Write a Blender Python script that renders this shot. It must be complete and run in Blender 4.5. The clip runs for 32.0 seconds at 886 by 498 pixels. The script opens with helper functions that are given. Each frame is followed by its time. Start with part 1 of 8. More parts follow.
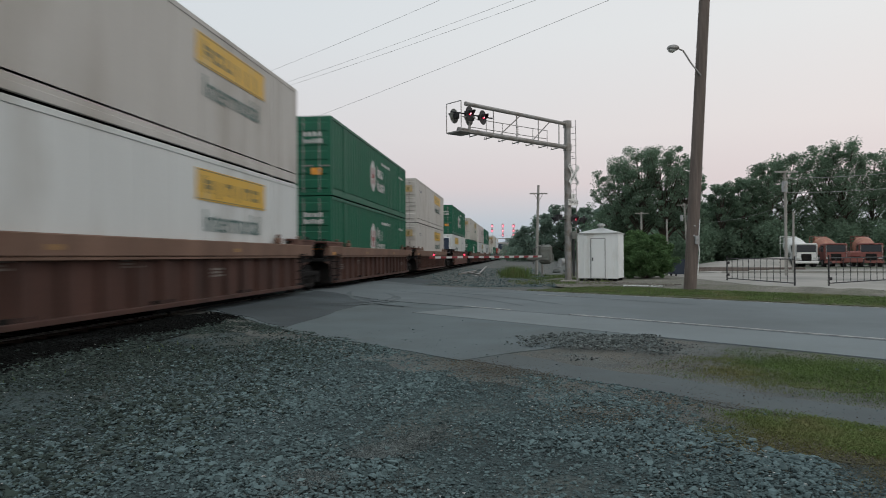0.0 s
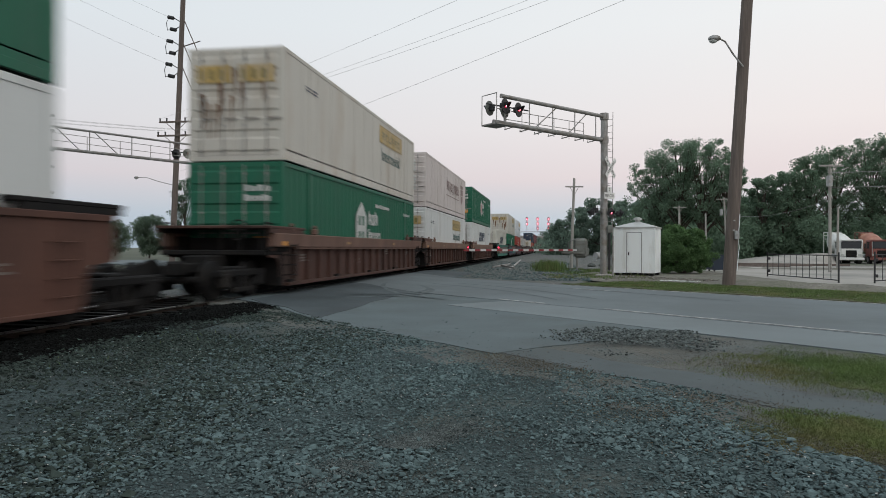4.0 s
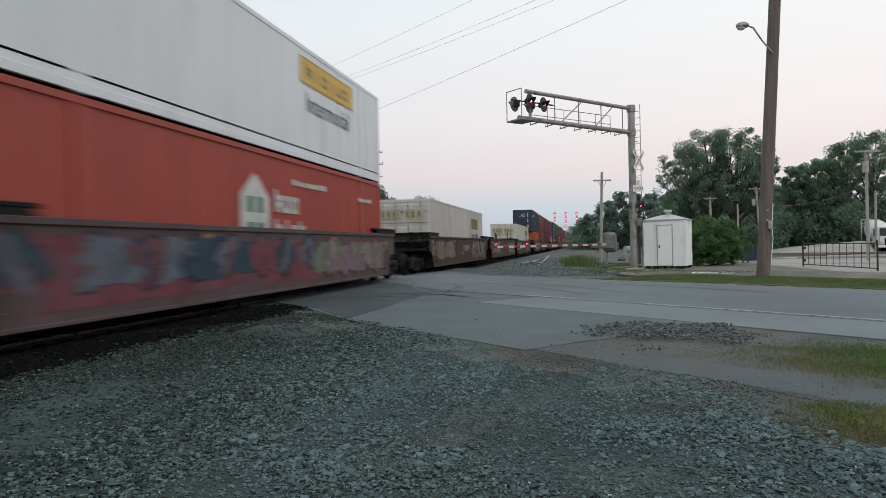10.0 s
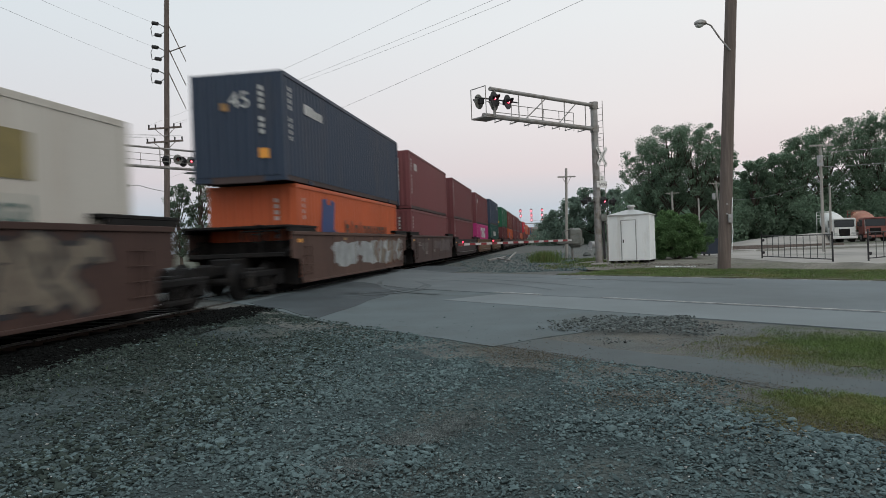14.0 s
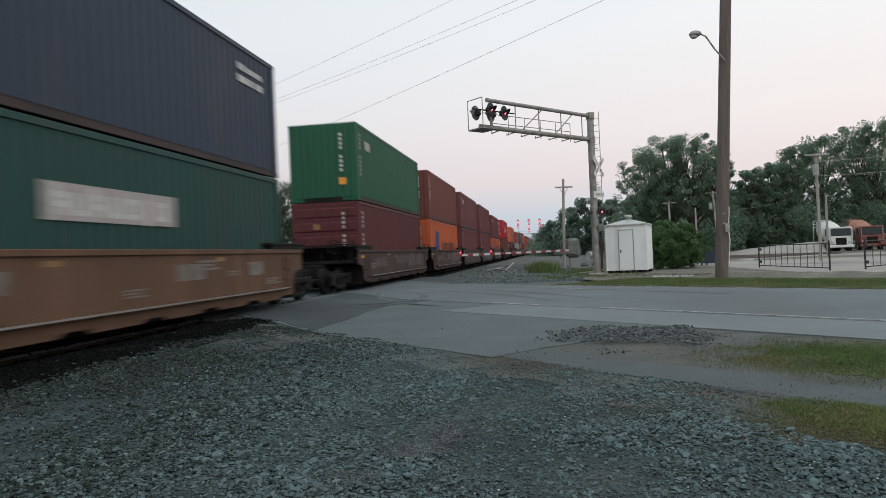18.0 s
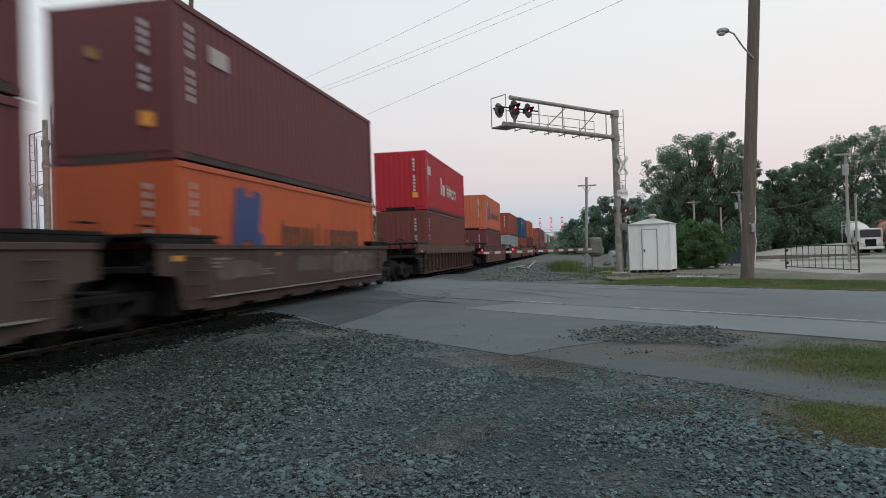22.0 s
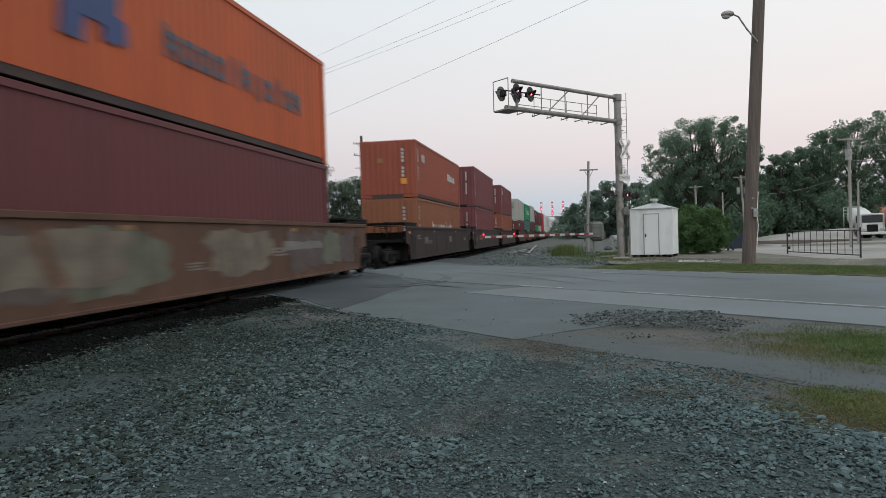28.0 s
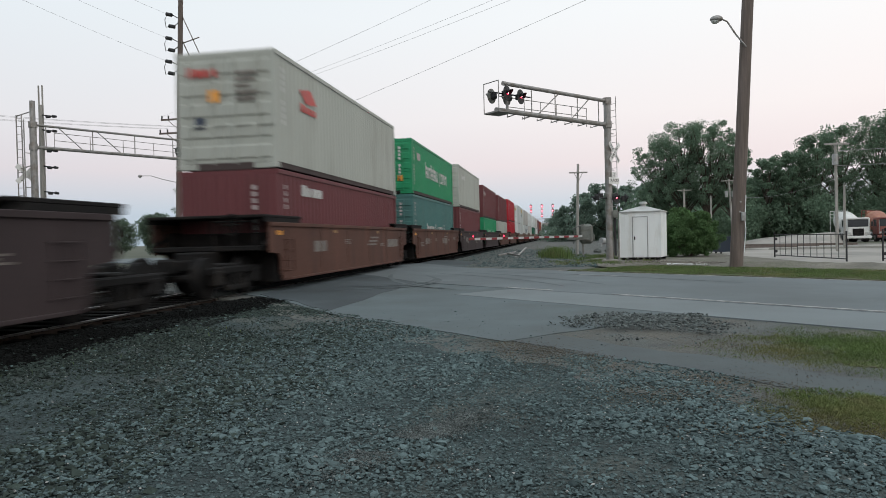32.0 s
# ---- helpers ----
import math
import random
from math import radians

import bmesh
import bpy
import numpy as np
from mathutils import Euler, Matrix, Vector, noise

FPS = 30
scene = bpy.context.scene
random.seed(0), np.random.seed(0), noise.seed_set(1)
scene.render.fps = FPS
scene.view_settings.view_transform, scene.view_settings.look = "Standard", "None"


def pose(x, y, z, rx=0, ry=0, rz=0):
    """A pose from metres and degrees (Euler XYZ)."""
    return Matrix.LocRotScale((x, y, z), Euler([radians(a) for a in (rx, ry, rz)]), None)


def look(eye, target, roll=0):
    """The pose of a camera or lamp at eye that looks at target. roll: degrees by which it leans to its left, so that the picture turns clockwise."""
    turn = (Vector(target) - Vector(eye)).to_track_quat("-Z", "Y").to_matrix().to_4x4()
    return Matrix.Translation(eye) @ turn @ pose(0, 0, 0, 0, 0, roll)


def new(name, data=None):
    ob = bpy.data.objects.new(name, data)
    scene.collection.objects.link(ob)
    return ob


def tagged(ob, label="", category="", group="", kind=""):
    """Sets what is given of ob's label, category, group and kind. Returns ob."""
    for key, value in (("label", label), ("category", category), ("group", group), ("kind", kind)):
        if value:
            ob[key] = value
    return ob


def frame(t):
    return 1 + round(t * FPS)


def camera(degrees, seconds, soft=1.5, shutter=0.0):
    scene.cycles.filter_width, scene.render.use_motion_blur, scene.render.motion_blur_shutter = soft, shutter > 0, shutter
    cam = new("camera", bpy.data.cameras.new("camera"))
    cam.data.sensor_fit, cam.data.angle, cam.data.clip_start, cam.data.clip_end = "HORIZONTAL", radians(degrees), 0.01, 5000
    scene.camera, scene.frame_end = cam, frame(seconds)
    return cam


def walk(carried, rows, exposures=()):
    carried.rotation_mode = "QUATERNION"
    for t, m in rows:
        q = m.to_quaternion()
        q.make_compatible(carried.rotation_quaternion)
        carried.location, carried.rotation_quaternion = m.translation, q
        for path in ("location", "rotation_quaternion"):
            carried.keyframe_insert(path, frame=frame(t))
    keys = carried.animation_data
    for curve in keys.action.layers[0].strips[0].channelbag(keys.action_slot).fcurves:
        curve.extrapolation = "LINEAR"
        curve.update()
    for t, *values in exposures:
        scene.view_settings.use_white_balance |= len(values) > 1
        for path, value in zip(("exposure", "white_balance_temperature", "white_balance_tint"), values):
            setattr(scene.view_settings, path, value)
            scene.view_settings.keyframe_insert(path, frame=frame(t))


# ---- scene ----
cam = camera(66.0, 32.0, soft=0.62, shutter=0.6)
PATH = [
    (0.0, pose(0.000, 0, 1.3, 90.57, 0.36, 6.47)),
    (0.5, pose(0.002, 0, 1.3, 90.99, 0.19, 5.41)),
    (1.0, pose(0.003, 0, 1.3, 91.22, 0.56, 6.40)),
    (1.5, pose(0.004, 0, 1.3, 91.45, 0.52, 7.40)),
    (2.0, pose(0.004, 0, 1.3, 90.21, 0.12, 7.43)),
    (2.5, pose(0.004, 0, 1.3, 89.90, 0.05, 8.75)),
    (3.0, pose(0.003, 0, 1.3, 90.07, -0.02, 8.95)),
    (3.5, pose(0.002, 0, 1.3, 89.75, -0.30, 9.20)),
    (5.5, pose(-0.000, 0, 1.3, 91.10, 0.95, 10.62)),
    (6.0, pose(-0.004, 0, 1.3, 90.42, 0.80, 11.89)),
    (6.5, pose(-0.007, 0, 1.3, 90.17, 1.10, 12.48)),
    (7.0, pose(-0.007, 0, 1.3, 90.46, 1.02, 11.87)),
    (7.5, pose(-0.006, 0, 1.3, 90.07, 1.14, 10.47)),
    (8.0, pose(-0.005, 0, 1.3, 89.79, 1.46, 11.00)),
    (8.5, pose(-0.004, 0, 1.3, 90.31, 0.86, 11.68)),
    (9.0, pose(-0.003, 0, 1.3, 89.93, 1.28, 11.91)),
    (9.5, pose(-0.001, 0, 1.3, 89.97, 1.17, 11.81)),
    (10.0, pose(0.002, 0, 1.3, 89.80, 1.23, 11.69)),
    (10.5, pose(0.004, 0, 1.3, 89.38, 1.57, 11.26)),
    (11.0, pose(0.007, 0, 1.3, 89.00, 2.12, 10.96)),
    (11.5, pose(0.008, 0, 1.3, 89.45, 2.47, 9.96)),
    (12.0, pose(0.008, 0, 1.3, 89.27, 2.46, 10.28)),
    (12.5, pose(0.006, 0, 1.3, 89.09, 2.27, 10.02)),
    (13.0, pose(0.004, 0, 1.3, 88.60, 2.01, 10.07)),
    (13.5, pose(0.003, 0, 1.3, 89.08, 1.95, 9.49)),
    (14.0, pose(0.002, 0, 1.3, 89.55, 2.17, 8.91)),
    (14.5, pose(0.001, 0, 1.3, 89.38, 2.06, 9.62)),
    (16.5, pose(0.007, 0, 1.3, 89.94, 2.04, 9.86)),
    (17.0, pose(0.007, 0, 1.3, 90.47, 2.32, 9.75)),
    (17.5, pose(0.006, 0, 1.3, 90.30, 1.99, 10.15)),
    (18.0, pose(0.006, 0, 1.3, 90.46, 2.48, 8.72)),
    (18.5, pose(0.005, 0, 1.3, 89.96, 2.98, 8.96)),
    (19.0, pose(0.004, 0, 1.3, 90.01, 2.57, 9.52)),
    (19.5, pose(0.003, 0, 1.3, 89.87, 2.41, 9.56)),
    (20.0, pose(0.002, 0, 1.3, 90.16, 2.17, 10.47)),
    (20.5, pose(0.001, 0, 1.3, 90.44, 2.15, 10.15)),
    (21.0, pose(-0.001, 0, 1.3, 90.02, 2.20, 9.78)),
    (21.5, pose(-0.004, 0, 1.3, 90.32, 2.09, 9.54)),
    (22.0, pose(-0.009, 0, 1.3, 90.31, 1.88, 10.52)),
    (22.5, pose(-0.014, 0, 1.3, 90.22, 1.59, 10.73)),
    (23.0, pose(-0.018, 0, 1.3, 90.16, 1.37, 10.19)),
    (23.5, pose(-0.020, 0, 1.3, 90.24, 1.12, 10.49)),
    (24.0, pose(-0.021, 0, 1.3, 89.80, 1.05, 10.46)),
    (24.5, pose(-0.021, 0, 1.3, 90.05, 0.97, 10.52)),
    (25.0, pose(-0.019, 0, 1.3, 89.53, 1.17, 9.56)),
    (25.5, pose(-0.018, 0, 1.3, 89.62, 1.72, 9.33)),
    (27.5, pose(-0.036, 0, 1.3, 89.25, 1.49, 9.85)),
    (28.0, pose(-0.037, 0, 1.3, 88.98, 1.72, 10.59)),
    (28.5, pose(-0.038, 0, 1.3, 89.03, 1.55, 10.71)),
    (29.0, pose(-0.040, 0, 1.3, 88.97, 1.54, 10.99)),
    (29.5, pose(-0.041, 0, 1.3, 89.37, 1.51, 11.18)),
    (30.0, pose(-0.040, 0, 1.3, 89.38, 1.01, 10.78)),
    (30.5, pose(-0.039, 0, 1.3, 89.29, 1.55, 9.64)),
    (31.0, pose(-0.037, 0, 1.3, 89.14, 1.76, 9.76)),
    (31.5, pose(-0.036, 0, 1.3, 89.18, 1.72, 9.74)),
    (32.0, pose(-0.037, 0, 1.3, 89.10, 1.41, 9.73)),
]
walk(cam, PATH, exposures=((0, 0), (2, 0), (3, 0.12), (6, 0.17), (7, 0.15), (8, 0.02), (9, 0.12), (10, 0.25), (11, 0.07), (12, 0.11), (13, 0.13), (14, 0.13), (17, 0.22), (18, 0.21), (19, 0.24), (20, 0.17), (21, 0.18), (22, 0.16), (23, 0.15), (24, 0.18), (25, 0.18), (28, 0.18), (29, 0.16), (30, 0.31), (31, 0.32), (32, 0.31)))

# ---- light: overcast dusk, the glow of the set sun behind the camera ----
world = bpy.data.worlds.new("dusk_sky")
scene.world = world
world.use_nodes = True
wn = world.node_tree
wn.nodes.clear()
sky = wn.nodes.new("ShaderNodeTexSky")
sky.sky_type = "NISHITA"
sky.sun_disc = False
sky.sun_elevation = radians(4.0)
sky.sun_rotation = radians(150.0)
sky.air_density, sky.dust_density, sky.ozone_density = 1.0, 2.0, 2.0
rise = wn.nodes.new("ShaderNodeTexCoord")
height = wn.nodes.new("ShaderNodeSeparateXYZ")
cloud = wn.nodes.new("ShaderNodeValToRGB")
stops = ((0.0, (0.43, 0.50, 0.57)), (0.045, (0.53, 0.58, 0.64)), (0.10, (0.73, 0.645, 0.655)), (0.17, (0.785, 0.735, 0.73)), (0.30, (0.79, 0.80, 0.803)), (0.55, (0.755, 0.81, 0.835)), (1.0, (0.74, 0.81, 0.87)))
for k, (p, c) in enumerate(stops):
    e = cloud.color_ramp.elements[k] if k < 2 else cloud.color_ramp.elements.new(p)
    e.position, e.color = p, (*c, 1)
veil = wn.nodes.new("ShaderNodeMix")
veil.data_type = "RGBA"
veil.inputs["Factor"].default_value = 0.9
thin = wn.nodes.new("ShaderNodeVectorMath")
thin.operation = "SCALE"
thin.inputs["Scale"].default_value = 0.1
back = wn.nodes.new("ShaderNodeBackground")
back.inputs["Strength"].default_value = 1.17
wout = wn.nodes.new("ShaderNodeOutputWorld")
wn.links.new(rise.outputs["Generated"], height.inputs["Vector"])
wn.links.new(height.outputs["Z"], cloud.inputs["Fac"])
wn.links.new(sky.outputs["Color"], thin.inputs[0])
wn.links.new(thin.outputs["Vector"], veil.inputs["A"])
wn.links.new(cloud.outputs["Color"], veil.inputs["B"])
# the sky is brighter and warmer towards the sunset side, darker and bluer away from it
side = wn.nodes.new("ShaderNodeValToRGB")
side.color_ramp.elements[0].position, side.color_ramp.elements[0].color = 0.1, (0.74, 0.79, 0.83, 1)
side.color_ramp.elements[1].position, side.color_ramp.elements[1].color = 0.75, (0.965, 0.945, 0.935, 1)
half = wn.nodes.new("ShaderNodeMapRange")
half.inputs["From Min"].default_value, half.inputs["From Max"].default_value = -1.0, 1.0
tint = wn.nodes.new("ShaderNodeVectorMath")
tint.operation = "MULTIPLY"
wn.links.new(height.outputs["X"], half.inputs["Value"])
wn.links.new(half.outputs["Result"], side.inputs["Fac"])
wn.links.new(veil.outputs["Result"], tint.inputs[0])
wn.links.new(side.outputs["Color"], tint.inputs[1])
wn.links.new(tint.outputs["Vector"], back.inputs["Color"])
wn.links.new(back.outputs["Background"], wout.inputs["Surface"])

sun_data = bpy.data.lights.new("sun", "SUN")
sun_data.energy, sun_data.angle, sun_data.color = 0.5, radians(60), (1.0, 0.97, 0.93)
sun = new("sun", sun_data)
sun.matrix_world = look((18, -36, 55), (0, 10, 0))

# ---- plan ----
TRACK = -8.1                     # middle of the near track
RAIL = 0.15                      # rail head
DR = Vector((0.722, -0.692, 0))  # along the road
DN = Vector((0.692, 0.722, 0))   # across the road, away from the camera


def road_xy(u, n):
    return DR.x * u + DN.x * n, DR.y * u + DN.y * n


def smooth(a, b, v):
    k = min(1.0, max(0.0, (v - a) / (b - a)))
    return k * k * (3 - 2 * k)


# ---- materials ----
def material(name, colour, rough=0.7, metal=0.0, vary=0.25, scale=3.0, bump=0.0, fine=40.0, second=None, amount=0.4, streak=0.0, islands=0.0, shine=0.5, thin=0.0):
    """Two scales of colour change, an optional second colour in stains, streaks that run down, fine relief."""
    m = bpy.data.materials.new(name)
    m.use_nodes = True
    nt = m.node_tree
    n, l = nt.nodes, nt.links
    bsdf = n["Principled BSDF"]
    bsdf.inputs["Metallic"].default_value = metal
    bsdf.inputs["Specular IOR Level"].default_value = shine
    tc = n.new("ShaderNodeTexCoord")
    mp = n.new("ShaderNodeMapping")
    l.new(tc.outputs["Object"], mp.inputs["Vector"])
    if streak:
        mp.inputs["Scale"].default_value = (1, 1, streak)
    n1 = n.new("ShaderNodeTexNoise")
    n1.inputs["Scale"].default_value, n1.inputs["Detail"].default_value = scale, 6
    n2 = n.new("ShaderNodeTexNoise")
    n2.inputs["Scale"].default_value, n2.inputs["Detail"].default_value = fine, 4
    l.new(mp.outputs["Vector"], n1.inputs["Vector"])
    l.new(tc.outputs["Object"], n2.inputs["Vector"])
    c = Vector(colour)
    r1 = n.new("ShaderNodeValToRGB")
    r1.color_ramp.elements[0].position, r1.color_ramp.elements[1].position = 0.3, 0.72
    r1.color_ramp.elements[0].color = (*(c * (1 - vary)), 1)
    r1.color_ramp.elements[1].color = (*(c * (1 + vary * 0.6)), 1)
    l.new(n1.outputs["Fac"], r1.inputs["Fac"])
    r2 = n.new("ShaderNodeMapRange")
    r2.inputs["To Min"].default_value, r2.inputs["To Max"].default_value = 1 - vary, 1 + vary
    l.new(n2.outputs["Fac"], r2.inputs["Value"])
    mul = n.new("ShaderNodeVectorMath")
    mul.operation = "SCALE"
    l.new(r1.outputs["Color"], mul.inputs[0])
    l.new(r2.outputs["Result"], mul.inputs["Scale"])
    last = mul.outputs["Vector"]
    if islands:
        geo = n.new("ShaderNodeNewGeometry")
        mr = n.new("ShaderNodeMapRange")
        mr.inputs["To Min"].default_value, mr.inputs["To Max"].default_value = 1 - islands, 1 + islands
        l.new(geo.outputs["Random Per Island"], mr.inputs["Value"])
        m2 = n.new("ShaderNodeVectorMath")
        m2.operation = "SCALE"
        l.new(last, m2.inputs[0])
        l.new(mr.outputs["Result"], m2.inputs["Scale"])
        last = m2.outputs["Vector"]
    if second:
        n3 = n.new("ShaderNodeTexNoise")
        n3.inputs["Scale"].default_value, n3.inputs["Detail"].default_value, n3.inputs["Roughness"].default_value = scale * 0.6, 8, 0.65
        mp3 = n.new("ShaderNodeMapping")
        mp3.inputs["Location"].default_value = (13, 7, 3)
        l.new(mp.outputs["Vector"], mp3.inputs["Vector"])
        l.new(mp3.outputs["Vector"], n3.inputs["Vector"])
        r3 = n.new("ShaderNodeValToRGB")
        r3.color_ramp.elements[0].position, r3.color_ramp.elements[1].position = 0.62 - amount * 0.35, 0.78 - amount * 0.2
        l.new(n3.outputs["Fac"], r3.inputs["Fac"])
        mx = n.new("ShaderNodeMix")
        mx.data_type = "RGBA"
        l.new(r3.outputs["Color"], mx.inputs["Factor"])
        l.new(last, mx.inputs["A"])
        mx.inputs["B"].default_value = (*second, 1)
        last = mx.outputs["Result"]
    l.new(last, bsdf.inputs["Base Color"])
    r4 = n.new("ShaderNodeMapRange")
    r4.inputs["To Min"].default_value, r4.inputs["To Max"].default_value = max(0.03, rough - 0.12), min(1, rough + 0.12)
    l.new(n1.outputs["Fac"], r4.inputs["Value"])
    l.new(r4.outputs["Result"], bsdf.inputs["Roughness"])
    if thin:
        tr = n.new("ShaderNodeBsdfTranslucent")
        l.new(last, tr.inputs["Color"])
        ms = n.new("ShaderNodeMixShader")
        ms.inputs["Fac"].default_value = thin
        l.new(bsdf.outputs["BSDF"], ms.inputs[1])
        l.new(tr.outputs["BSDF"], ms.inputs[2])
        l.new(ms.outputs["Shader"], n["Material Output"].inputs["Surface"])
    if bump:
        b = n.new("ShaderNodeBump")
        b.inputs["Strength"].default_value, b.inputs["Distance"].default_value = min(1.0, bump * 10), bump
        l.new(n2.outputs["Fac"], b.inputs["Height"])
        l.new(b.outputs["Normal"], bsdf.inputs["Normal"])
    return m


def pebbles(m, size, depth, contrast=0.5):
    """Adds packed pebbles of the given size to a ground material: a tone for each and joints between them."""
    n, l = m.node_tree.nodes, m.node_tree.links
    bsdf = n["Principled BSDF"]
    old = bsdf.inputs["Base Color"].links[0].from_socket
    tc = n.new("ShaderNodeTexCoord")
    cell = n.new("ShaderNodeTexVoronoi")
    cell.inputs["Scale"].default_value = 1.0 / size
    cell.inputs["Detail"].default_value = 1.0
    l.new(tc.outputs["Object"], cell.inputs["Vector"])
    grey = n.new("ShaderNodeSeparateXYZ")
    l.new(cell.outputs["Color"], grey.inputs["Vector"])
    tone = n.new("ShaderNodeMapRange")
    tone.inputs["To Min"].default_value, tone.inputs["To Max"].default_value = 1 - contrast, 1 + contrast
    l.new(grey.outputs["X"], tone.inputs["Value"])
    mul = n.new("ShaderNodeVectorMath")
    mul.operation = "SCALE"
    l.new(old, mul.inputs[0])
    l.new(tone.outputs["Result"], mul.inputs["Scale"])
    l.new(mul.outputs["Vector"], bsdf.inputs["Base Color"])
    b = n.new("ShaderNodeBump")
    b.invert = True
    b.inputs["Strength"].default_value, b.inputs["Distance"].default_value = 1.0, depth
    l.new(cell.outputs["Distance"], b.inputs["Height"])
    if bsdf.inputs["Normal"].links:
        l.new(bsdf.inputs["Normal"].links[0].from_socket, b.inputs["Normal"])
    l.new(b.outputs["Normal"], bsdf.inputs["Normal"])
    return m


def glow(name, colour, strength):
    m = bpy.data.materials.new(name)
    m.use_nodes = True
    b = m.node_tree.nodes["Principled BSDF"]
    b.inputs["Base Color"].default_value = (*colour, 1)
    b.inputs["Emission Color"].default_value = (*colour, 1)
    b.inputs["Emission Strength"].default_value = strength
    return m


M = {}
M["gravel"] = material("gravel_bed", (0.042, 0.059, 0.06), 0.95, vary=0.45, scale=1.2, bump=0.012, fine=45, second=(0.074, 0.08, 0.07), amount=0.35, shine=0.2)
M["stone"] = material("ballast_stone", (0.092, 0.131, 0.134), 0.9, shine=0.15, vary=0.32, scale=9, bump=0.004, fine=120, islands=0.38)
M["pale_stone"] = material("pale_limestone_chips", (0.3, 0.31, 0.3), 0.9, shine=0.15, vary=0.25, scale=9, bump=0.004, fine=120, islands=0.4)
M["soil"] = material("brown_soil_crumbs", (0.1, 0.092, 0.072), 0.95, shine=0.1, vary=0.3, scale=1.5, fine=60, islands=0.5, second=(0.08, 0.09, 0.07), amount=0.4)
M["track_stone"] = material("darker_track_ballast", (0.04, 0.055, 0.049), 0.95, shine=0.12, vary=0.35, scale=9, bump=0.004, fine=120, islands=0.5)
# near black: the shade under and beside the train is put into the bed
M["track_bed"] = material("shade_dark_ballast_bed", (0.009, 0.0105, 0.0105), 0.95, shine=0.05, vary=0.45, scale=2.5, bump=0.03, fine=30)
M["fines"] = material("gravel_fines", (0.072, 0.08, 0.076), 0.95, vary=0.4, scale=1.3, bump=0.01, fine=70, second=(0.09, 0.084, 0.07), amount=0.45)
M["heap_stone"] = material("dusty_heap_stone", (0.1, 0.116, 0.114), 0.95, shine=0.12, vary=0.35, scale=9, bump=0.004, fine=120, islands=0.55)
M["asphalt"] = material("worn_asphalt", (0.126, 0.15, 0.158), 0.85, vary=0.2, scale=0.4, bump=0.004, fine=130, second=(0.096, 0.112, 0.117), amount=0.4, shine=0.3)
M["asphalt_pale"] = material("pale_lane_asphalt", (0.157, 0.183, 0.19), 0.85, vary=0.16, scale=0.5, bump=0.004, fine=130, second=(0.13, 0.15, 0.155), amount=0.35, shine=0.3)
M["asphalt_new"] = material("dark_asphalt", (0.047, 0.06, 0.066), 0.8, shine=0.3, vary=0.3, scale=0.6, bump=0.004, fine=130, second=(0.075, 0.092, 0.1), amount=0.4)
M["asphalt_mid"] = material("old_apron_asphalt", (0.1, 0.126, 0.133), 0.85, vary=0.2, scale=0.9, bump=0.005, fine=120, second=(0.078, 0.092, 0.09), amount=0.4, shine=0.3)
M["skid"] = material("tyre_marked_asphalt", (0.075, 0.09, 0.095), 0.85, vary=0.3, scale=2.5, bump=0.004, fine=130, second=(0.11, 0.132, 0.138), amount=0.6, shine=0.3)
M["path"] = material("path_asphalt", (0.082, 0.098, 0.102), 0.9, vary=0.22, scale=1.2, bump=0.006, fine=110, second=(0.072, 0.083, 0.082), amount=0.35, shine=0.3)
M["paint"] = material("road_paint", (0.42, 0.42, 0.4), 0.8, vary=0.3, scale=6, second=(0.14, 0.145, 0.15), amount=0.75, fine=60)
M["grass_bed"] = material("grass_soil", (0.078, 0.094, 0.046), 0.95, vary=0.4, scale=2.5, bump=0.012, fine=60, second=(0.11, 0.098, 0.07), amount=0.6, shine=0.1)
M["blade"] = material("grass_blades", (0.1, 0.15, 0.05), 0.9, shine=0.1, vary=0.3, scale=0.9, fine=10, islands=0.45, second=(0.19, 0.165, 0.08), amount=0.3)
M["green_blade"] = material("fresh_grass_blades", (0.095, 0.165, 0.045), 0.9, shine=0.1, vary=0.3, scale=0.9, fine=10, islands=0.45, second=(0.16, 0.16, 0.07), amount=0.2)
M["dry_blade"] = material("dry_grass_blades", (0.185, 0.125, 0.06), 0.9, shine=0.1, vary=0.3, scale=0.9, fine=10, islands=0.4, second=(0.12, 0.13, 0.05), amount=0.4)
M["dirt"] = material("dirt", (0.15, 0.142, 0.118), 0.95, vary=0.4, scale=0.9, bump=0.04, fine=18, second=(0.1, 0.105, 0.07), amount=0.4)
M["concrete"] = material("lot_concrete", (0.31, 0.295, 0.268), 0.9, vary=0.15, scale=0.3, bump=0.004, fine=40, second=(0.17, 0.168, 0.155), amount=0.4)
M["land"] = material("far_land", (0.07, 0.08, 0.05), 0.95, vary=0.3, scale=0.06, fine=1.5)
M["rail"] = material("worn_rail_steel", (0.2, 0.19, 0.18), 0.3, metal=0.9, vary=0.2, scale=4)
M["rail_rust"] = material("rusty_rail", (0.03, 0.022, 0.018), 0.9, shine=0.1, vary=0.3, scale=8)
M["tie"] = material("creosoted_tie", (0.011, 0.0105, 0.01), 0.95, shine=0.05, vary=0.35, scale=3, bump=0.008)
M["galv"] = material("galvanised_steel", (0.3, 0.295, 0.285), 0.5, metal=0.4, vary=0.2, scale=5, second=(0.19, 0.165, 0.14), amount=0.45)
M["grey_metal"] = material("painted_grey_metal", (0.33, 0.34, 0.34), 0.6, vary=0.15, scale=6, second=(0.2, 0.17, 0.14), amount=0.25)
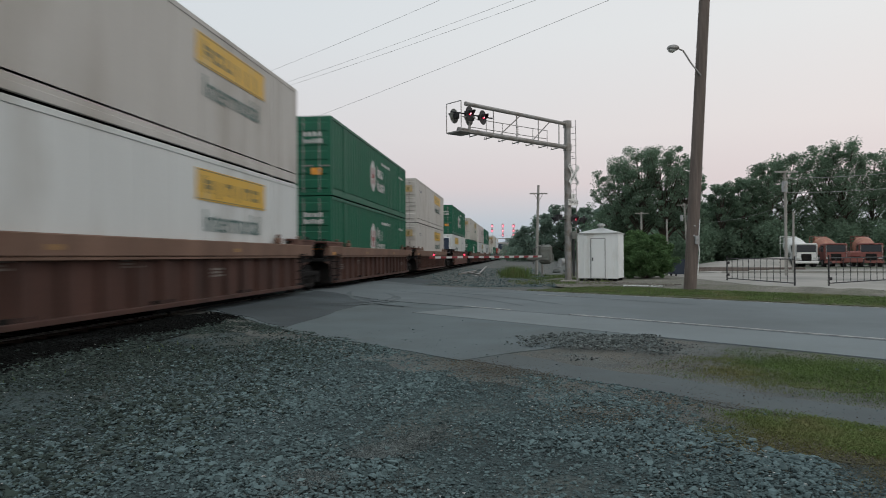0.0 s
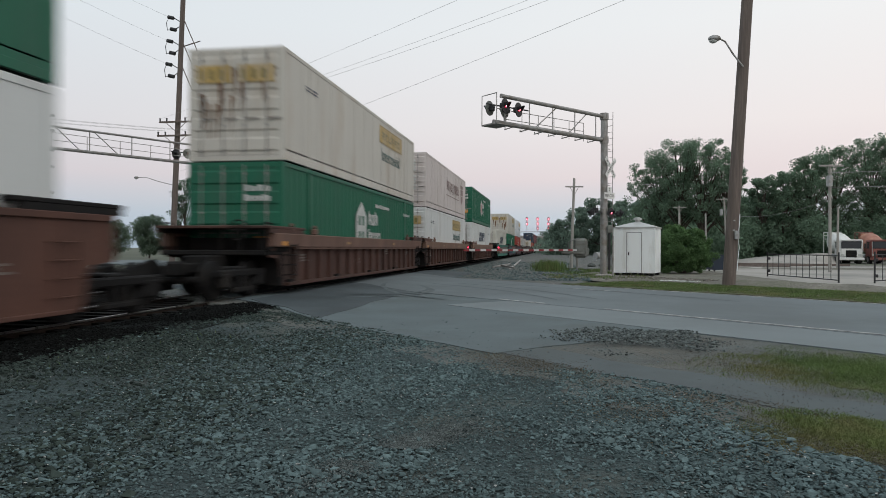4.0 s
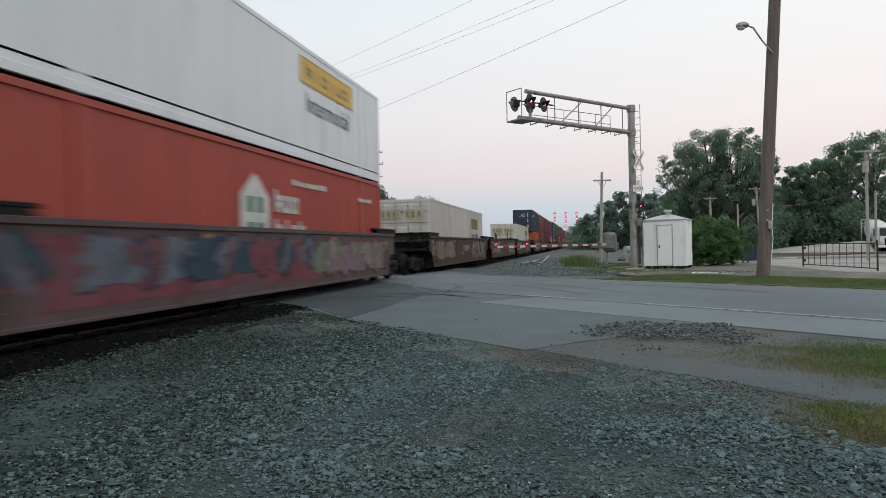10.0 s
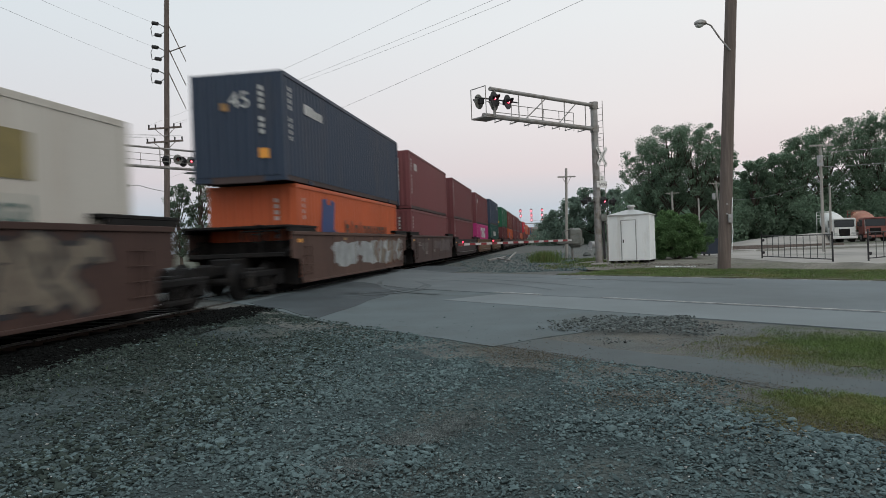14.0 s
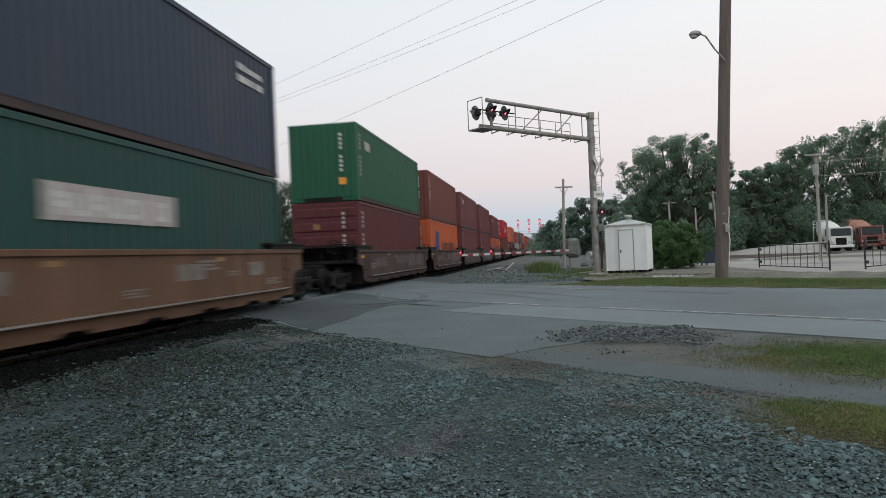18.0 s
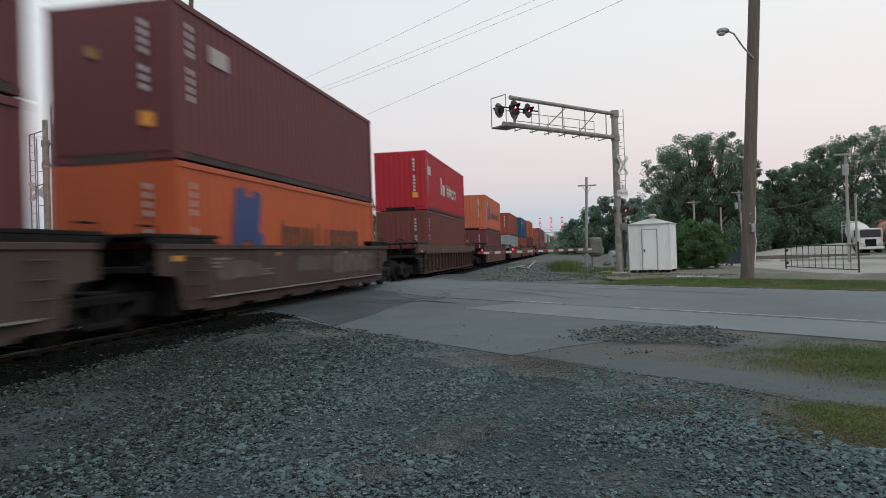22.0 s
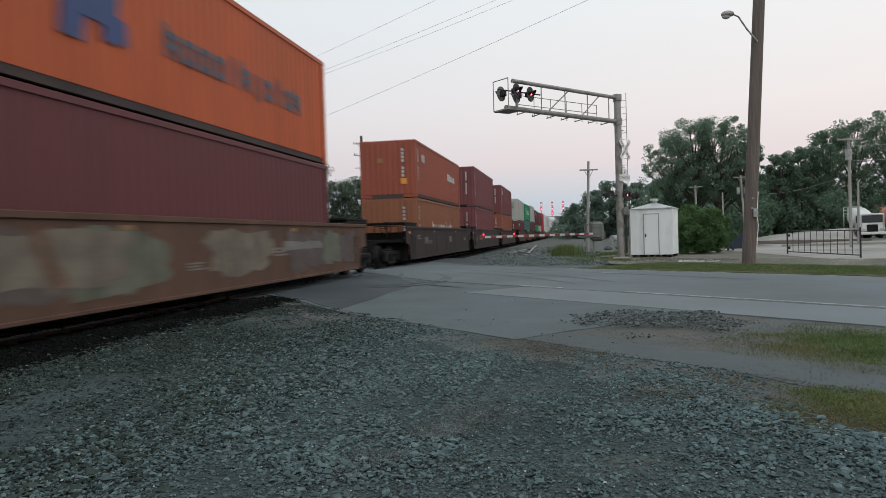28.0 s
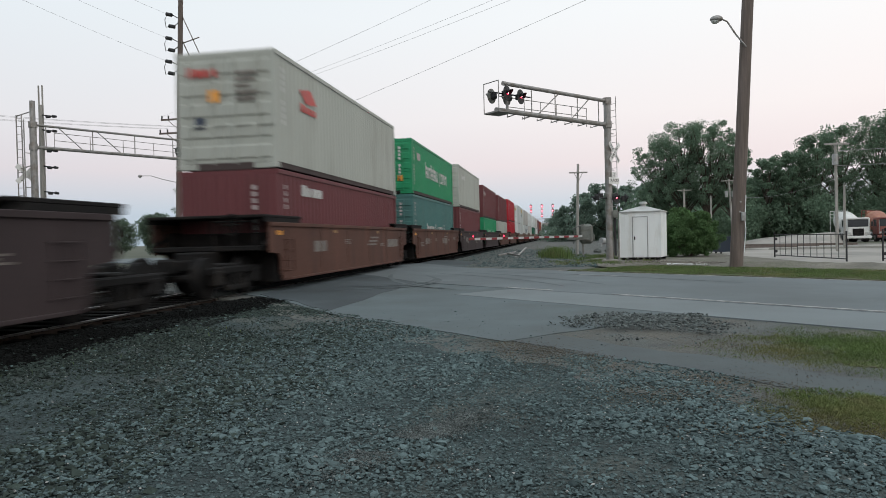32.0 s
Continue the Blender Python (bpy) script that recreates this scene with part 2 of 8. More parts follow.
M["black"] = material("black_paint", (0.018, 0.018, 0.02), 0.6, vary=0.3, scale=6)
M["dark_steel"] = material("dirty_black_steel", (0.013, 0.0125, 0.0125), 0.8, shine=0.15, vary=0.4, scale=4, second=(0.028, 0.024, 0.02), amount=0.3)
M["white_metal"] = material("white_painted_sheet", (0.8, 0.83, 0.83), 0.5, vary=0.04, scale=2, second=(0.62, 0.62, 0.58), amount=0.12, streak=0.25)
M["roof_metal"] = material("pale_roof_sheet", (0.45, 0.46, 0.45), 0.45, metal=0.3, vary=0.12, scale=3)
M["wood"] = material("weathered_pole_wood", (0.14, 0.113, 0.1), 0.9, vary=0.3, scale=14, bump=0.01, fine=60, streak=0.06, second=(0.1, 0.08, 0.065), amount=0.4)
M["wood_grey"] = material("grey_pole_wood", (0.32, 0.31, 0.285), 0.9, vary=0.25, scale=12, bump=0.006, streak=0.06)
M["bark"] = material("bark", (0.075, 0.06, 0.048), 0.95, vary=0.35, scale=8, bump=0.02, streak=0.2)
M["leaf"] = material("tree_leaves", (0.182, 0.265, 0.186), 0.95, shine=0.05, thin=0.65, vary=0.25, scale=0.3, fine=3, islands=0.25)
# far leaves: distance haze is put into a paler, bluer green
M["leaf_far"] = material("hazed_far_tree_leaves", (0.2, 0.275, 0.22), 0.95, shine=0.05, thin=0.65, vary=0.25, scale=0.2, fine=3, islands=0.25)
# darker copy of the leaves, with the dusk's dimness put into the colour
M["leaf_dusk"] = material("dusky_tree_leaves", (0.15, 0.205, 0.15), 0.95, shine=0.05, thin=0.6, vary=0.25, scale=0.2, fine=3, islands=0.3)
M["leaf_bush"] = material("bush_leaves", (0.115, 0.2, 0.085), 0.9, shine=0.1, thin=0.4, vary=0.3, scale=1.5, fine=12, islands=0.45)
pebbles(M["gravel"], 0.022, 0.012, 0.55)
pebbles(M["fines"], 0.014, 0.006, 0.45)
pebbles(M["track_bed"], 0.045, 0.03, 0.5)
M["rubble"] = material("pale_rubble", (0.2, 0.185, 0.16), 0.95, vary=0.3, scale=9, bump=0.004, fine=90, islands=0.4)
pebbles(M["dirt"], 0.05, 0.02, 0.25)
# stones whose near-black colour carries the train's shade
M["shade_stone"] = material("shade_blackened_ballast", (0.0065, 0.0072, 0.007), 0.95, shine=0.05, vary=0.4, scale=9, bump=0.004, fine=90, islands=0.5)
M["sign"] = material("white_sign_sheet", (0.72, 0.72, 0.7), 0.55, vary=0.08, scale=8, second=(0.5, 0.49, 0.45), amount=0.2)
M["sign_black"] = material("sign_lettering", (0.03, 0.03, 0.03), 0.6)
M["red_tape"] = material("red_reflective", (0.24, 0.03, 0.035), 0.5, vary=0.1)
M["white_tape"] = material("white_reflective", (0.55, 0.56, 0.55), 0.5, vary=0.08)
M["red_on"] = glow("red_lamp_lit", (1.0, 0.04, 0.09), 2.6)
M["red_core"] = glow("red_lamp_core", (1.0, 0.45, 0.55), 3.0)
M["gate_grey"] = material("weathered_grey_green_casting", (0.16, 0.17, 0.155), 0.7, vary=0.2, scale=5, second=(0.1, 0.09, 0.075), amount=0.4)
M["red_off"] = material("red_lens_dark", (0.12, 0.01, 0.012), 0.2)
M["wire"] = material("weathered_wire", (0.27, 0.27, 0.27), 0.6)
M["glass"] = material("dark_window_glass", (0.03, 0.035, 0.04), 0.08, vary=0.1)
M["tyre"] = material("tyre_rubber", (0.025, 0.025, 0.026), 0.85)
M["lens"] = material("lamp_lens", (0.5, 0.52, 0.5), 0.2)


# ---- mesh helpers ----
def part(name, bm, mat, parent=None, label="", at=None):
    """Links a bmesh as one mesh object, under a thing or a part."""
    me = bpy.data.meshes.new(name)
    bm.to_mesh(me)
    bm.free()
    me.materials.append(mat)
    ob = new(name, me)
    if at is not None:
        ob.matrix_basis = at
    if parent is not None:
        ob.parent = parent
    if label:
        tagged(ob, label)
    return ob


def array_mesh(name, verts, faces, mat, parent=None, smooth_faces=False):
    me = bpy.data.meshes.new(name)
    verts = np.asarray(verts, dtype=np.float32)
    faces = np.asarray(faces, dtype=np.int32)
    k = faces.shape[1]
    me.vertices.add(len(verts))
    me.vertices.foreach_set("co", verts.ravel())
    me.loops.add(faces.size)
    me.loops.foreach_set("vertex_index", faces.ravel())
    me.polygons.add(len(faces))
    me.polygons.foreach_set("loop_start", np.arange(0, faces.size, k, dtype=np.int32))
    me.polygons.foreach_set("loop_total", np.full(len(faces), k, dtype=np.int32))
    me.polygons.foreach_set("use_smooth", np.zeros(len(faces), dtype=bool))
    me.update(calc_edges=True)
    me.validate()
    me.materials.append(mat)
    ob = new(name, me)
    if parent is not None:
        ob.parent = parent
    return ob


def thing(name, label, category, at=None, group="", kind=""):
    ob = new(name)
    ob.empty_display_size = 0.2
    if at is not None:
        ob.matrix_basis = at
    return tagged(ob, label, category, group, kind)


def box(bm, lo, hi, bevel=0.0, m=None):
    r = bmesh.ops.create_cube(bm, size=1.0)
    vs = r["verts"]
    lo, hi = Vector(lo), Vector(hi)
    for v in vs:
        v.co = Vector(((lo.x + hi.x) / 2 + v.co.x * (hi.x - lo.x), (lo.y + hi.y) / 2 + v.co.y * (hi.y - lo.y), (lo.z + hi.z) / 2 + v.co.z * (hi.z - lo.z)))
    if m is not None:
        for v in vs:
            v.co = m @ v.co
    if bevel:
        es = list({e for v in vs for e in v.link_edges})
        bmesh.ops.bevel(bm, geom=es, offset=bevel, segments=1, affect="EDGES")
    return bm


def boxed(lo, hi, bevel=0.0):
    return box(bmesh.new(), lo, hi, bevel)


def tube(bm, a, b, r0, r1=None, seg=10, caps=True):
    r1 = r0 if r1 is None else r1
    a, b = Vector(a), Vector(b)
    d = b - a
    q = d.to_track_quat("Z", "Y").to_matrix().to_4x4()
    bmesh.ops.create_cone(bm, cap_ends=caps, segments=seg, radius1=r0, radius2=r1, depth=d.length, matrix=Matrix.Translation((a + b) / 2) @ q)
    return bm


def tubed(a, b, r0, r1=None, seg=10):
    return tube(bmesh.new(), a, b, r0, r1, seg)


def pipe(points, r, seg=6):
    """One bent tube through the points."""
    bm = bmesh.new()
    pts = [Vector(p) for p in points]
    rings = []
    for k, p in enumerate(pts):
        d = (pts[min(k + 1, len(pts) - 1)] - pts[max(k - 1, 0)]).normalized()
        side = d.cross(Vector((0, 0, 1)) if abs(d.z) < 0.95 else Vector((1, 0, 0))).normalized()
        up = side.cross(d)
        rings.append([bm.verts.new(p + (side * math.cos(2 * math.pi * j / seg) + up * math.sin(2 * math.pi * j / seg)) * r) for j in range(seg)])
    for a, b in zip(rings, rings[1:]):
        for j in range(seg):
            bm.faces.new((a[j], a[(j + 1) % seg], b[(j + 1) % seg], b[j]))
    bm.faces.new(rings[0][::-1])
    bm.faces.new(rings[-1])
    return bm


def slab(bm, outline, x0, x1):
    """A plate with the given outline in y and z, from x0 to x1."""
    lo = [bm.verts.new((x0, y, z)) for y, z in outline]
    hi = [bm.verts.new((x1, y, z)) for y, z in outline]
    bm.faces.new(hi)
    bm.faces.new(lo[::-1])
    n = len(outline)
    for k in range(n):
        bm.faces.new((lo[k], lo[(k + 1) % n], hi[(k + 1) % n], hi[k]))


def sheet(name, poly, z, mat, label, step=0.0, category="ground"):
    """A flat piece of ground from a polygon in the plan."""
    bm = bmesh.new()
    bm.faces.new([bm.verts.new((x, y, z)) for x, y in poly])
    ob = part(name, bm, mat)
    return tagged(ob, label, category, kind="structure")


def lettering(name, text, size, mat, parent, m, depth=0.004):
    cu = bpy.data.curves.new(name, "FONT")
    cu.body, cu.size, cu.extrude, cu.align_x, cu.align_y = text, size, depth, "CENTER", "CENTER"
    tmp = bpy.data.objects.new(name, cu)
    me = bpy.data.meshes.new_from_object(tmp)
    bpy.data.objects.remove(tmp)
    me.materials.clear()
    me.materials.append(mat)
    ob = new(name, me)
    ob.matrix_basis = m
    ob.parent = parent
    return ob

# ---- ground ----
def strip(name, u0, u1, n0, n1, z, mat, label, category, du=1.0, dn=1.0, wobble=0.0, seed=0):
    """A paved strip in road coordinates, which climbs to the rails beside the track."""
    nu, nn = max(1, round((u1 - u0) / du)), max(1, round((n1 - n0) / dn))
    verts, faces = [], []
    for j in range(nn + 1):
        for i in range(nu + 1):
            u, n = u0 + (u1 - u0) * i / nu, n0 + (n1 - n0) * j / nn
            if wobble and j in (0, nn):
                n += wobble * noise.noise((u * 0.9, seed, 0)) + 0.5 * wobble * noise.noise((u * 3.1, seed, 5))
            if wobble and i in (0, nu):
                u += wobble * noise.noise((n * 1.3, seed + 9, 0))
            x, y = road_xy(u, n)
            verts.append((x, y, z + crown(x)))
    for j in range(nn):
        for i in range(nu):
            a = j * (nu + 1) + i
            faces.append((a, a + 1, a + nu + 2, a + nu + 1))
    skirt(verts, faces, nu, nn)
    ob = array_mesh(name, verts, faces, mat)
    return tagged(ob, label, category, kind="structure")


def skirt(verts, faces, nu, nn):
    """Turns the rim of a grid of nu by nn cells down, so that the pavement has an edge."""
    rim = [i for i in range(nu + 1)] + [j * (nu + 1) + nu for j in range(1, nn + 1)] + [nn * (nu + 1) + i for i in range(nu - 1, -1, -1)] + [j * (nu + 1) for j in range(nn - 1, 0, -1)]
    k0 = len(verts)
    for i in rim:
        x, y, z = verts[i]
        verts.append((x, y, z - 0.08))
    n = len(rim)
    for k in range(n):
        faces.append((rim[k], k0 + k, k0 + (k + 1) % n, rim[(k + 1) % n]))


def crown(x):
    return 0.13 * (1 - smooth(1.6, 4.2, abs(x - TRACK) if x > TRACK else max(0, abs(x - TRACK) - 4.0)))


def land_height(x, y):
    d = math.hypot(x, y)
    return -0.06 - 0.25 * smooth(60, 95, d)


def build_ground():
    ring = [0, 8, 16, 26, 40, 60, 80, 100, 140, 220, 400, 900, 2500]
    verts, faces, seg = [(0, 0, -0.06)], [], 48
    for r in ring[1:]:
        for k in range(seg):
            a = 2 * math.pi * k / seg
            x, y = r * math.cos(a), r * math.sin(a)
            verts.append((x, y, land_height(x, y)))
    for k in range(seg):
        faces.append((0, 1 + k, 1 + (k + 1) % seg, 1 + (k + 1) % seg))
    for i in range(len(ring) - 2):
        for k in range(seg):
            a, b = 1 + i * seg + k, 1 + i * seg + (k + 1) % seg
            faces.append((a, a + seg, b + seg, b))
    bm = bmesh.new()
    vs = [bm.verts.new(v) for v in verts]
    for f in faces:
        bm.faces.new([vs[i] for i in dict.fromkeys(f)])
    tagged(part("ground", bm, M["land"]), "flat dark grassy land that reaches the horizon", "ground", kind="structure")
    # the gravel yard on which the camera stands
    x0 = -6.12
    edge = [road_xy(u, 9.6) for u in np.linspace(-14.6, 14, 60)]
    poly = [(float(a), float(c)) for a, c in edge if a > x0]
    poly = [(x0, -25), (30, -25)] + [(30, poly[-1][1])] * (poly[-1][0] < 30) + poly[::-1] + [(x0, poly[0][1])]
    sheet("gravel_yard", poly, -0.014, M["gravel"], "grey crushed stone yard beside the railway track")
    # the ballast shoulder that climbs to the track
    # the shoulder's dark material has the train's shade painted in
    for name, xa, xb, up, mat, label in (("ballast_shoulder", -6.85, -5.35, -0.012, M["track_bed"], "ballast shoulder beside the track, near black with painted train shade"), ("ballast_slope", -5.4, -3.6, -0.016, M["gravel"], "gravel slope that climbs to the track")):
        verts, faces = [], []
        for j in range(60):
            for i in range(9):
                x = xa + (xb - xa) * i / 8
                verts.append((x + 0.12 * noise.noise((x, j * 0.7, 3)), -26 + 40.2 * j / 59, crown(x) + up + 0.012 * noise.noise((x * 2, j * 0.9, 7))))
        for j in range(59):
            for i in range(8):
                a = j * 9 + i
                faces.append((a, a + 1, a + 10, a + 9))
        tagged(array_mesh(name, verts, faces, mat), label, "ballast", kind="structure")
    # the far gravel beyond the road along the track
    poly = [(-6.3, 30.0), (-6.3, 260), (14, 260), (9, 80), (3.2, 48), (1.6, 38), (1.2, 31), (1.0, 24.0), (-2.0, 26.6)]
    sheet("far_gravel", poly, 0.008, M["fines"], "grey gravel beside the track beyond the road")
    poly = [road_xy(-18.2, 21.3), road_xy(-14, 21.0), road_xy(-6, 20.6), road_xy(8, 20.2), road_xy(8, 26.5), road_xy(-6, 26.8), road_xy(-8.5, 27.5), road_xy(-10, 31), (13.5, 62), (8, 62), (4.5, 46), (2.6, 41), (1.2, 36), (0.9, 31.5)]
    sheet("dirt_verge", poly, 0.012, M["dirt"], "bare dirt and rubble strip behind the roadside grass")
    def lot_height(y):
        return 0.02 - 0.3 * smooth(45, 85, y)

    def lot(name, y0, y1, inset, right, up, mat, label, n):
        left = ((10.5, 24.8), (24.1, 12.9), (27.5, 9.7), (35.2, 9.2), (45, 8.8), (60, 13), (90, 20), (104, 23))
        verts, faces = [], []
        for j, y in enumerate(np.linspace(y0, y1, n)):
            a = float(np.interp(y, [p[0] for p in left], [p[1] for p in left])) + inset * (1 + 0.3 * noise.noise((y * 0.3, 3, 0)))
            for k in range(13):
                wob = 0.6 * noise.noise((k * 0.9, y0, 2)) if inset and j in (0, n - 1) else 0
                verts.append((a + (right - a) * k / 12, y + wob, lot_height(y) + up))
        for j in range(n - 1):
            for k in range(12):
                i = j * 13 + k
                faces.append((i, i + 1, i + 14, i + 13))
        tagged(array_mesh(name, verts, faces, mat), label, "ground", kind="structure")
    lot("parking_lot", 10.5, 104, 0, 85, 0.0, M["concrete"], "pale concrete yard of the truck depot", 40)
    lot("dirt_strip", 47, 53, 4.0, 60, 0.012, M["dirt"], "strip of dirt and rubble across the depot yard", 4)
    lot("dirt_strip", 63, 76, 3.0, 70, 0.012, M["dirt"], "strip of bare dirt across the depot yard", 5)
    # pale bank of spoil beside the parked trucks
    verts, faces, nu, nn = [], [], 48, 16
    for j in range(nn + 1):
        for i in range(nu + 1):
            dx = 0.2 + 0.45 * i / nu
            y = 66 + 30 * smooth(0.355, 0.4, dx) + 22 * j / nn
            h = 0.75 * smooth(0.21, 0.29, dx) + 0.4 * smooth(0.28, 0.36, dx)
            ramp = smooth(0, 9, j) * (1 - smooth(14, 16, j))
            verts.append((dx * y, y, -0.27 + h * ramp + (0.07 * noise.noise((dx * 60, y * 0.5, 3)) if 0 < j < nn else -0.1)))
    for j in range(nn):
        for i in range(nu):
            a = j * (nu + 1) + i
            faces.append((a, a + 1, a + nu + 2, a + nu + 1))
    tagged(array_mesh("spoil_bank", verts, faces, M["concrete"]), "low pale bank of spoil at the back of the depot yard", "ground", kind="structure")
    # road, apron and path
    strip("shoulder", -22, 16, 4.75, 12.0, -0.009, M["fines"], "dirt and fine gravel shoulder under the pavement edges", "ground", 0.15, 0.5, 0.45, 21)
    strip("road", -75, 45, 11.4, 18.2, 0.016, M["asphalt"], "worn grey two-lane asphalt road that crosses the tracks", "road", 0.45, 0.45, 0.05, 1)
    strip("near_lane", -12.5, 45, 9.45, 11.46, 0.011, M["asphalt_pale"], "paler asphalt lane at the near side of the road", "road", 0.6, 0.5, 0.07, 4)
    strip("apron", -24, -6.4, 5.6, 11.5, 0.004, M["asphalt_mid"], "patched asphalt apron between road and path", "road", 0.5, 0.5, 0.1, 2)
    strip("path", -7.2, 14, 5.66, 6.42, -0.004, M["path"], "narrow worn asphalt path with ragged edges", "path", 0.25, 0.19, 0.16, 3)
    # the dark new asphalt on both sides of the rails
    verts, faces = [], []
    ys = np.linspace(0, 1, 60)
    xs = np.linspace(-4.25, -6.75, 10)
    for f in ys:
        for k, x in enumerate(xs):
            start = (5.72 - 0.692 * x) / 0.722
            y = start + (36 - start) * f
            xx = x + (0.16 * noise.noise((y * 0.6, 1, 0)) + 0.07 * noise.noise((y * 2.3, 4, 0)) if k == 0 else 0)
            yy = y + (0.22 * noise.noise((x * 1.4, 6, 0)) + 0.1 * noise.noise((x * 5.0, 8, 0)) if f == 0 else 0)
            verts.append((xx, yy, 0.012 + crown(xx)))
    for j in range(len(ys) - 1):
        for i in range(len(xs) - 1):
            a = j * len(xs) + i
            faces.append((a, a + 1, a + len(xs) + 1, a + len(xs)))
    skirt(verts, faces, len(xs) - 1, len(ys) - 1)
    tagged(array_mesh("crossing_asphalt", verts, faces, M["asphalt_new"]), "newer dark asphalt laid up to the rails", "road", kind="structure")
    for n, w, spans, name in ((11.52, 0.11, ((-13.0, -11.4), (-9.6, 45)), "lane_line"), (18.02, 0.1, ((-17.5, 45),), "edge_line"), (16.6, 0.1, ((-15.2, -13.2),), "stop_line")):
        for a, b in spans:
            strip(name, a, b, n - w / 2, n + w / 2, 0.026, M["paint"], "worn white painted road line", "road marking", 0.8, w, 0.02, n)
    for k, (u0, n0, u1, n1, bow) in enumerate(((-15.8, 8.6, -19.5, 13.5, 1.2), (-15.2, 8.3, -18.9, 13.2, 1.2), (-13.6, 10.4, -20.0, 12.6, -0.7), (-12.0, 12.6, -20.5, 14.6, 0.5), (-11.5, 13.6, -20.0, 15.6, 0.4), (-9.0, 15.9, -20.0, 16.6, 0.3))):
        verts, faces = [], []
        for j in range(31):
            f = j / 30
            u, n = u0 + (u1 - u0) * f, n0 + (n1 - n0) * f
            d = math.hypot(u1 - u0, n1 - n0)
            off = bow * 4 * f * (1 - f)
            half = (0.09 + 0.05 * noise.noise((f * 9, k, 0))) * (0.2 + 0.8 * math.sin(math.pi * f) ** 0.5)
            for s in (-1, 1):
                x, y = road_xy(u + (n1 - n0) / d * (off + s * half), n - (u1 - u0) / d * (off + s * half))
                verts.append((x, y, 0.021 + crown(x)))
        for j in range(30):
            faces.append((2 * j, 2 * j + 1, 2 * j + 3, 2 * j + 2))
        tagged(array_mesh("skid_mark", verts, faces, M["skid"]), "dark curved tyre mark on the asphalt", "tyre mark", kind="structure")
    strip("roadside_grass", -17.2, 40, 18.24, 22.3, 0.03, M["grass_bed"], "strip of grass along the far side of the road", "grass", 0.7, 0.5, 0.25, 5)
    strip("grass_island", -3.3, 20, 7.3, 8.7, -0.004, M["grass_bed"], "patch of short grass between road and path", "grass", 0.12, 0.4, 0.8, 6)
    strip("grass_verge", -2.3, 20, 4.85, 5.45, -0.006, M["grass_bed"], "thin dry grass beside the gravel", "grass", 0.1, 0.3, 0.45, 7)
    # low berm of spoil behind the roadside grass
    verts, faces, nu, nn = [], [], 90, 12
    for j in range(nn + 1):
        for i in range(nu + 1):
            u, n = -15.5 + 30 * i / nu, 22.4 + 3.0 * j / nn
            ridge = math.sin(math.pi * j / nn) ** 1.3 * smooth(0, 6, i) * (0.16 + 0.12 * noise.noise((u * 0.35, 2, 0)) + 0.06 * noise.noise((u * 1.3, n, 4)))
            x, y = road_xy(u, n)
            verts.append((x, y, 0.013 + max(-0.004, ridge)))
    for j in range(nn):
        for i in range(nu):
            a = j * (nu + 1) + i
            faces.append((a, a + 1, a + nu + 2, a + nu + 1))
    tagged(array_mesh("dirt_berm", verts, faces, M["dirt"]), "low berm of pale spoil along the roadside grass", "ground", kind="structure")


# ---- loose stones: one body of stuff for each bed ----
def simple_shapes(count, rng):
    """Six-cornered stones for places that stay farther off."""
    base = np.array([(1, 0, 0), (-1, 0, 0), (0, 1, 0), (0, -1, 0), (0, 0, 1), (0, 0, -1)]) * 0.95
    tri = np.array([(0, 2, 4), (2, 1, 4), (1, 3, 4), (3, 0, 4), (2, 0, 5), (1, 2, 5), (3, 1, 5), (0, 3, 5)])
    return [base * rng.uniform(0.65, 1.2, (6, 1)) * rng.uniform(0.7, 1.4, (1, 3)) + rng.normal(0, 0.16, (6, 3)) for _ in range(count)], tri


def stone_shapes(count, rng):
    t = (1 + 5 ** 0.5) / 2
    base = np.array([(-1, t, 0), (1, t, 0), (-1, -t, 0), (1, -t, 0), (0, -1, t), (0, 1, t), (0, -1, -t), (0, 1, -t), (t, 0, -1), (t, 0, 1), (-t, 0, -1), (-t, 0, 1)]) / 1.9
    tri = np.array([(0, 11, 5), (0, 5, 1), (0, 1, 7), (0, 7, 10), (0, 10, 11), (1, 5, 9), (5, 11, 4), (11, 10, 2), (10, 7, 6), (7, 1, 8),
                    (3, 9, 4), (3, 4, 2), (3, 2, 6), (3, 6, 8), (3, 8, 9), (4, 9, 5), (2, 4, 11), (6, 2, 10), (8, 6, 7), (9, 8, 1)])
    shapes = []
    for _ in range(count):
        s = base * rng.uniform(0.8, 1.25, (12, 1)) * rng.uniform(0.6, 1.5, (1, 3))
        for _ in range(7):  # broken faces
            d = rng.normal(size=3)
            d /= np.linalg.norm(d)
            h = rng.uniform(0.3, 0.6)
            over = np.maximum(0, s @ d - h)
            s = s - over[:, None] * d
        shapes.append(s)
    return shapes, tri


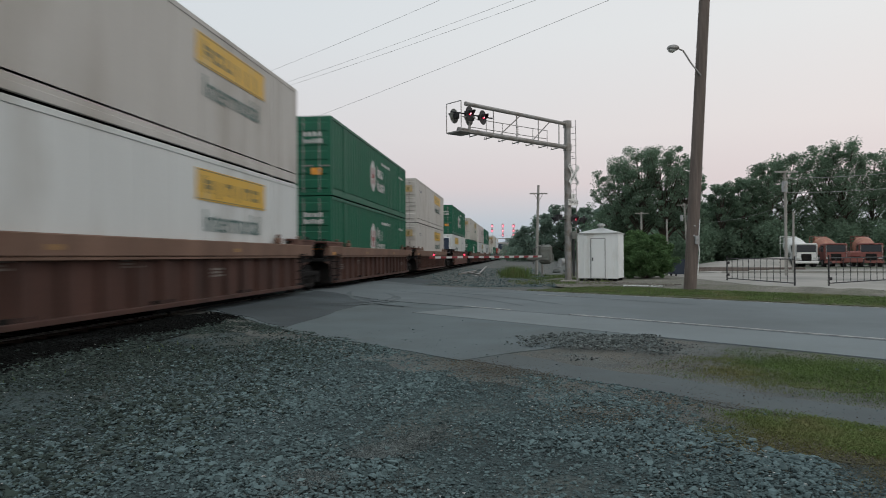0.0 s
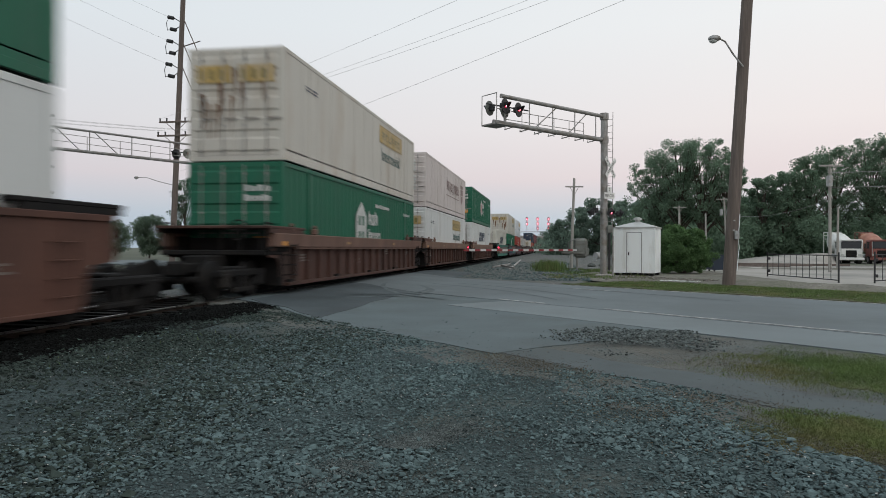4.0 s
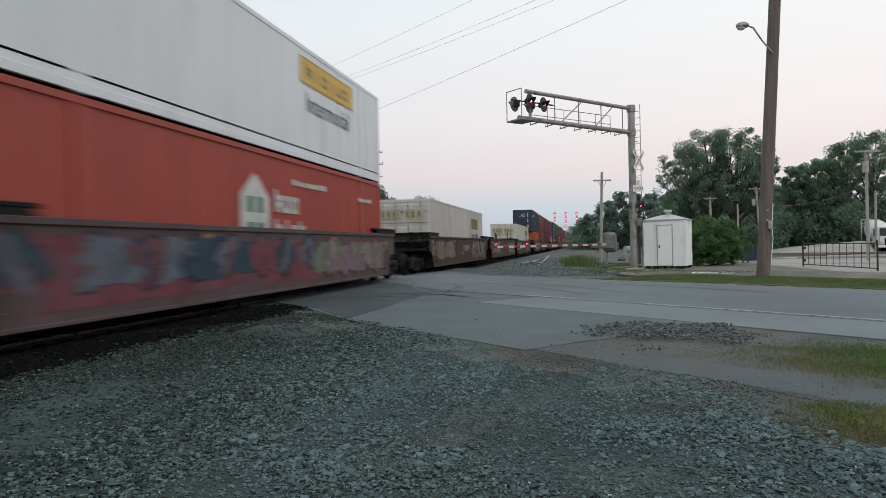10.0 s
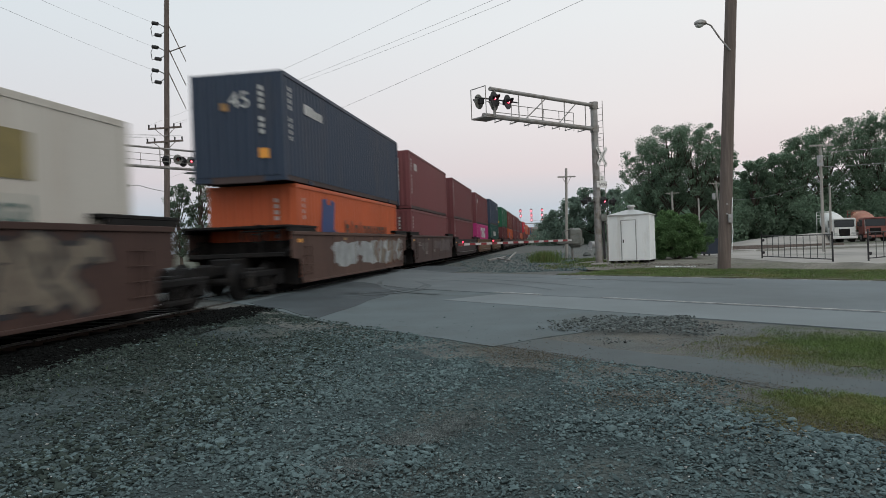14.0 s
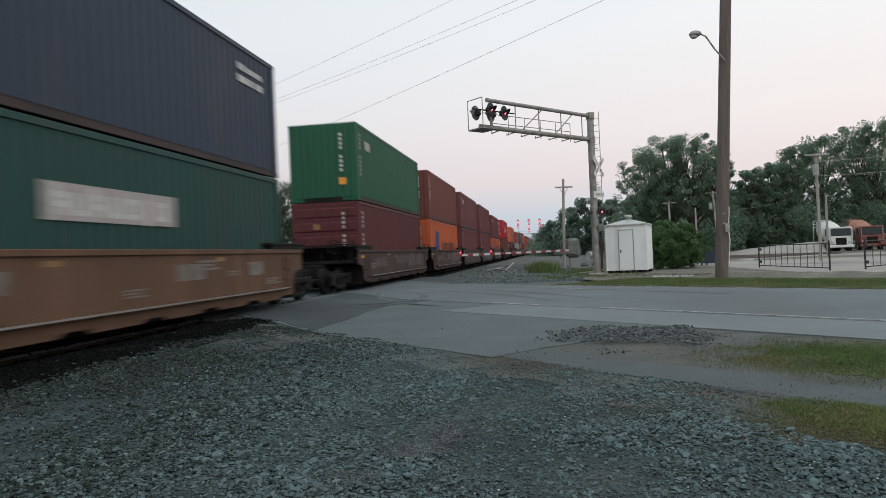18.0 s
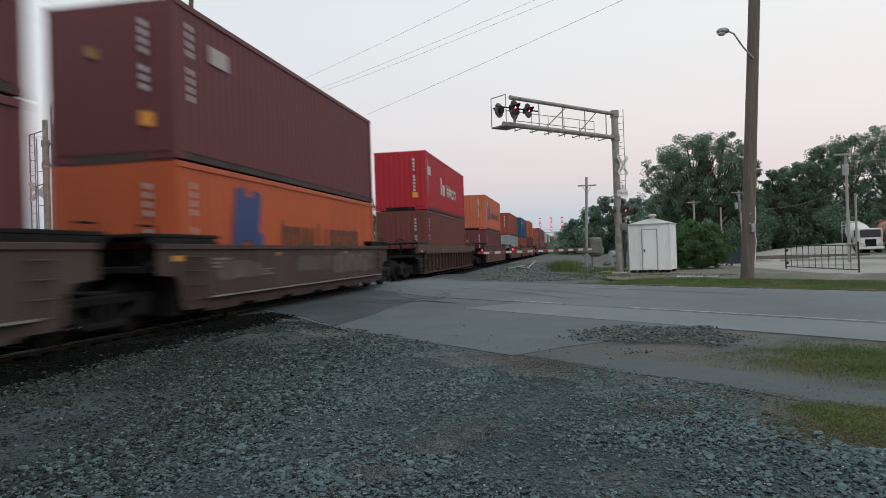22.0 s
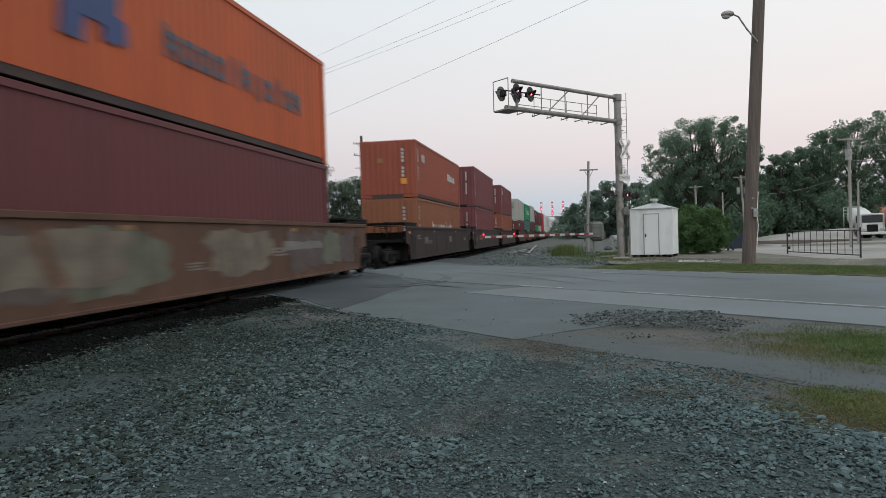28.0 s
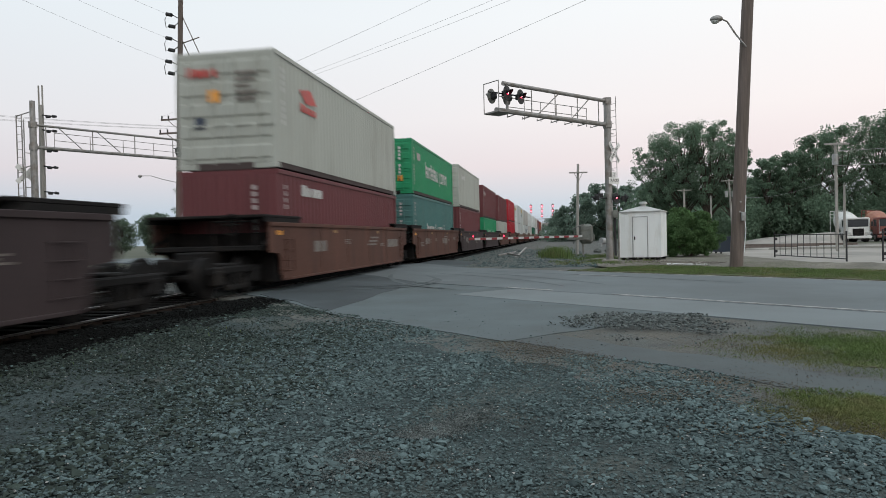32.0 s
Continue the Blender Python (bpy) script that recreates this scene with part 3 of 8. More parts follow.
def scatter(name, xy, size, z, mat, label, rng, sink=0.42, simple=True):
    shapes, tri = simple_shapes(20, rng) if simple else stone_shapes(14, rng)
    n = len(xy)
    which = rng.integers(0, len(shapes), n)
    base = np.array(shapes)[which]
    q = rng.normal(size=(n, 4))
    q /= np.linalg.norm(q, axis=1)[:, None]
    w, x, y, zz = q.T
    rot = np.stack([1 - 2 * (y * y + zz * zz), 2 * (x * y - zz * w), 2 * (x * zz + y * w), 2 * (x * y + zz * w), 1 - 2 * (x * x + zz * zz), 2 * (y * zz - x * w),
                    2 * (x * zz - y * w), 2 * (y * zz + x * w), 1 - 2 * (x * x + y * y)], 1).reshape(n, 3, 3)
    v = np.einsum("nij,nkj->nki", rot, base) * (np.asarray(size) / 2)[:, None, None]
    v[:, :, 2] *= 0.6
    v[:, :, 0] += xy[:, 0:1]
    v[:, :, 1] += xy[:, 1:2]
    v[:, :, 2] += np.asarray(z)[:, None] + (np.asarray(size) * (0.5 - sink))[:, None]
    faces = (tri[None] + (np.arange(n) * len(shapes[0]))[:, None, None]).reshape(-1, 3)
    ob = array_mesh(name, v.reshape(-1, 3), faces, mat)
    return tagged(ob, label, "gravel", kind="stuff")


def build_stones():
    rng = np.random.default_rng(5)
    p = np.stack([rng.uniform(-6.7, 3.4, 420000), rng.uniform(2.4, 14.5, 420000)], 1)
    u = p @ np.array([DR.x, DR.y])
    n = p @ np.array([DN.x, DN.y])
    d = np.hypot(p[:, 0], p[:, 1])
    clump = np.array([noise.noise((a * 0.55, b * 0.55, 0)) + 0.6 * noise.noise((a * 1.7, b * 1.7, 4)) for a, b in p])
    keep = (n < 5.68 + 0.12 * clump) & (np.abs(p[:, 0]) < 1.3 * p[:, 1] + 0.6) & (n < 4.35 + 0.3 * clump + 1.4 * np.clip((-1.9 - u + 0.3 * clump) / 1.6, 0, 1)) & ((n < 5.3 + 0.2 * clump) | (u < -4.6 + 0.5 * clump) | (rng.random(len(u)) < 0.35))
    chance = np.clip(0.7 + 1.0 * clump, 0.12, 1.0) * np.clip(7.5 / np.maximum(d, 4.5), 0.5, 1.3) * np.where((p[:, 0] < -3.4) & (d > 8), 1.0, 0.6)
    keep &= rng.random(len(p)) < chance
    p, clump, d = p[keep], clump[keep], d[keep]
    size = rng.lognormal(math.log(0.025), 0.42, len(p)).clip(0.011, 0.07) * (1 + 0.25 * clump) * (1 - 0.25 * (np.abs(p[:, 0] + 0.4) < 0.4))
    z = -0.012 + 0.03 * np.maximum(0, clump) + np.array([crown(a) for a in p[:, 0]])
    # stones nearest the rails take the colour with the train's shade in it
    shaded = rng.random(len(p)) < np.clip((-5.55 + 0.12 * np.clip((p[:, 1] - 10.2) / 2, 0, 1) - p[:, 0] + 0.3 * clump) / 0.3, 0, 0.98)
    # darker stones grow more frequent towards the track
    darkened = (rng.random(len(p)) < np.clip((-1.9 - p[:, 0] + 0.8 * clump) / 3.0, 0, 0.95)) & ~shaded
    fresh = ~darkened & ~shaded
    pale = (rng.random(len(p)) < 0.016) & ~shaded
    fresh, darkened = fresh & ~pale, darkened & ~pale
    scatter("pale_stones", p[pale], size[pale].clip(0, 0.03) * 0.7, z[pale] + 0.006, M["pale_stone"], "scattered pale limestone chips in the ballast", rng)
    scatter("shaded_ballast", p[shaded], size[shaded] * 1.15, z[shaded], M["shade_stone"], "ballast stones along the track, blackened with painted train shade", rng)
    close = fresh & (d < 6.2)
    away = fresh & ~close
    scatter("ballast_gravel", p[close], size[close], z[close], M["stone"], "loose grey crushed ballast stones", rng, simple=False)
    scatter("ballast_gravel", p[away], size[away], z[away], M["stone"], "loose grey crushed ballast stones farther off", rng)
    scatter("track_ballast", p[darkened], size[darkened] * 1.1, z[darkened], M["track_stone"], "darker ballast stones towards the track", rng)
    # a smear of fine grit where the yard is worn
    q = rng.normal(0, 1, (9000, 2)) * np.array([0.42, 0.1])
    c, s = math.cos(radians(62)), math.sin(radians(62))
    q = np.stack([-0.97 + q[:, 0] * c - q[:, 1] * s, 4.36 + q[:, 0] * s + q[:, 1] * c], 1)
    q = q[np.array([noise.noise((a * 3, b * 3, 6)) for a, b in q]) > -0.15]
    scatter("fine_grit", q, rng.lognormal(math.log(0.011), 0.3, len(q)).clip(0.006, 0.02), np.full(len(q), 0.004), M["heap_stone"], "fine grey grit worn between the larger stones", rng)
    # coarser stones over the rest of the yard
    q = np.stack([rng.uniform(-6.7, 9, 16000), rng.uniform(-9, 5.5, 16000)], 1)
    q = q[((np.abs(q[:, 0]) > 1.3 * q[:, 1] + 0.5) | (q[:, 1] < 2.4) | (q[:, 0] > 3.4)) & (q @ np.array([DN.x, DN.y]) < 4.4)]
    scatter("yard_gravel", q, rng.lognormal(math.log(0.036), 0.4, len(q)).clip(0.015, 0.09), np.array([crown(a) for a in q[:, 0]]) - 0.01, M["stone"], "loose crushed stones over the rest of the yard", rng)
    # the low heap between path and road
    q = np.stack([rng.uniform(-9.6, -4.2, 16000), rng.uniform(6.3, 9.7, 16000)], 1)
    heap = 0.8 - np.hypot((q[:, 0] + 6.15) / 1.75, (q[:, 1] - 8.05) / 1.6) + 0.6 * np.array([noise.noise((a * 1.2, b * 1.2, 8)) for a, b in q])
    q = q[rng.random(len(q)) < np.clip(heap * 1.6, 0, 0.9)]
    xy = np.stack([DR.x * q[:, 0] + DN.x * q[:, 1], DR.y * q[:, 0] + DN.y * q[:, 1]], 1)
    h = 1 - np.hypot((q[:, 0] + 6.15) / 1.75, (q[:, 1] - 8.05) / 1.5)
    scatter("gravel_heap", xy, rng.lognormal(math.log(0.032), 0.4, len(q)).clip(0.012, 0.09), 0.012 + 0.05 * np.clip(h, 0, 1), M["heap_stone"], "low heap of loose gravel between path and road", rng)
    # stray stones over path, apron and shoulders
    q = np.stack([rng.uniform(-10.5, 0.5, 9000), rng.uniform(5.3, 9.5, 9000)], 1)
    near = np.exp(-np.abs(q[:, 1] - 5.6) / 0.35) + 0.8 * np.exp(-np.abs(q[:, 1] - 6.75) / 0.3) + 0.8 * np.exp(-np.hypot((q[:, 0] + 5.6) / 2.2, (q[:, 1] - 7.9) / 1.6)) + 0.01
    q = q[rng.random(len(q)) < near * 0.3]
    xy = np.stack([DR.x * q[:, 0] + DN.x * q[:, 1], DR.y * q[:, 0] + DN.y * q[:, 1]], 1)
    scatter("stray_stones", xy, rng.lognormal(math.log(0.011), 0.5, len(q)).clip(0.006, 0.05), np.full(len(q), 0.003), M["stone"], "stray small stones on the path edges", rng, 0.35)
    # brown soil crumbs that fade out round the grass and along the path
    def crumbs(count, u0, u1, n0, n1, mid, wide, seed):
        q = np.stack([rng.uniform(u0, u1, count), rng.uniform(n0, n1, count)], 1)
        c = np.array([noise.noise((a * 0.8, b * 0.8, seed)) + 0.5 * noise.noise((a * 2.6, b * 2.6, seed)) for a, b in q])
        m = mid + 0.3 * np.array([noise.noise((a * 0.5, seed, 1)) for a in q[:, 0]])
        k = np.exp(-((q[:, 1] - m) / wide) ** 2) * np.clip((q[:, 0] - u0) / 2.2, 0, 1) * np.clip(0.65 + 1.1 * c, 0, 1)
        path = (q[:, 1] > 5.72) & (q[:, 1] < 6.85)
        q = q[rng.random(count) < k * np.where(path, 0.12, 1)]
        return np.stack([DR.x * q[:, 0] + DN.x * q[:, 1], DR.y * q[:, 0] + DN.y * q[:, 1]], 1)
    for label, q in (("brown soil crumbs below the path", crumbs(70000, -7.5, -0.6, 4.4, 6.35, 5.5, 0.5, 3)), ("brown soil crumbs at the edge of the gravel", crumbs(40000, -4.2, -0.4, 3.6, 5.4, 4.6, 0.45, 5)), ("brown soil crumbs between path and road", crumbs(36000, -6.2, 2.0, 6.35, 9.5, 7.6, 1.1, 7))):
        scatter("soil_crumbs", q, rng.lognormal(math.log(0.0095), 0.35, len(q)).clip(0.005, 0.022), np.full(len(q), 0.0), M["soil"], label, rng, 0.38)
    # loose stones far along the track
    q = np.stack([rng.uniform(-6.3, 1.5, 5000), 28 + 40 * rng.random(5000) ** 1.6], 1)
    q = q[(q @ np.array([DN.x, DN.y])) > 19]
    scatter("trackside_gravel", q, rng.lognormal(math.log(0.07), 0.4, len(q)).clip(0.03, 0.25), np.full(len(q), 0.01), M["stone"], "scattered stones beside the far track", rng)
    # rubble on the verge by the shed
    q = np.stack([rng.uniform(-19, 6, 9000), 24.0 + rng.normal(0, 0.9, 9000)], 1)
    xy = np.stack([DR.x * q[:, 0] + DN.x * q[:, 1], DR.y * q[:, 0] + DN.y * q[:, 1]], 1)
    scatter("verge_rubble", xy, rng.lognormal(math.log(0.04), 0.5, len(q)).clip(0.015, 0.22), 0.01 + 0.12 * np.exp(-((q[:, 1] - 24.0) / 0.9) ** 2), M["rubble"], "rubble and stones on the dirt verge", rng)


def blades(name, xy, height, width, z, mat, label, rng, lean=0.4):
    n = len(xy)
    a = rng.uniform(0, 2 * math.pi, n)
    h = height * rng.uniform(0.5, 1.3, n)
    w = width * rng.uniform(0.7, 1.3, n)
    dx, dy = np.cos(a), np.sin(a)
    lx, ly = rng.normal(0, lean, n) * h, rng.normal(0, lean, n) * h
    base = np.stack([xy[:, 0], xy[:, 1], np.full(n, z)], 1)
    side = np.stack([dx * w / 2, dy * w / 2, np.zeros(n)], 1)
    mid = base + np.stack([lx * 0.3, ly * 0.3, h * 0.6], 1)
    tip = base + np.stack([lx, ly, h], 1)
    v = np.stack([base - side, base + side, mid + side * 0.7, mid - side * 0.7, tip], 1).reshape(-1, 3)
    k = (np.arange(n) * 5)[:, None]
    faces = np.concatenate([k + np.array([[0, 1, 2]]), k + np.array([[0, 2, 3]]), k + np.array([[3, 2, 4]])])
    return tagged(array_mesh(name, v, faces, mat), label, "grass", kind="stuff")


def build_grass():
    rng = np.random.default_rng(11)

    def spread(count, u0, u1, n0, n1, cut, seed):
        q = np.stack([rng.uniform(u0, u1, count), rng.uniform(n0, n1, count)], 1)
        c = np.array([noise.noise((a * 0.6, b * 0.6, seed)) + 0.5 * noise.noise((a * 2, b * 2, seed)) for a, b in q])
        edge = np.minimum(np.minimum((q[:, 0] - u0) * 0.6, q[:, 1] - n0), n1 - q[:, 1])
        q = q[(c * 0.9 + np.clip(edge, 0, 0.8) - 0.4 + rng.normal(0, 0.25, count) > cut)]
        return np.stack([DR.x * q[:, 0] + DN.x * q[:, 1], DR.y * q[:, 0] + DN.y * q[:, 1]], 1)

    def patch(count, u0, u1, n0, n1, grow, mid, wide, seed):
        q = np.stack([rng.uniform(u0, u1, count), rng.uniform(n0, n1, count)], 1)
        c = np.array([noise.noise((a * 0.9, b * 0.9, seed)) + 0.6 * noise.noise((a * 2.7, b * 2.7, seed)) for a, b in q])
        k = np.clip((q[:, 0] - u0 + 0.5 * c) / grow, 0, 1) * np.exp(-np.abs((q[:, 1] - mid + 0.15 * c) / wide) ** 3) * np.clip(0.8 + 0.9 * c, 0.05, 1)
        q = q[rng.random(count) < k]
        return np.stack([DR.x * q[:, 0] + DN.x * q[:, 1], DR.y * q[:, 0] + DN.y * q[:, 1]], 1)

    blades("short_grass", patch(260000, -4.75, 1.5, 6.4, 9.4, 1.2, 7.95, 1.15, 1), 0.018, 0.0045, -0.002, M["blade"], "short green grass with dry patches", rng, 0.8)
    blades("dry_grass", patch(90000, -2.85, 1.0, 4.0, 5.4, 0.9, 4.75, 0.42, 2), 0.014, 0.004, -0.004, M["dry_blade"], "thin dry brownish grass", rng, 0.8)
    blades("thin_green_grass", patch(230000, -3.05, 1.0, 4.75, 5.8, 0.8, 5.36, 0.34, 12), 0.02, 0.0045, -0.004, M["green_blade"], "thin green grass", rng, 0.8)
    blades("stray_grass", spread(30000, -9.5, -1.0, 4.9, 5.75, 0.42, 15), 0.014, 0.004, -0.004, M["dry_blade"], "stray dry tufts along the path edge", rng, 0.8)
    blades("verge_grass", spread(110000, -17.2, 6.0, 18.2, 22.9, -0.2, 3), 0.045, 0.01, 0.02, M["blade"], "roadside grass", rng, 0.6)
    q = np.stack([rng.normal(-0.35, 0.42, 1500), rng.uniform(38.5, 48, 1500)], 1)
    blades("tall_weeds", q, 0.55, 0.02, 0.0, M["blade"], "tall weeds beside the far track", rng, 0.22)
    q = np.stack([rng.uniform(-0.6, 4.2, 9000), rng.uniform(30.0, 46, 9000)], 1)
    q = q[np.array([noise.noise((a * 0.7, b * 0.35, 9)) + 0.4 * noise.noise((a * 2, b, 2)) for a, b in q]) + rng.normal(0, 0.12, len(q)) > -0.02]
    blades("low_weeds", q, 0.09, 0.022, 0.0, M["blade"], "low weeds round the signal post", rng, 0.4)
    q = np.stack([rng.normal(-5.4, 0.35, 70), rng.uniform(4, 10, 70)], 1)
    blades("track_weeds", q, 0.07, 0.008, 0.04, M["blade"], "sparse weeds in the ballast", rng, 0.4)


# ---- tracks ----
def build_track(x, near):
    t = thing("railway_track", "worn steel rails on dark ties in grey ballast", "railway track", pose(x, 0, 0), kind="structure")
    y0, y1 = -700, 930
    for s in (-0.7525, 0.7525):
        bm = boxed((s - 0.035, y0, RAIL - 0.03), (s + 0.035, y1, RAIL), 0.008)
        rail = part("rail", bm, M["rail"], t)
        bm = boxed((s - 0.01, y0, RAIL - 0.13), (s + 0.01, y1, RAIL - 0.04))
        box(bm, (s - 0.07, y0, RAIL - 0.14), (s + 0.07, y1, RAIL - 0.125))
        part("rail_web", bm, M["rail_rust"], rail, "dark rusty web and foot of the rail")
    bm = bmesh.new()
    prof = ((-2.2, -0.05), (-1.35, 0.04), (1.35, 0.04), (2.1, -0.05))
    vs = [[bm.verts.new((px, y, pz)) for px, pz in prof] for y in (y0, y1)]
    for i in range(3):
        bm.faces.new((vs[0][i], vs[0][i + 1], vs[1][i + 1], vs[1][i]))
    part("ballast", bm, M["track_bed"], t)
    verts, faces = [], []
    cube = np.array([(a, b, c) for a in (-1.3, 1.3) for b in (-0.11, 0.11) for c in (0.0, 0.08)])
    quads = np.array([(0, 1, 3, 2), (4, 6, 7, 5), (0, 4, 5, 1), (2, 3, 7, 6), (1, 5, 7, 3), (0, 2, 6, 4)])
    rows = np.arange(-6, 200, 0.5)
    for i, y in enumerate(rows):
        verts.append(cube + (0, y, 0))
        faces.append(quads + 8 * i)
    ties = array_mesh("ties", np.concatenate(verts), np.concatenate(faces), M["tie"], t)
    tagged(ties, "dark creosoted wooden ties", kind="stuff")


# ---- trees ----
def crown_leaves(centres, radii, count, leaf, rng):
    pick = rng.integers(0, len(centres), count)
    d = rng.normal(size=(count, 3))
    d /= np.linalg.norm(d, axis=1)[:, None]
    r = rng.random(count) ** 0.45
    p = centres[pick] + d * (r * radii[pick])[:, None] * np.array([1, 1, 0.8])
    a = rng.normal(size=(count, 3))
    a /= np.linalg.norm(a, axis=1)[:, None]
    b = np.cross(a, rng.normal(size=(count, 3)))
    b /= np.linalg.norm(b, axis=1)[:, None]
    s = leaf * rng.uniform(0.6, 1.4, count)[:, None]
    v = np.stack([p - a * s * 0.5, p + b * s * 0.4, p + a * s * 0.6, p - b * s * 0.4], 1).reshape(-1, 3)
    f = (np.arange(count) * 4)[:, None] + np.array([[0, 1, 2, 3]])
    return v, f


def tree(x, y, height, width, seed, leaves=5000, leaf=0.3, mat="leaf", base=0.25, label="tall broad-leaved tree with a dense dark crown", z=0.0, clumps=60, shape=0.6, puff=(0.045, 0.13)):
    rng = np.random.default_rng(seed)
    t = thing("tree", label, "tree", pose(x, y, z), group="trees")
    bm = bmesh.new()
    r = height * 0.022
    top = Vector((rng.normal(0, 0.03) * height, rng.normal(0, 0.03) * height, height * 0.62))
    tube(bm, (0, 0, -0.3), top * 0.5, r, r * 0.75, 9)
    tube(bm, top * 0.5, top, r * 0.75, r * 0.35, 8)
    cs, rs = [], []
    for k in range(clumps):
        h = base + (0.95 - base) * (k + 0.5) / clumps
        prof = math.sin(math.pi * min(1, max(0, (h - base * 0.6) / (1.02 - base * 0.6)))) ** shape
        a = k * 2.4 + rng.normal(0, 0.5)
        rad = width / 2 * prof * rng.uniform(0.25, 0.9)
        c = np.array((math.cos(a) * rad, math.sin(a) * rad, height * h))
        cs.append(c)
        rs.append(width * rng.uniform(*puff))
        if k % 2 == 0:
            s = top * min(0.95, max(0.3, h * 0.9))
            tube(bm, s, Vector(c), r * 0.3, r * 0.08, 5)
    part("trunk", bm, M["bark"], t)
    v, f = crown_leaves(np.array(cs), np.array(rs), leaves, leaf, rng)
    array_mesh("crown", v, f, M[mat], t)
    return t


def place(d, y):
    """A place seen along the direction d (x and rise for each metre ahead) at y metres ahead."""
    return d[0] * y, y, 1.3 + d[1] * y


def build_trees():
    # the big tree behind the shed and the wood behind the depot
    for k, (dx, y, h, w, lv) in enumerate(((0.205, 84, 14.5, 9.6, 6500), (0.142, 88, 13.2, 8.6, 5200), (0.238, 83, 12.4, 5.4, 3400), (0.172, 86, 14.9, 10.4, 6500))):
        tree(dx * y, y, h, w, 20 + k, int(lv * 3.4), 0.15, base=0.32, clumps=130, shape=0.38, puff=(0.045, 0.1))
    for k, (dx, y, h, w) in enumerate(((0.283, 98, 11.6, 6.5), (0.312, 99, 12.6, 8), (0.34, 100, 14.8, 9), (0.375, 102, 16.2, 11), (0.415, 104, 17.6, 12), (0.445, 104, 18.4, 11), (0.485, 106, 17.0, 12),
                                       (0.53, 106, 16.0, 13), (0.59, 108, 16.5, 13), (0.65, 108, 15.5, 13), (0.27, 104, 9.5, 9), (0.255, 100, 8, 8), (0.31, 110, 10.5, 10))):
        tree(dx * y, y, h, w, 40 + k, 26000, 0.18, "leaf", 0.06, "dense dark tree at the edge of the wood", z=-0.3, clumps=95)
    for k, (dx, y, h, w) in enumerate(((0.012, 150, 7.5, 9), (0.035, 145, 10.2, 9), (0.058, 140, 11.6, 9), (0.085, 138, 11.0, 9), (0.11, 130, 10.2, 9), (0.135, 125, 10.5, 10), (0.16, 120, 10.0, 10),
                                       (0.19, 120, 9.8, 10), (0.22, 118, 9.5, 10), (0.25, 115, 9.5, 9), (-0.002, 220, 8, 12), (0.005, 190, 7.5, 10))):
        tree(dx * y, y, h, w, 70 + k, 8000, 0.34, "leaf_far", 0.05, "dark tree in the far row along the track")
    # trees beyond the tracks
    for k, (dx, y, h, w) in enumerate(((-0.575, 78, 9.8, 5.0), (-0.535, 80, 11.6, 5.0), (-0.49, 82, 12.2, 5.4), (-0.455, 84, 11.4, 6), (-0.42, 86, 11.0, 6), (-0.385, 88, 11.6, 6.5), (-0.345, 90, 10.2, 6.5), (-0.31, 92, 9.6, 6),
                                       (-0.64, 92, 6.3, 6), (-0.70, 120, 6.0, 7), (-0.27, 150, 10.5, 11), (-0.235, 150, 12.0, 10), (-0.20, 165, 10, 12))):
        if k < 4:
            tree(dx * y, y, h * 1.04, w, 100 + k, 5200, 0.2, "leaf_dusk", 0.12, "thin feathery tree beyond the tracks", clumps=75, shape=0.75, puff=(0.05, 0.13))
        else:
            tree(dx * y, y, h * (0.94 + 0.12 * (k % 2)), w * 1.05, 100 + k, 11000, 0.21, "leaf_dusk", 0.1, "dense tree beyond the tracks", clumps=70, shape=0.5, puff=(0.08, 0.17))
    # low undergrowth that closes the wood's foot
    rng = np.random.default_rng(3)
    c, r = [], []
    for dx in np.linspace(0.1, 0.8, 60):
        for y in ((91, 94) if dx < 0.275 else ()) + (98, 101, 108, 116):
            c.append((dx * y + rng.normal(0, 1), y + rng.normal(0, 2), rng.uniform(0.2, 4.2) + max(0, y - 98) * 0.25 * rng.random()))
            r.append(rng.uniform(1.6, 2.8))
    v, f = crown_leaves(np.array(c), np.array(r), 140000, 0.3, rng)
    tagged(array_mesh("undergrowth", v, f, M["leaf"]), "dense dark undergrowth at the foot of the wood", "undergrowth", kind="stuff")
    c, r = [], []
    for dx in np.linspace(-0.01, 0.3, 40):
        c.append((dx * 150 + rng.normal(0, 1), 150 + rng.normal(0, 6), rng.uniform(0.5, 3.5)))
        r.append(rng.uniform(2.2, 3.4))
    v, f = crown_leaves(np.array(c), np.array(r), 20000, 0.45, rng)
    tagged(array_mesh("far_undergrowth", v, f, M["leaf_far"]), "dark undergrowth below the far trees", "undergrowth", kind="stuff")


def build_bush():
    rng = np.random.default_rng(8)
    t = thing("bush", "round green bush beside the white shed", "bush", pose(6.72, 38.2, 0))
    bm = bmesh.new()
    c, r = [], []
    for k in range(210):
        a, h = rng.uniform(0, 6.28), rng.uniform(-0.02, 1)
        rad = 1.72 * math.sin(math.pi * (0.3 + 0.57 * h)) * rng.uniform(0.3, 1) ** 0.6
        c.append((rad * math.cos(a), rad * math.sin(a) * 0.8, 0.2 + 2.15 * h + 0.25 * rng.random() ** 3))
        r.append(rng.uniform(0.14, 0.34))
        if k % 12 == 0:
            tube(bm, (0, 0, -0.1), c[-1], 0.03, 0.01, 5)
    part("stem", bm, M["bark"], t)
    v, f = crown_leaves(np.array(c), np.array(r), 90000, 0.06, rng)
    array_mesh("foliage", v, f, M["leaf_bush"], t)


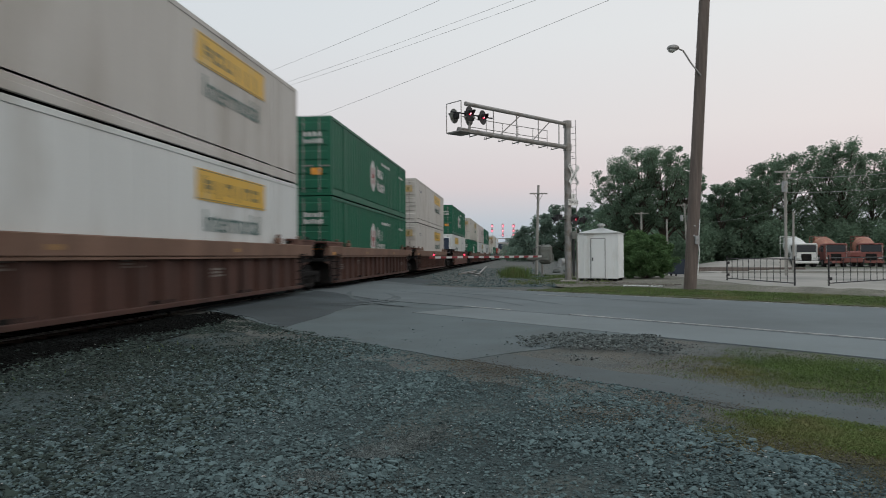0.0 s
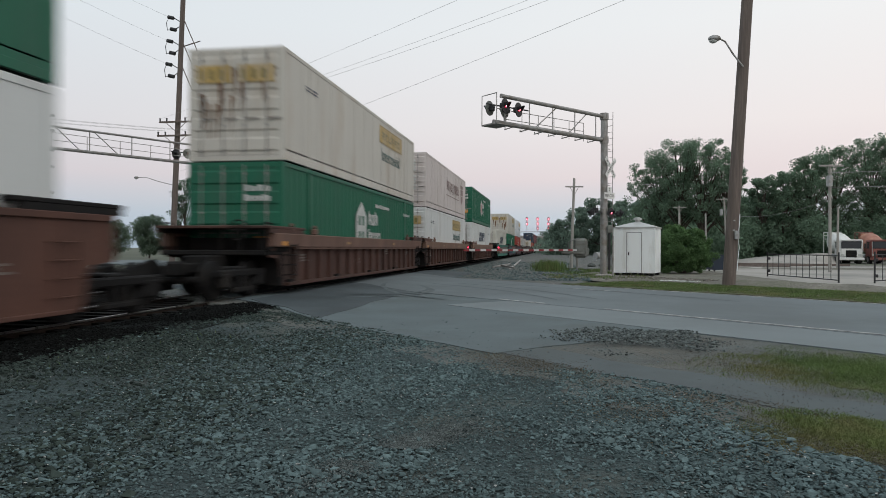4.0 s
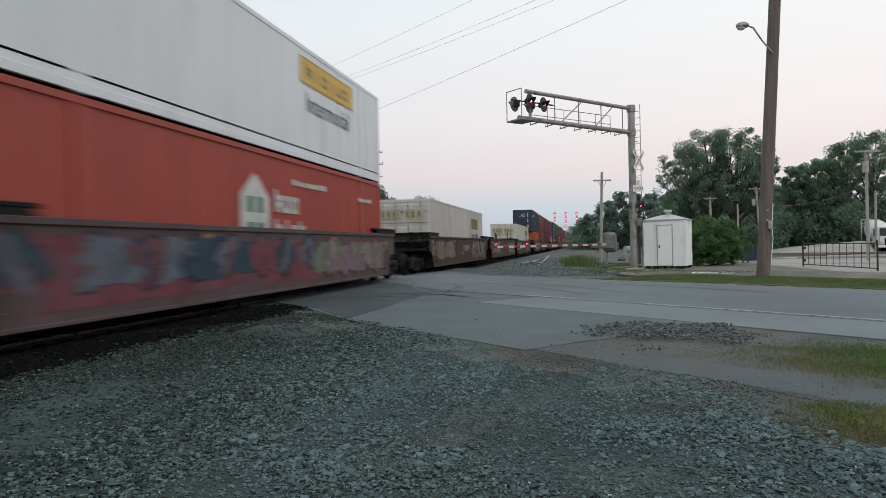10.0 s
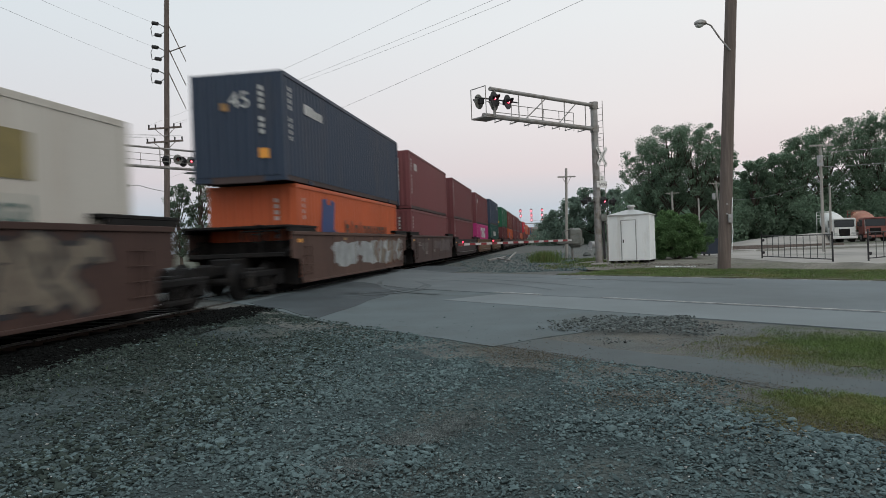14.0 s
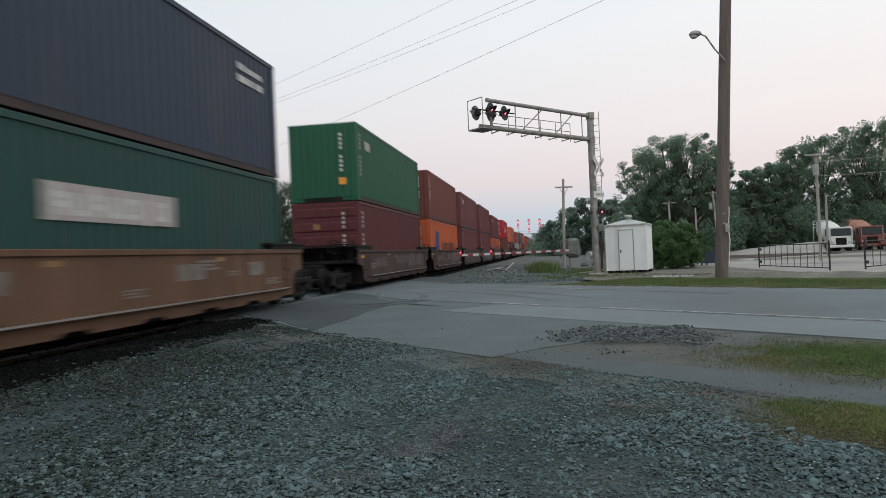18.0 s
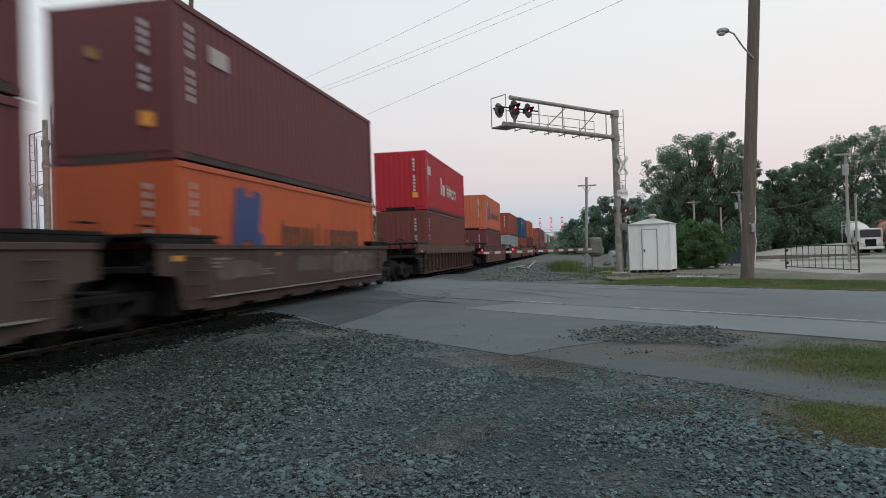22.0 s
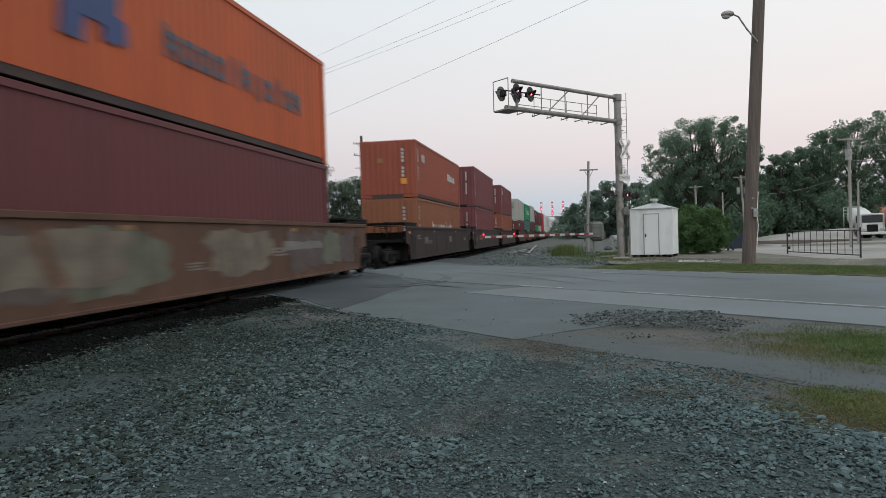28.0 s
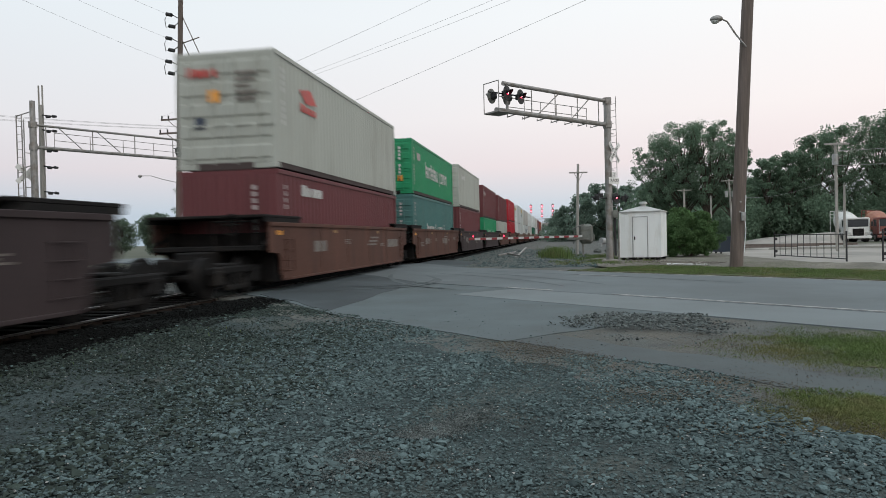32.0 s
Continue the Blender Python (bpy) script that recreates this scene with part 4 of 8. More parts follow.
# ---- railway signals and roadside things ----
def facing(p, normal, spin=0.0):
    """A frame at p whose z looks along normal and whose y is up."""
    z = Vector(normal).normalized()
    x = Vector((0, 0, 1)).cross(z).normalized()
    y = z.cross(x)
    m = Matrix((x, y, z)).transposed().to_4x4()
    return Matrix.Translation(p) @ m @ Matrix.Rotation(radians(spin), 4, "Z")


def signal_lamp(parent, p, normal, size, lit, tint="red_on", plate="black"):
    """A round black target with a hooded lens, and its bracket."""
    m = facing(p, normal)
    bm = bmesh.new()
    bmesh.ops.create_cone(bm, cap_ends=True, segments=24, radius1=size / 2, radius2=size / 2, depth=0.03)
    target = part("target", bm, M[plate], parent, "round dark target plate", at=m)
    bm = bmesh.new()
    bmesh.ops.create_uvsphere(bm, u_segments=14, v_segments=8, radius=size * (0.11 if lit else 0.16))
    for v in bm.verts:
        v.co.z = 0.03 + v.co.z * 0.35
    lens = part("lens", bm, M[tint if lit else "red_off"], target, "lit red lens" if lit else "dark red lens")
    if lit:
        bm = bmesh.new()
        bmesh.ops.create_uvsphere(bm, u_segments=10, v_segments=6, radius=size * 0.055)
        part("lamp_core", bm, M["red_core"], lens, "bright glowing core", at=pose(0, 0, 0.045))
    bm = bmesh.new()
    r, seg = size * 0.23, 14
    ring = []
    for k in range(seg + 1):
        a = math.pi * (-0.1 + 1.2 * k / seg)
        ring.append((bm.verts.new((r * math.cos(a), r * math.sin(a), 0.015)), bm.verts.new((r * 1.02 * math.cos(a), r * 1.02 * math.sin(a), 0.015 + size * 0.42 * (0.45 + 0.55 * max(0, math.sin(a)))))))
    for a, b in zip(ring, ring[1:]):
        bm.faces.new((a[0], b[0], b[1], a[1]))
    bmesh.ops.solidify(bm, geom=bm.faces[:], thickness=0.006)
    part("hood", bm, M["black"], target)
    bm = boxed((-0.11, -0.11, -0.2), (0.11, 0.11, -0.015), 0.02)
    part("housing", bm, M["black"], target)


def crossbuck(parent, p, normal):
    m = facing(p, normal)
    for spin, word in ((45, "RAILROAD"), (-45, "CROSSING")):
        off = 0.012 if spin > 0 else -0.012
        blade = part("crossbuck_blade", boxed((-0.6, -0.115, -0.006), (0.6, 0.115, 0.006), 0.003), M["sign"], parent, "white reflective crossbuck blade", at=m @ pose(0, 0, off, 0, 0, spin))
        if spin > 0:
            lettering("lettering", word, 0.17, M["sign_black"], blade, pose(0, 0, 0.008), 0.002)
        else:
            lettering("lettering", word[:4], 0.17, M["sign_black"], blade, pose(-0.36, 0, 0.008), 0.002)
            lettering("lettering", word[4:], 0.17, M["sign_black"], blade, pose(0.36, 0, 0.008), 0.002)


def cantilever(base, arm, length, top, look_way, lit, label, slim=False):
    """A signal mast with a trussed arm over the road, a cage with lamps, a ladder and signs."""
    arm = Vector(arm).normalized()
    side = Vector(look_way).normalized()
    t = thing("signal_gantry", label, "signal gantry", pose(*base))
    up = Vector((0, 0, 1))
    h0, h1 = top - 1.18, top - 0.08
    part("mast", tubed((0, 0, -0.1), (0, 0, top + 0.05), 0.17, 0.16, 18), M["galv"], t)
    part("mast_foot", boxed((-0.35, -0.35, -0.05), (0.35, 0.35, 0.12), 0.03), M["concrete"], t)
    part("mast_collar", tubed((0, 0, h0 - 0.15), (0, 0, h0 + 0.15), 0.2, 0.2, 18), M["galv"], t)
    part("mast_collar", tubed((0, 0, h1 - 0.15), (0, 0, h1 + 0.15), 0.2, 0.2, 18), M["galv"], t)
    chord_end = length - (0.1 if slim else 1.25)
    r1, r0 = (0.06, 0.085) if slim else (0.085, 0.105)
    part("top_chord", tubed(up * h1, arm * chord_end + up * (h1 + 0.09), r1, r1, 12), M["galv"], t)
    part("bottom_chord", tubed(up * h0, arm * (length - (0.1 if slim else 0.75)) + up * (h0 + 0.07), r0, r0, 12), M["galv"], t)
    part("chord_cap", tubed(arm * (chord_end - 0.02) + up * (h1 + 0.09), arm * (chord_end + 0.1) + up * (h1 + 0.09), r1 + 0.008, r1 + 0.008, 12), M["galv"], t)
    if not slim:
        part("end_post", tubed(arm * (chord_end - 0.12) + up * h0, arm * (chord_end - 0.12) + up * (h1 + 0.08), 0.06, 0.06, 10), M["galv"], t)
    s0 = 0.6
    for k in range(5):
        s = s0 + (chord_end - s0 - 0.1) * k / 4
        part("post", tubed(arm * s + up * h0, arm * s + up * h1, 0.026, 0.026, 6), M["galv"], t)
    for a, b in ((1.2, 2.5), (3.2, 4.6)):
        part("brace", tubed(arm * b + up * h0, arm * a + up * h1, 0.026, 0.026, 6), M["galv"], t)
    walk_side = -side * 0.42
    for k in range(7):
        s = 0.55 + (length - 2.4) * k / 6
        foot = arm * s + up * (h0 + 0.07 * s / length - r0 * 0.6)
        part("bracket", tubed(foot, foot - side * 0.55 - up * 0.04, 0.028, 0.022, 5), M["galv"], t)
        part("bracket_brace", tubed(foot - side * 0.52 - up * 0.04, foot - side * 0.52 + up * 0.05, 0.018, 0.018, 5), M["galv"], t)
    a0, a1 = 0.95, length - (0.3 if slim else 1.75)
    for hh in (0.36, 0.74):
        part("handrail", tubed(arm * a0 + walk_side + up * (h0 + hh), arm * a1 + walk_side + up * (h0 + hh), 0.016, 0.016, 6), M["galv"], t)
    for k in range(6):
        s = a0 + (a1 - a0) * k / 5
        part("rail_post", tubed(arm * s + walk_side + up * (h0 - 0.1), arm * s + walk_side + up * (h0 + 0.74), 0.016, 0.016, 6), M["galv"], t)
    # cage at the tip: an upright frame across the arm on a small floor
    a1 = length - (0.0 if slim else 0.3)
    a0 = a1 - 0.78
    cz0, cz1 = h0 - 0.1, h1 - 0.02
    ends = [arm * a1 + side * w for w in (-0.2, 0.7)]
    for p in ends:
        part("cage_bar", tubed(p + up * cz0, p + up * cz1, 0.02, 0.02, 6), M["galv"], t)
    for z in (cz0, cz1):
        part("cage_bar", tubed(ends[0] + up * z, ends[1] + up * z, 0.02, 0.02, 6), M["galv"], t)
    part("cage_rail", tubed(ends[1] + up * (cz0 + 0.55), arm * (a1 - 1.3) + side * 0.1 + up * (cz0 + 0.75), 0.016, 0.016, 6), M["galv"], t)
    part("cage_floor", box(bmesh.new(), (0, 0, 0), (0.8, 0.9, 0.035), 0, Matrix.Translation(arm * a0 + up * (cz0 - 0.04) - side * 0.2) @ Matrix((arm, side, up)).transposed().to_4x4()), M["galv"], t)
    part("lamp_bar", tubed(arm * (length - 2.4) + side * 0.3 + up * (h0 + 0.68), arm * (length - 0.1) + side * 0.3 + up * (h0 + 0.68), 0.03, 0.03, 8), M["black"], t)
    for s, on, front, rise in lit:
        signal_lamp(t, arm * s + up * (h0 + 0.55 + rise) + side * (0.42 if front > 0 else -0.05), side * front + arm * (-0.35 if front > 0 else 0.3), 0.6, on, plate="black" if front > 0 else "gate_grey")
    # ladder
    lad = -arm * 0.42
    bm = bmesh.new()
    for w in (-0.16, 0.16):
        tube(bm, lad + side * w + up * 1.9, lad + side * w + up * (top + 0.15), 0.016, 0.016, 5)
    z = 2.0
    while z < top + 0.1:
        tube(bm, lad - side * 0.16 + up * z, lad + side * 0.16 + up * z, 0.011, 0.011, 5)
        z += 0.3
    part("ladder", bm, M["galv"], t)
    for z in (2.6, 4.3, 6.0):
        part("ladder_bracket", tubed(up * z, lad + up * z, 0.02, 0.02, 5), M["galv"], t)
    return t


def build_signals():
    # near gantry on the far side of the road
    t = cantilever((2.25, 32.7, 0), -DN, 7.6, 7.57, DR, ((7.02, False, -1, 0.06), (6.6, True, 1, 0.14), (5.86, True, 1, 0.07), (6.2, False, -1, 0.06)), "galvanised crossing signal gantry with red lamps over the road")
    crossbuck(t, DR * 0.22 + DN * 0.2 + Vector((0, 0, 5.1)), Vector((0.83, -0.56, 0)))
    m = facing(DR * 0.24 + DN * 0.1 + Vector((0, 0, 3.78)), DR)
    plate = part("track_plate", boxed((-0.36, -0.15, -0.005), (0.36, 0.15, 0.005), 0.003), M["sign"], t, "white sign plate with black lettering", at=m)
    lettering("lettering", "TRACKS", 0.19, M["sign_black"], plate, pose(0, 0, 0.006), 0.002)
    m = facing(DR * 0.24 + DN * 0.1 + Vector((0, 0, 4.06)), DR)
    plate = part("figure_plate", boxed((-0.15, -0.13, -0.005), (0.15, 0.13, 0.005), 0.003), M["sign"], t, "white sign plate with a black figure", at=m)
    lettering("lettering", "2", 0.22, M["sign_black"], plate, pose(0, 0, 0.006), 0.002)
    part("lamp_bar", tubed(-DN * 0.9 + Vector((0, 0, 2.98)), DN * 0.9 + Vector((0, 0, 2.98)), 0.03, 0.03, 8), M["black"], t)
    signal_lamp(t, DN * 0.2 + DR * 0.25 + Vector((0, 0, 2.98)), DR, 0.46, True)
    signal_lamp(t, DN * 0.95 + DR * 0.2 + Vector((0, 0, 2.98)), (0.97, 0.2, 0), 0.4, False)
    signal_lamp(t, -DN * 0.85 - DR * 0.1 + Vector((0, 0, 2.98)), (-0.97, 0.12, 0), 0.4, False)
    signal_lamp(t, -DN * 0.4 - DR * 0.25 + Vector((0, 0, 3.1)), (-0.97, 0.12, 0), 0.4, False)
    part("junction_box", boxed((0.14, -0.26, 2.05), (0.36, -0.1, 2.4), 0.02), M["gate_grey"], t, "grey junction box")
    part("cable_duct", boxed((0.2, -0.1, 0.3), (0.3, 0.02, 2.05), 0.01), M["black"], t)
    part("side_post", tubed((0.42, 0.1, 0), (0.42, 0.1, 1.9), 0.04, 0.04, 8), M["galv"], t)
    # gantry beyond the tracks
    t = cantilever((-25.66, 30.0, 0), (0.44, 0.9, 0), 10.2, 7.5, DR * -1, ((8.2, False, 1, 0), (9.3, False, 1, 0), (9.7, True, -1, 0), (8.8, False, -1, 0.05)), "galvanised signal gantry beyond the tracks", True)
    crossbuck(t, -DR * 0.3 - DN * 0.3 + Vector((0, 0, 5.0)), -DR)
    part("neighbour_post", tubed((-0.4, 1.0, 0), (-0.35, 1.0, 8.6), 0.15, 0.12, 10), M["wood_grey"], t, "weathered wooden post beside the mast")
    for x in (-0.46, -0.25):
        part("prong", tubed((x, 1.0, 8.3), (x, 1.0, 9.6), 0.04, 0.04, 6), M["wood_grey"], t)
    for z in (8.1, 7.35, 6.35, 5.5, 4.2, 3.7):
        part("side_arm", tubed((-0.35, 0.95, z), (0.4, 1.0, z - 0.12), 0.035, 0.03, 6), M["black"], t)
        for x in (0.05, 0.4):
            part("insulator", tubed((x - 0.1, 1.0, z - 0.1), (x + 0.1, 1.0, z - 0.13), 0.075, 0.06, 8), M["black"], t)
    part("top_mast", tubed((0, 0, 7.4), (0, 0, 8.6), 0.13, 0.13, 12), M["galv"], t)
    part("lamp_post", tubed((1.1, 1.0, 0), (0.95, 1.0, 3.3), 0.07, 0.06, 8), M["galv"], t)
    part("flat_arm", boxed((0.5, 1.0, 3.25), (3.0, 1.15, 3.37), 0.02), M["galv"], t)
    for x in (-0.75, -0.45):
        part("ladder_stile", tubed((x, -0.2, 0), (x, -0.2, 7.9), 0.03, 0.03, 6), M["galv"], t)
    for k in range(20):
        part("ladder_rung", tubed((-0.75, -0.2, 0.5 + 0.38 * k), (-0.45, -0.2, 0.5 + 0.38 * k), 0.016, 0.016, 5), M["galv"], t)
    for z in (2.0, 5.2, 7.85):
        part("ladder_tie", tubed((-0.75, -0.2, z), (0.0, 0.0, z + 0.25), 0.03, 0.03, 5), M["galv"], t)
    # crossing gate with its arm down
    t = thing("crossing_gate", "lowered railway crossing gate with a red and white arm", "crossing gate", pose(1.35, 43.0, 0))
    part("gate_post", tubed((0, 0, -0.1), (0, 0, 1.6), 0.07, 0.07, 10), M["galv"], t)
    part("gate_box", boxed((-0.2, -0.3, 0.75), (0.62, 0.3, 1.95), 0.14), M["gate_grey"], t, "grey gate mechanism box with rounded edges")
    part("box_lid", boxed((-0.1, -0.34, 0.95), (0.5, -0.3, 1.75), 0.03), M["gate_grey"], t)
    part("side_frame", pipe([(-0.55, -0.2, 0.75), (-0.55, -0.2, 1.7), (-0.2, -0.2, 1.85)], 0.035), M["gate_grey"], t)
    part("cross_shelf", boxed((-0.95, -0.4, 0.98), (0.3, -0.32, 1.1), 0.02), M["gate_grey"], t)
    part("counterweight", boxed((0.3, 0.1, 0.9), (0.72, 0.3, 1.35), 0.04), M["gate_grey"], t)
    part("yoke", pipe([(-0.35, 0, 1.1), (-0.42, -0.1, 1.8), (0.1, -0.3, 1.95)], 0.035), M["galv"], t)
    arm_end = Vector((-6.35, -5.3, 0))
    n = 22
    for k in range(n):
        a, b = arm_end * (k / n), arm_end * ((k + 1) / n)
        m = Matrix.Translation(a + Vector((0, -0.3, 1.22 - 0.01 * k / n)))
        d = (b - a).normalized()
        mm = m @ Matrix((d, Vector((-d.y, d.x, 0)), Vector((0, 0, 1)))).transposed().to_4x4()
        part("arm_section", box(bmesh.new(), (0, -0.012, -0.06), ((b - a).length, 0.012, 0.06), 0, mm), M["red_tape" if k % 2 else "white_tape"], t)
        part("arm_rib", box(bmesh.new(), (0, -0.02, 0.06), ((b - a).length, 0.02, 0.075), 0, mm), M["galv"], t)
    for k in (15.7, 21.2):
        p = arm_end * (k / n) + Vector((0.0, -0.34, 1.36))
        bm = bmesh.new()
        bmesh.ops.create_uvsphere(bm, u_segments=12, v_segments=8, radius=0.05, matrix=Matrix.Translation(p))
        part("gate_lamp", bm, M["red_on"], t, "lit red gate lamp")
        part("gate_lamp_case", boxed(p + Vector((-0.06, 0.02, -0.1)), p + Vector((0.06, 0.1, 0.1)), 0.01), M["black"], t)
    # far signal bridge over the tracks
    y = 250
    t = thing("signal_bridge", "far steel signal bridge over the tracks with red lights", "signal bridge", pose(-6.3, y, 0))
    for x in (-9.5, 6.0):
        part("bridge_post", boxed((x - 0.2, -0.3, 0), (x + 0.2, 0.3, 8.2), 0.02), M["galv"], t)
    part("bridge_beam", boxed((-9.5, -0.5, 7.3), (6.0, 0.5, 7.55), 0.02), M["galv"], t)
    part("bridge_rail", boxed((-9.5, -0.5, 8.4), (6.0, -0.45, 8.46)), M["galv"], t)
    for x, lights in ((-3.9, (0, 0)), (0.0, (1, 1, 1)), (3.9, (1, 1, 1))):
        part("signal_mast", tubed((x, 0, 7.5), (x, 0, 12.6), 0.07, 0.07, 8), M["galv"], t)
        for k, on in enumerate(lights):
            z = 12.1 - 1.7 * k
            m = facing((x, -0.3, z), (0, -1, 0))
            bm = bmesh.new()
            bmesh.ops.create_cone(bm, cap_ends=True, segments=20, radius1=0.62, radius2=0.62, depth=0.05)
            for v in bm.verts:
                v.co.x *= 0.72
                v.co.y *= 1.15
            head = part("signal_head", bm, M["black"], t, "black oval signal head", at=m)
            bm = bmesh.new()
            bmesh.ops.create_cone(bm, cap_ends=True, segments=16, radius1=0.3, radius2=0.3, depth=0.06, matrix=Matrix.Translation((0, -0.1, 0.05)))
            lens = part("lens", bm, M["red_on"], head)
            bm = bmesh.new()
            bmesh.ops.create_cone(bm, cap_ends=True, segments=12, radius1=0.2, radius2=0.2, depth=0.06, matrix=Matrix.Translation((0, -0.1, 0.09)))
            part("lamp_core", bm, M["red_core"], lens)
    # braced leg tower beside the track
    for x in (0.1, 5.1):
        part("tower_post", boxed((x - 0.16, -1.2, 0), (x + 0.16, -0.9, 5.6), 0.02), M["grey_metal"], t)
    for z in (5.4, 4.1):
        part("tower_beam", boxed((0.1, -1.2, z), (5.1, -0.95, z + 0.22), 0.02), M["grey_metal"], t)
    part("tower_rail", tubed((0.1, -1.0, 6.5), (5.1, -1.0, 6.5), 0.06, 0.06, 6), M["grey_metal"], t)
    for x in (0.1, 1.8, 3.4, 5.1):
        part("rail_post", tubed((x, -1.0, 5.5), (x, -1.0, 6.5), 0.05, 0.05, 6), M["grey_metal"], t)
    # overpass in the far distance
    t = thing("overpass", "far grey concrete overpass above the tracks", "bridge", pose(-6, 420, 0))
    part("deck", boxed((-26, -5, 6.3), (30, 5, 8.2), 0.1), M["concrete"], t)
    part("parapet", boxed((-26, -5.2, 8.2), (30, -4.9, 9.2), 0.05), M["concrete"], t)
    for x in (-14, 2, 10):
        part("pier", boxed((x - 0.8, -3, -1), (x + 0.8, 3, 6.3), 0.1), M["concrete"], t)


def utility_pole(base, top, r, mat, label, arms=(), name="utility_pole"):
    t = thing(name, label, "utility pole", pose(*base))
    d = Vector(top) - Vector(base)
    part("pole", tubed(d * -0.01, d, r, r * 0.78, 14), M[mat], t)
    for f, w, ang in arms:
        p = d * f
        ax = Vector((math.cos(radians(ang)), math.sin(radians(ang)), 0)) * w / 2
        nrm = Vector((-ax.y, ax.x, 0)).normalized()
        m = Matrix.Translation(p) @ Matrix((ax.normalized(), nrm, Vector((0, 0, 1)))).transposed().to_4x4()
        part("crossarm", box(bmesh.new(), (-w / 2, -r - 0.09, -0.045), (w / 2, -r, 0.045), 0.005, m), M["wood_grey"], t)
        for k in (-0.92, -0.6, 0.6, 0.92) if w > 1.7 else ():
            q = p + ax * k - nrm * (r + 0.045)
            part("insulator", tubed(q + Vector((0, 0, 0.06)), q + Vector((0, 0, 0.24)), 0.035, 0.05, 8), M["black"], t)
        for s in (-1, 1):
            part("arm_brace", tubed(p + ax * 0.5 * s - nrm * (r + 0.05), p - nrm * (r + 0.02) - Vector((0, 0, 0.55)), 0.018, 0.018, 5), M["wood_grey"], t)
    return t


def wire(name, a, b, sag, r, label, parent=None):
    a, b = Vector(a), Vector(b)
    pts = [a.lerp(b, k / 24) - Vector((0, 0, sag * 4 * (k / 24) * (1 - k / 24))) for k in range(25)]
    ob = part(name, pipe(pts, r, 5), M["wire"], parent)
    return ob if parent else tagged(ob, label, "wire")


def street_lamp_head(t, p, q, drop=0.0):
    """A curved bracket from q on the pole to the lamp head at p."""
    p, q = Vector(p), Vector(q)
    mid = q.lerp(p, 0.72) + Vector((0, 0, 0.18))
    part("lamp_bracket", pipe([q, q.lerp(p, 0.4) + Vector((0, 0, 0.05)), mid, p + Vector((0, 0, 0.02))], 0.03, 8), M["galv"], t)
    d = (p - q)
    d.z = 0
    d.normalize()
    bm = bmesh.new()
    bmesh.ops.create_uvsphere(bm, u_segments=16, v_segments=10, radius=1.0)
    for v in bm.verts:
        v.co = Vector((v.co.x * 0.22, v.co.y * 0.15, v.co.z * (0.13 if v.co.z > 0 else 0.1)))
    m = Matrix.Translation(p + d * 0.12) @ Matrix((d, Vector((-d.y, d.x, 0)), Vector((0, 0, 1)))).transposed().to_4x4()
    part("lamp_head", bm, M["galv"], t, "grey cobra lamp head", at=m)
    bm = bmesh.new()
    bmesh.ops.create_uvsphere(bm, u_segments=14, v_segments=8, radius=1.0)
    for v in bm.verts:
        v.co = Vector((0.04 + v.co.x * 0.15, v.co.y * 0.12, -0.06 + v.co.z * 0.1))
    part("lamp_bowl", bm, M["lens"], t, at=m)


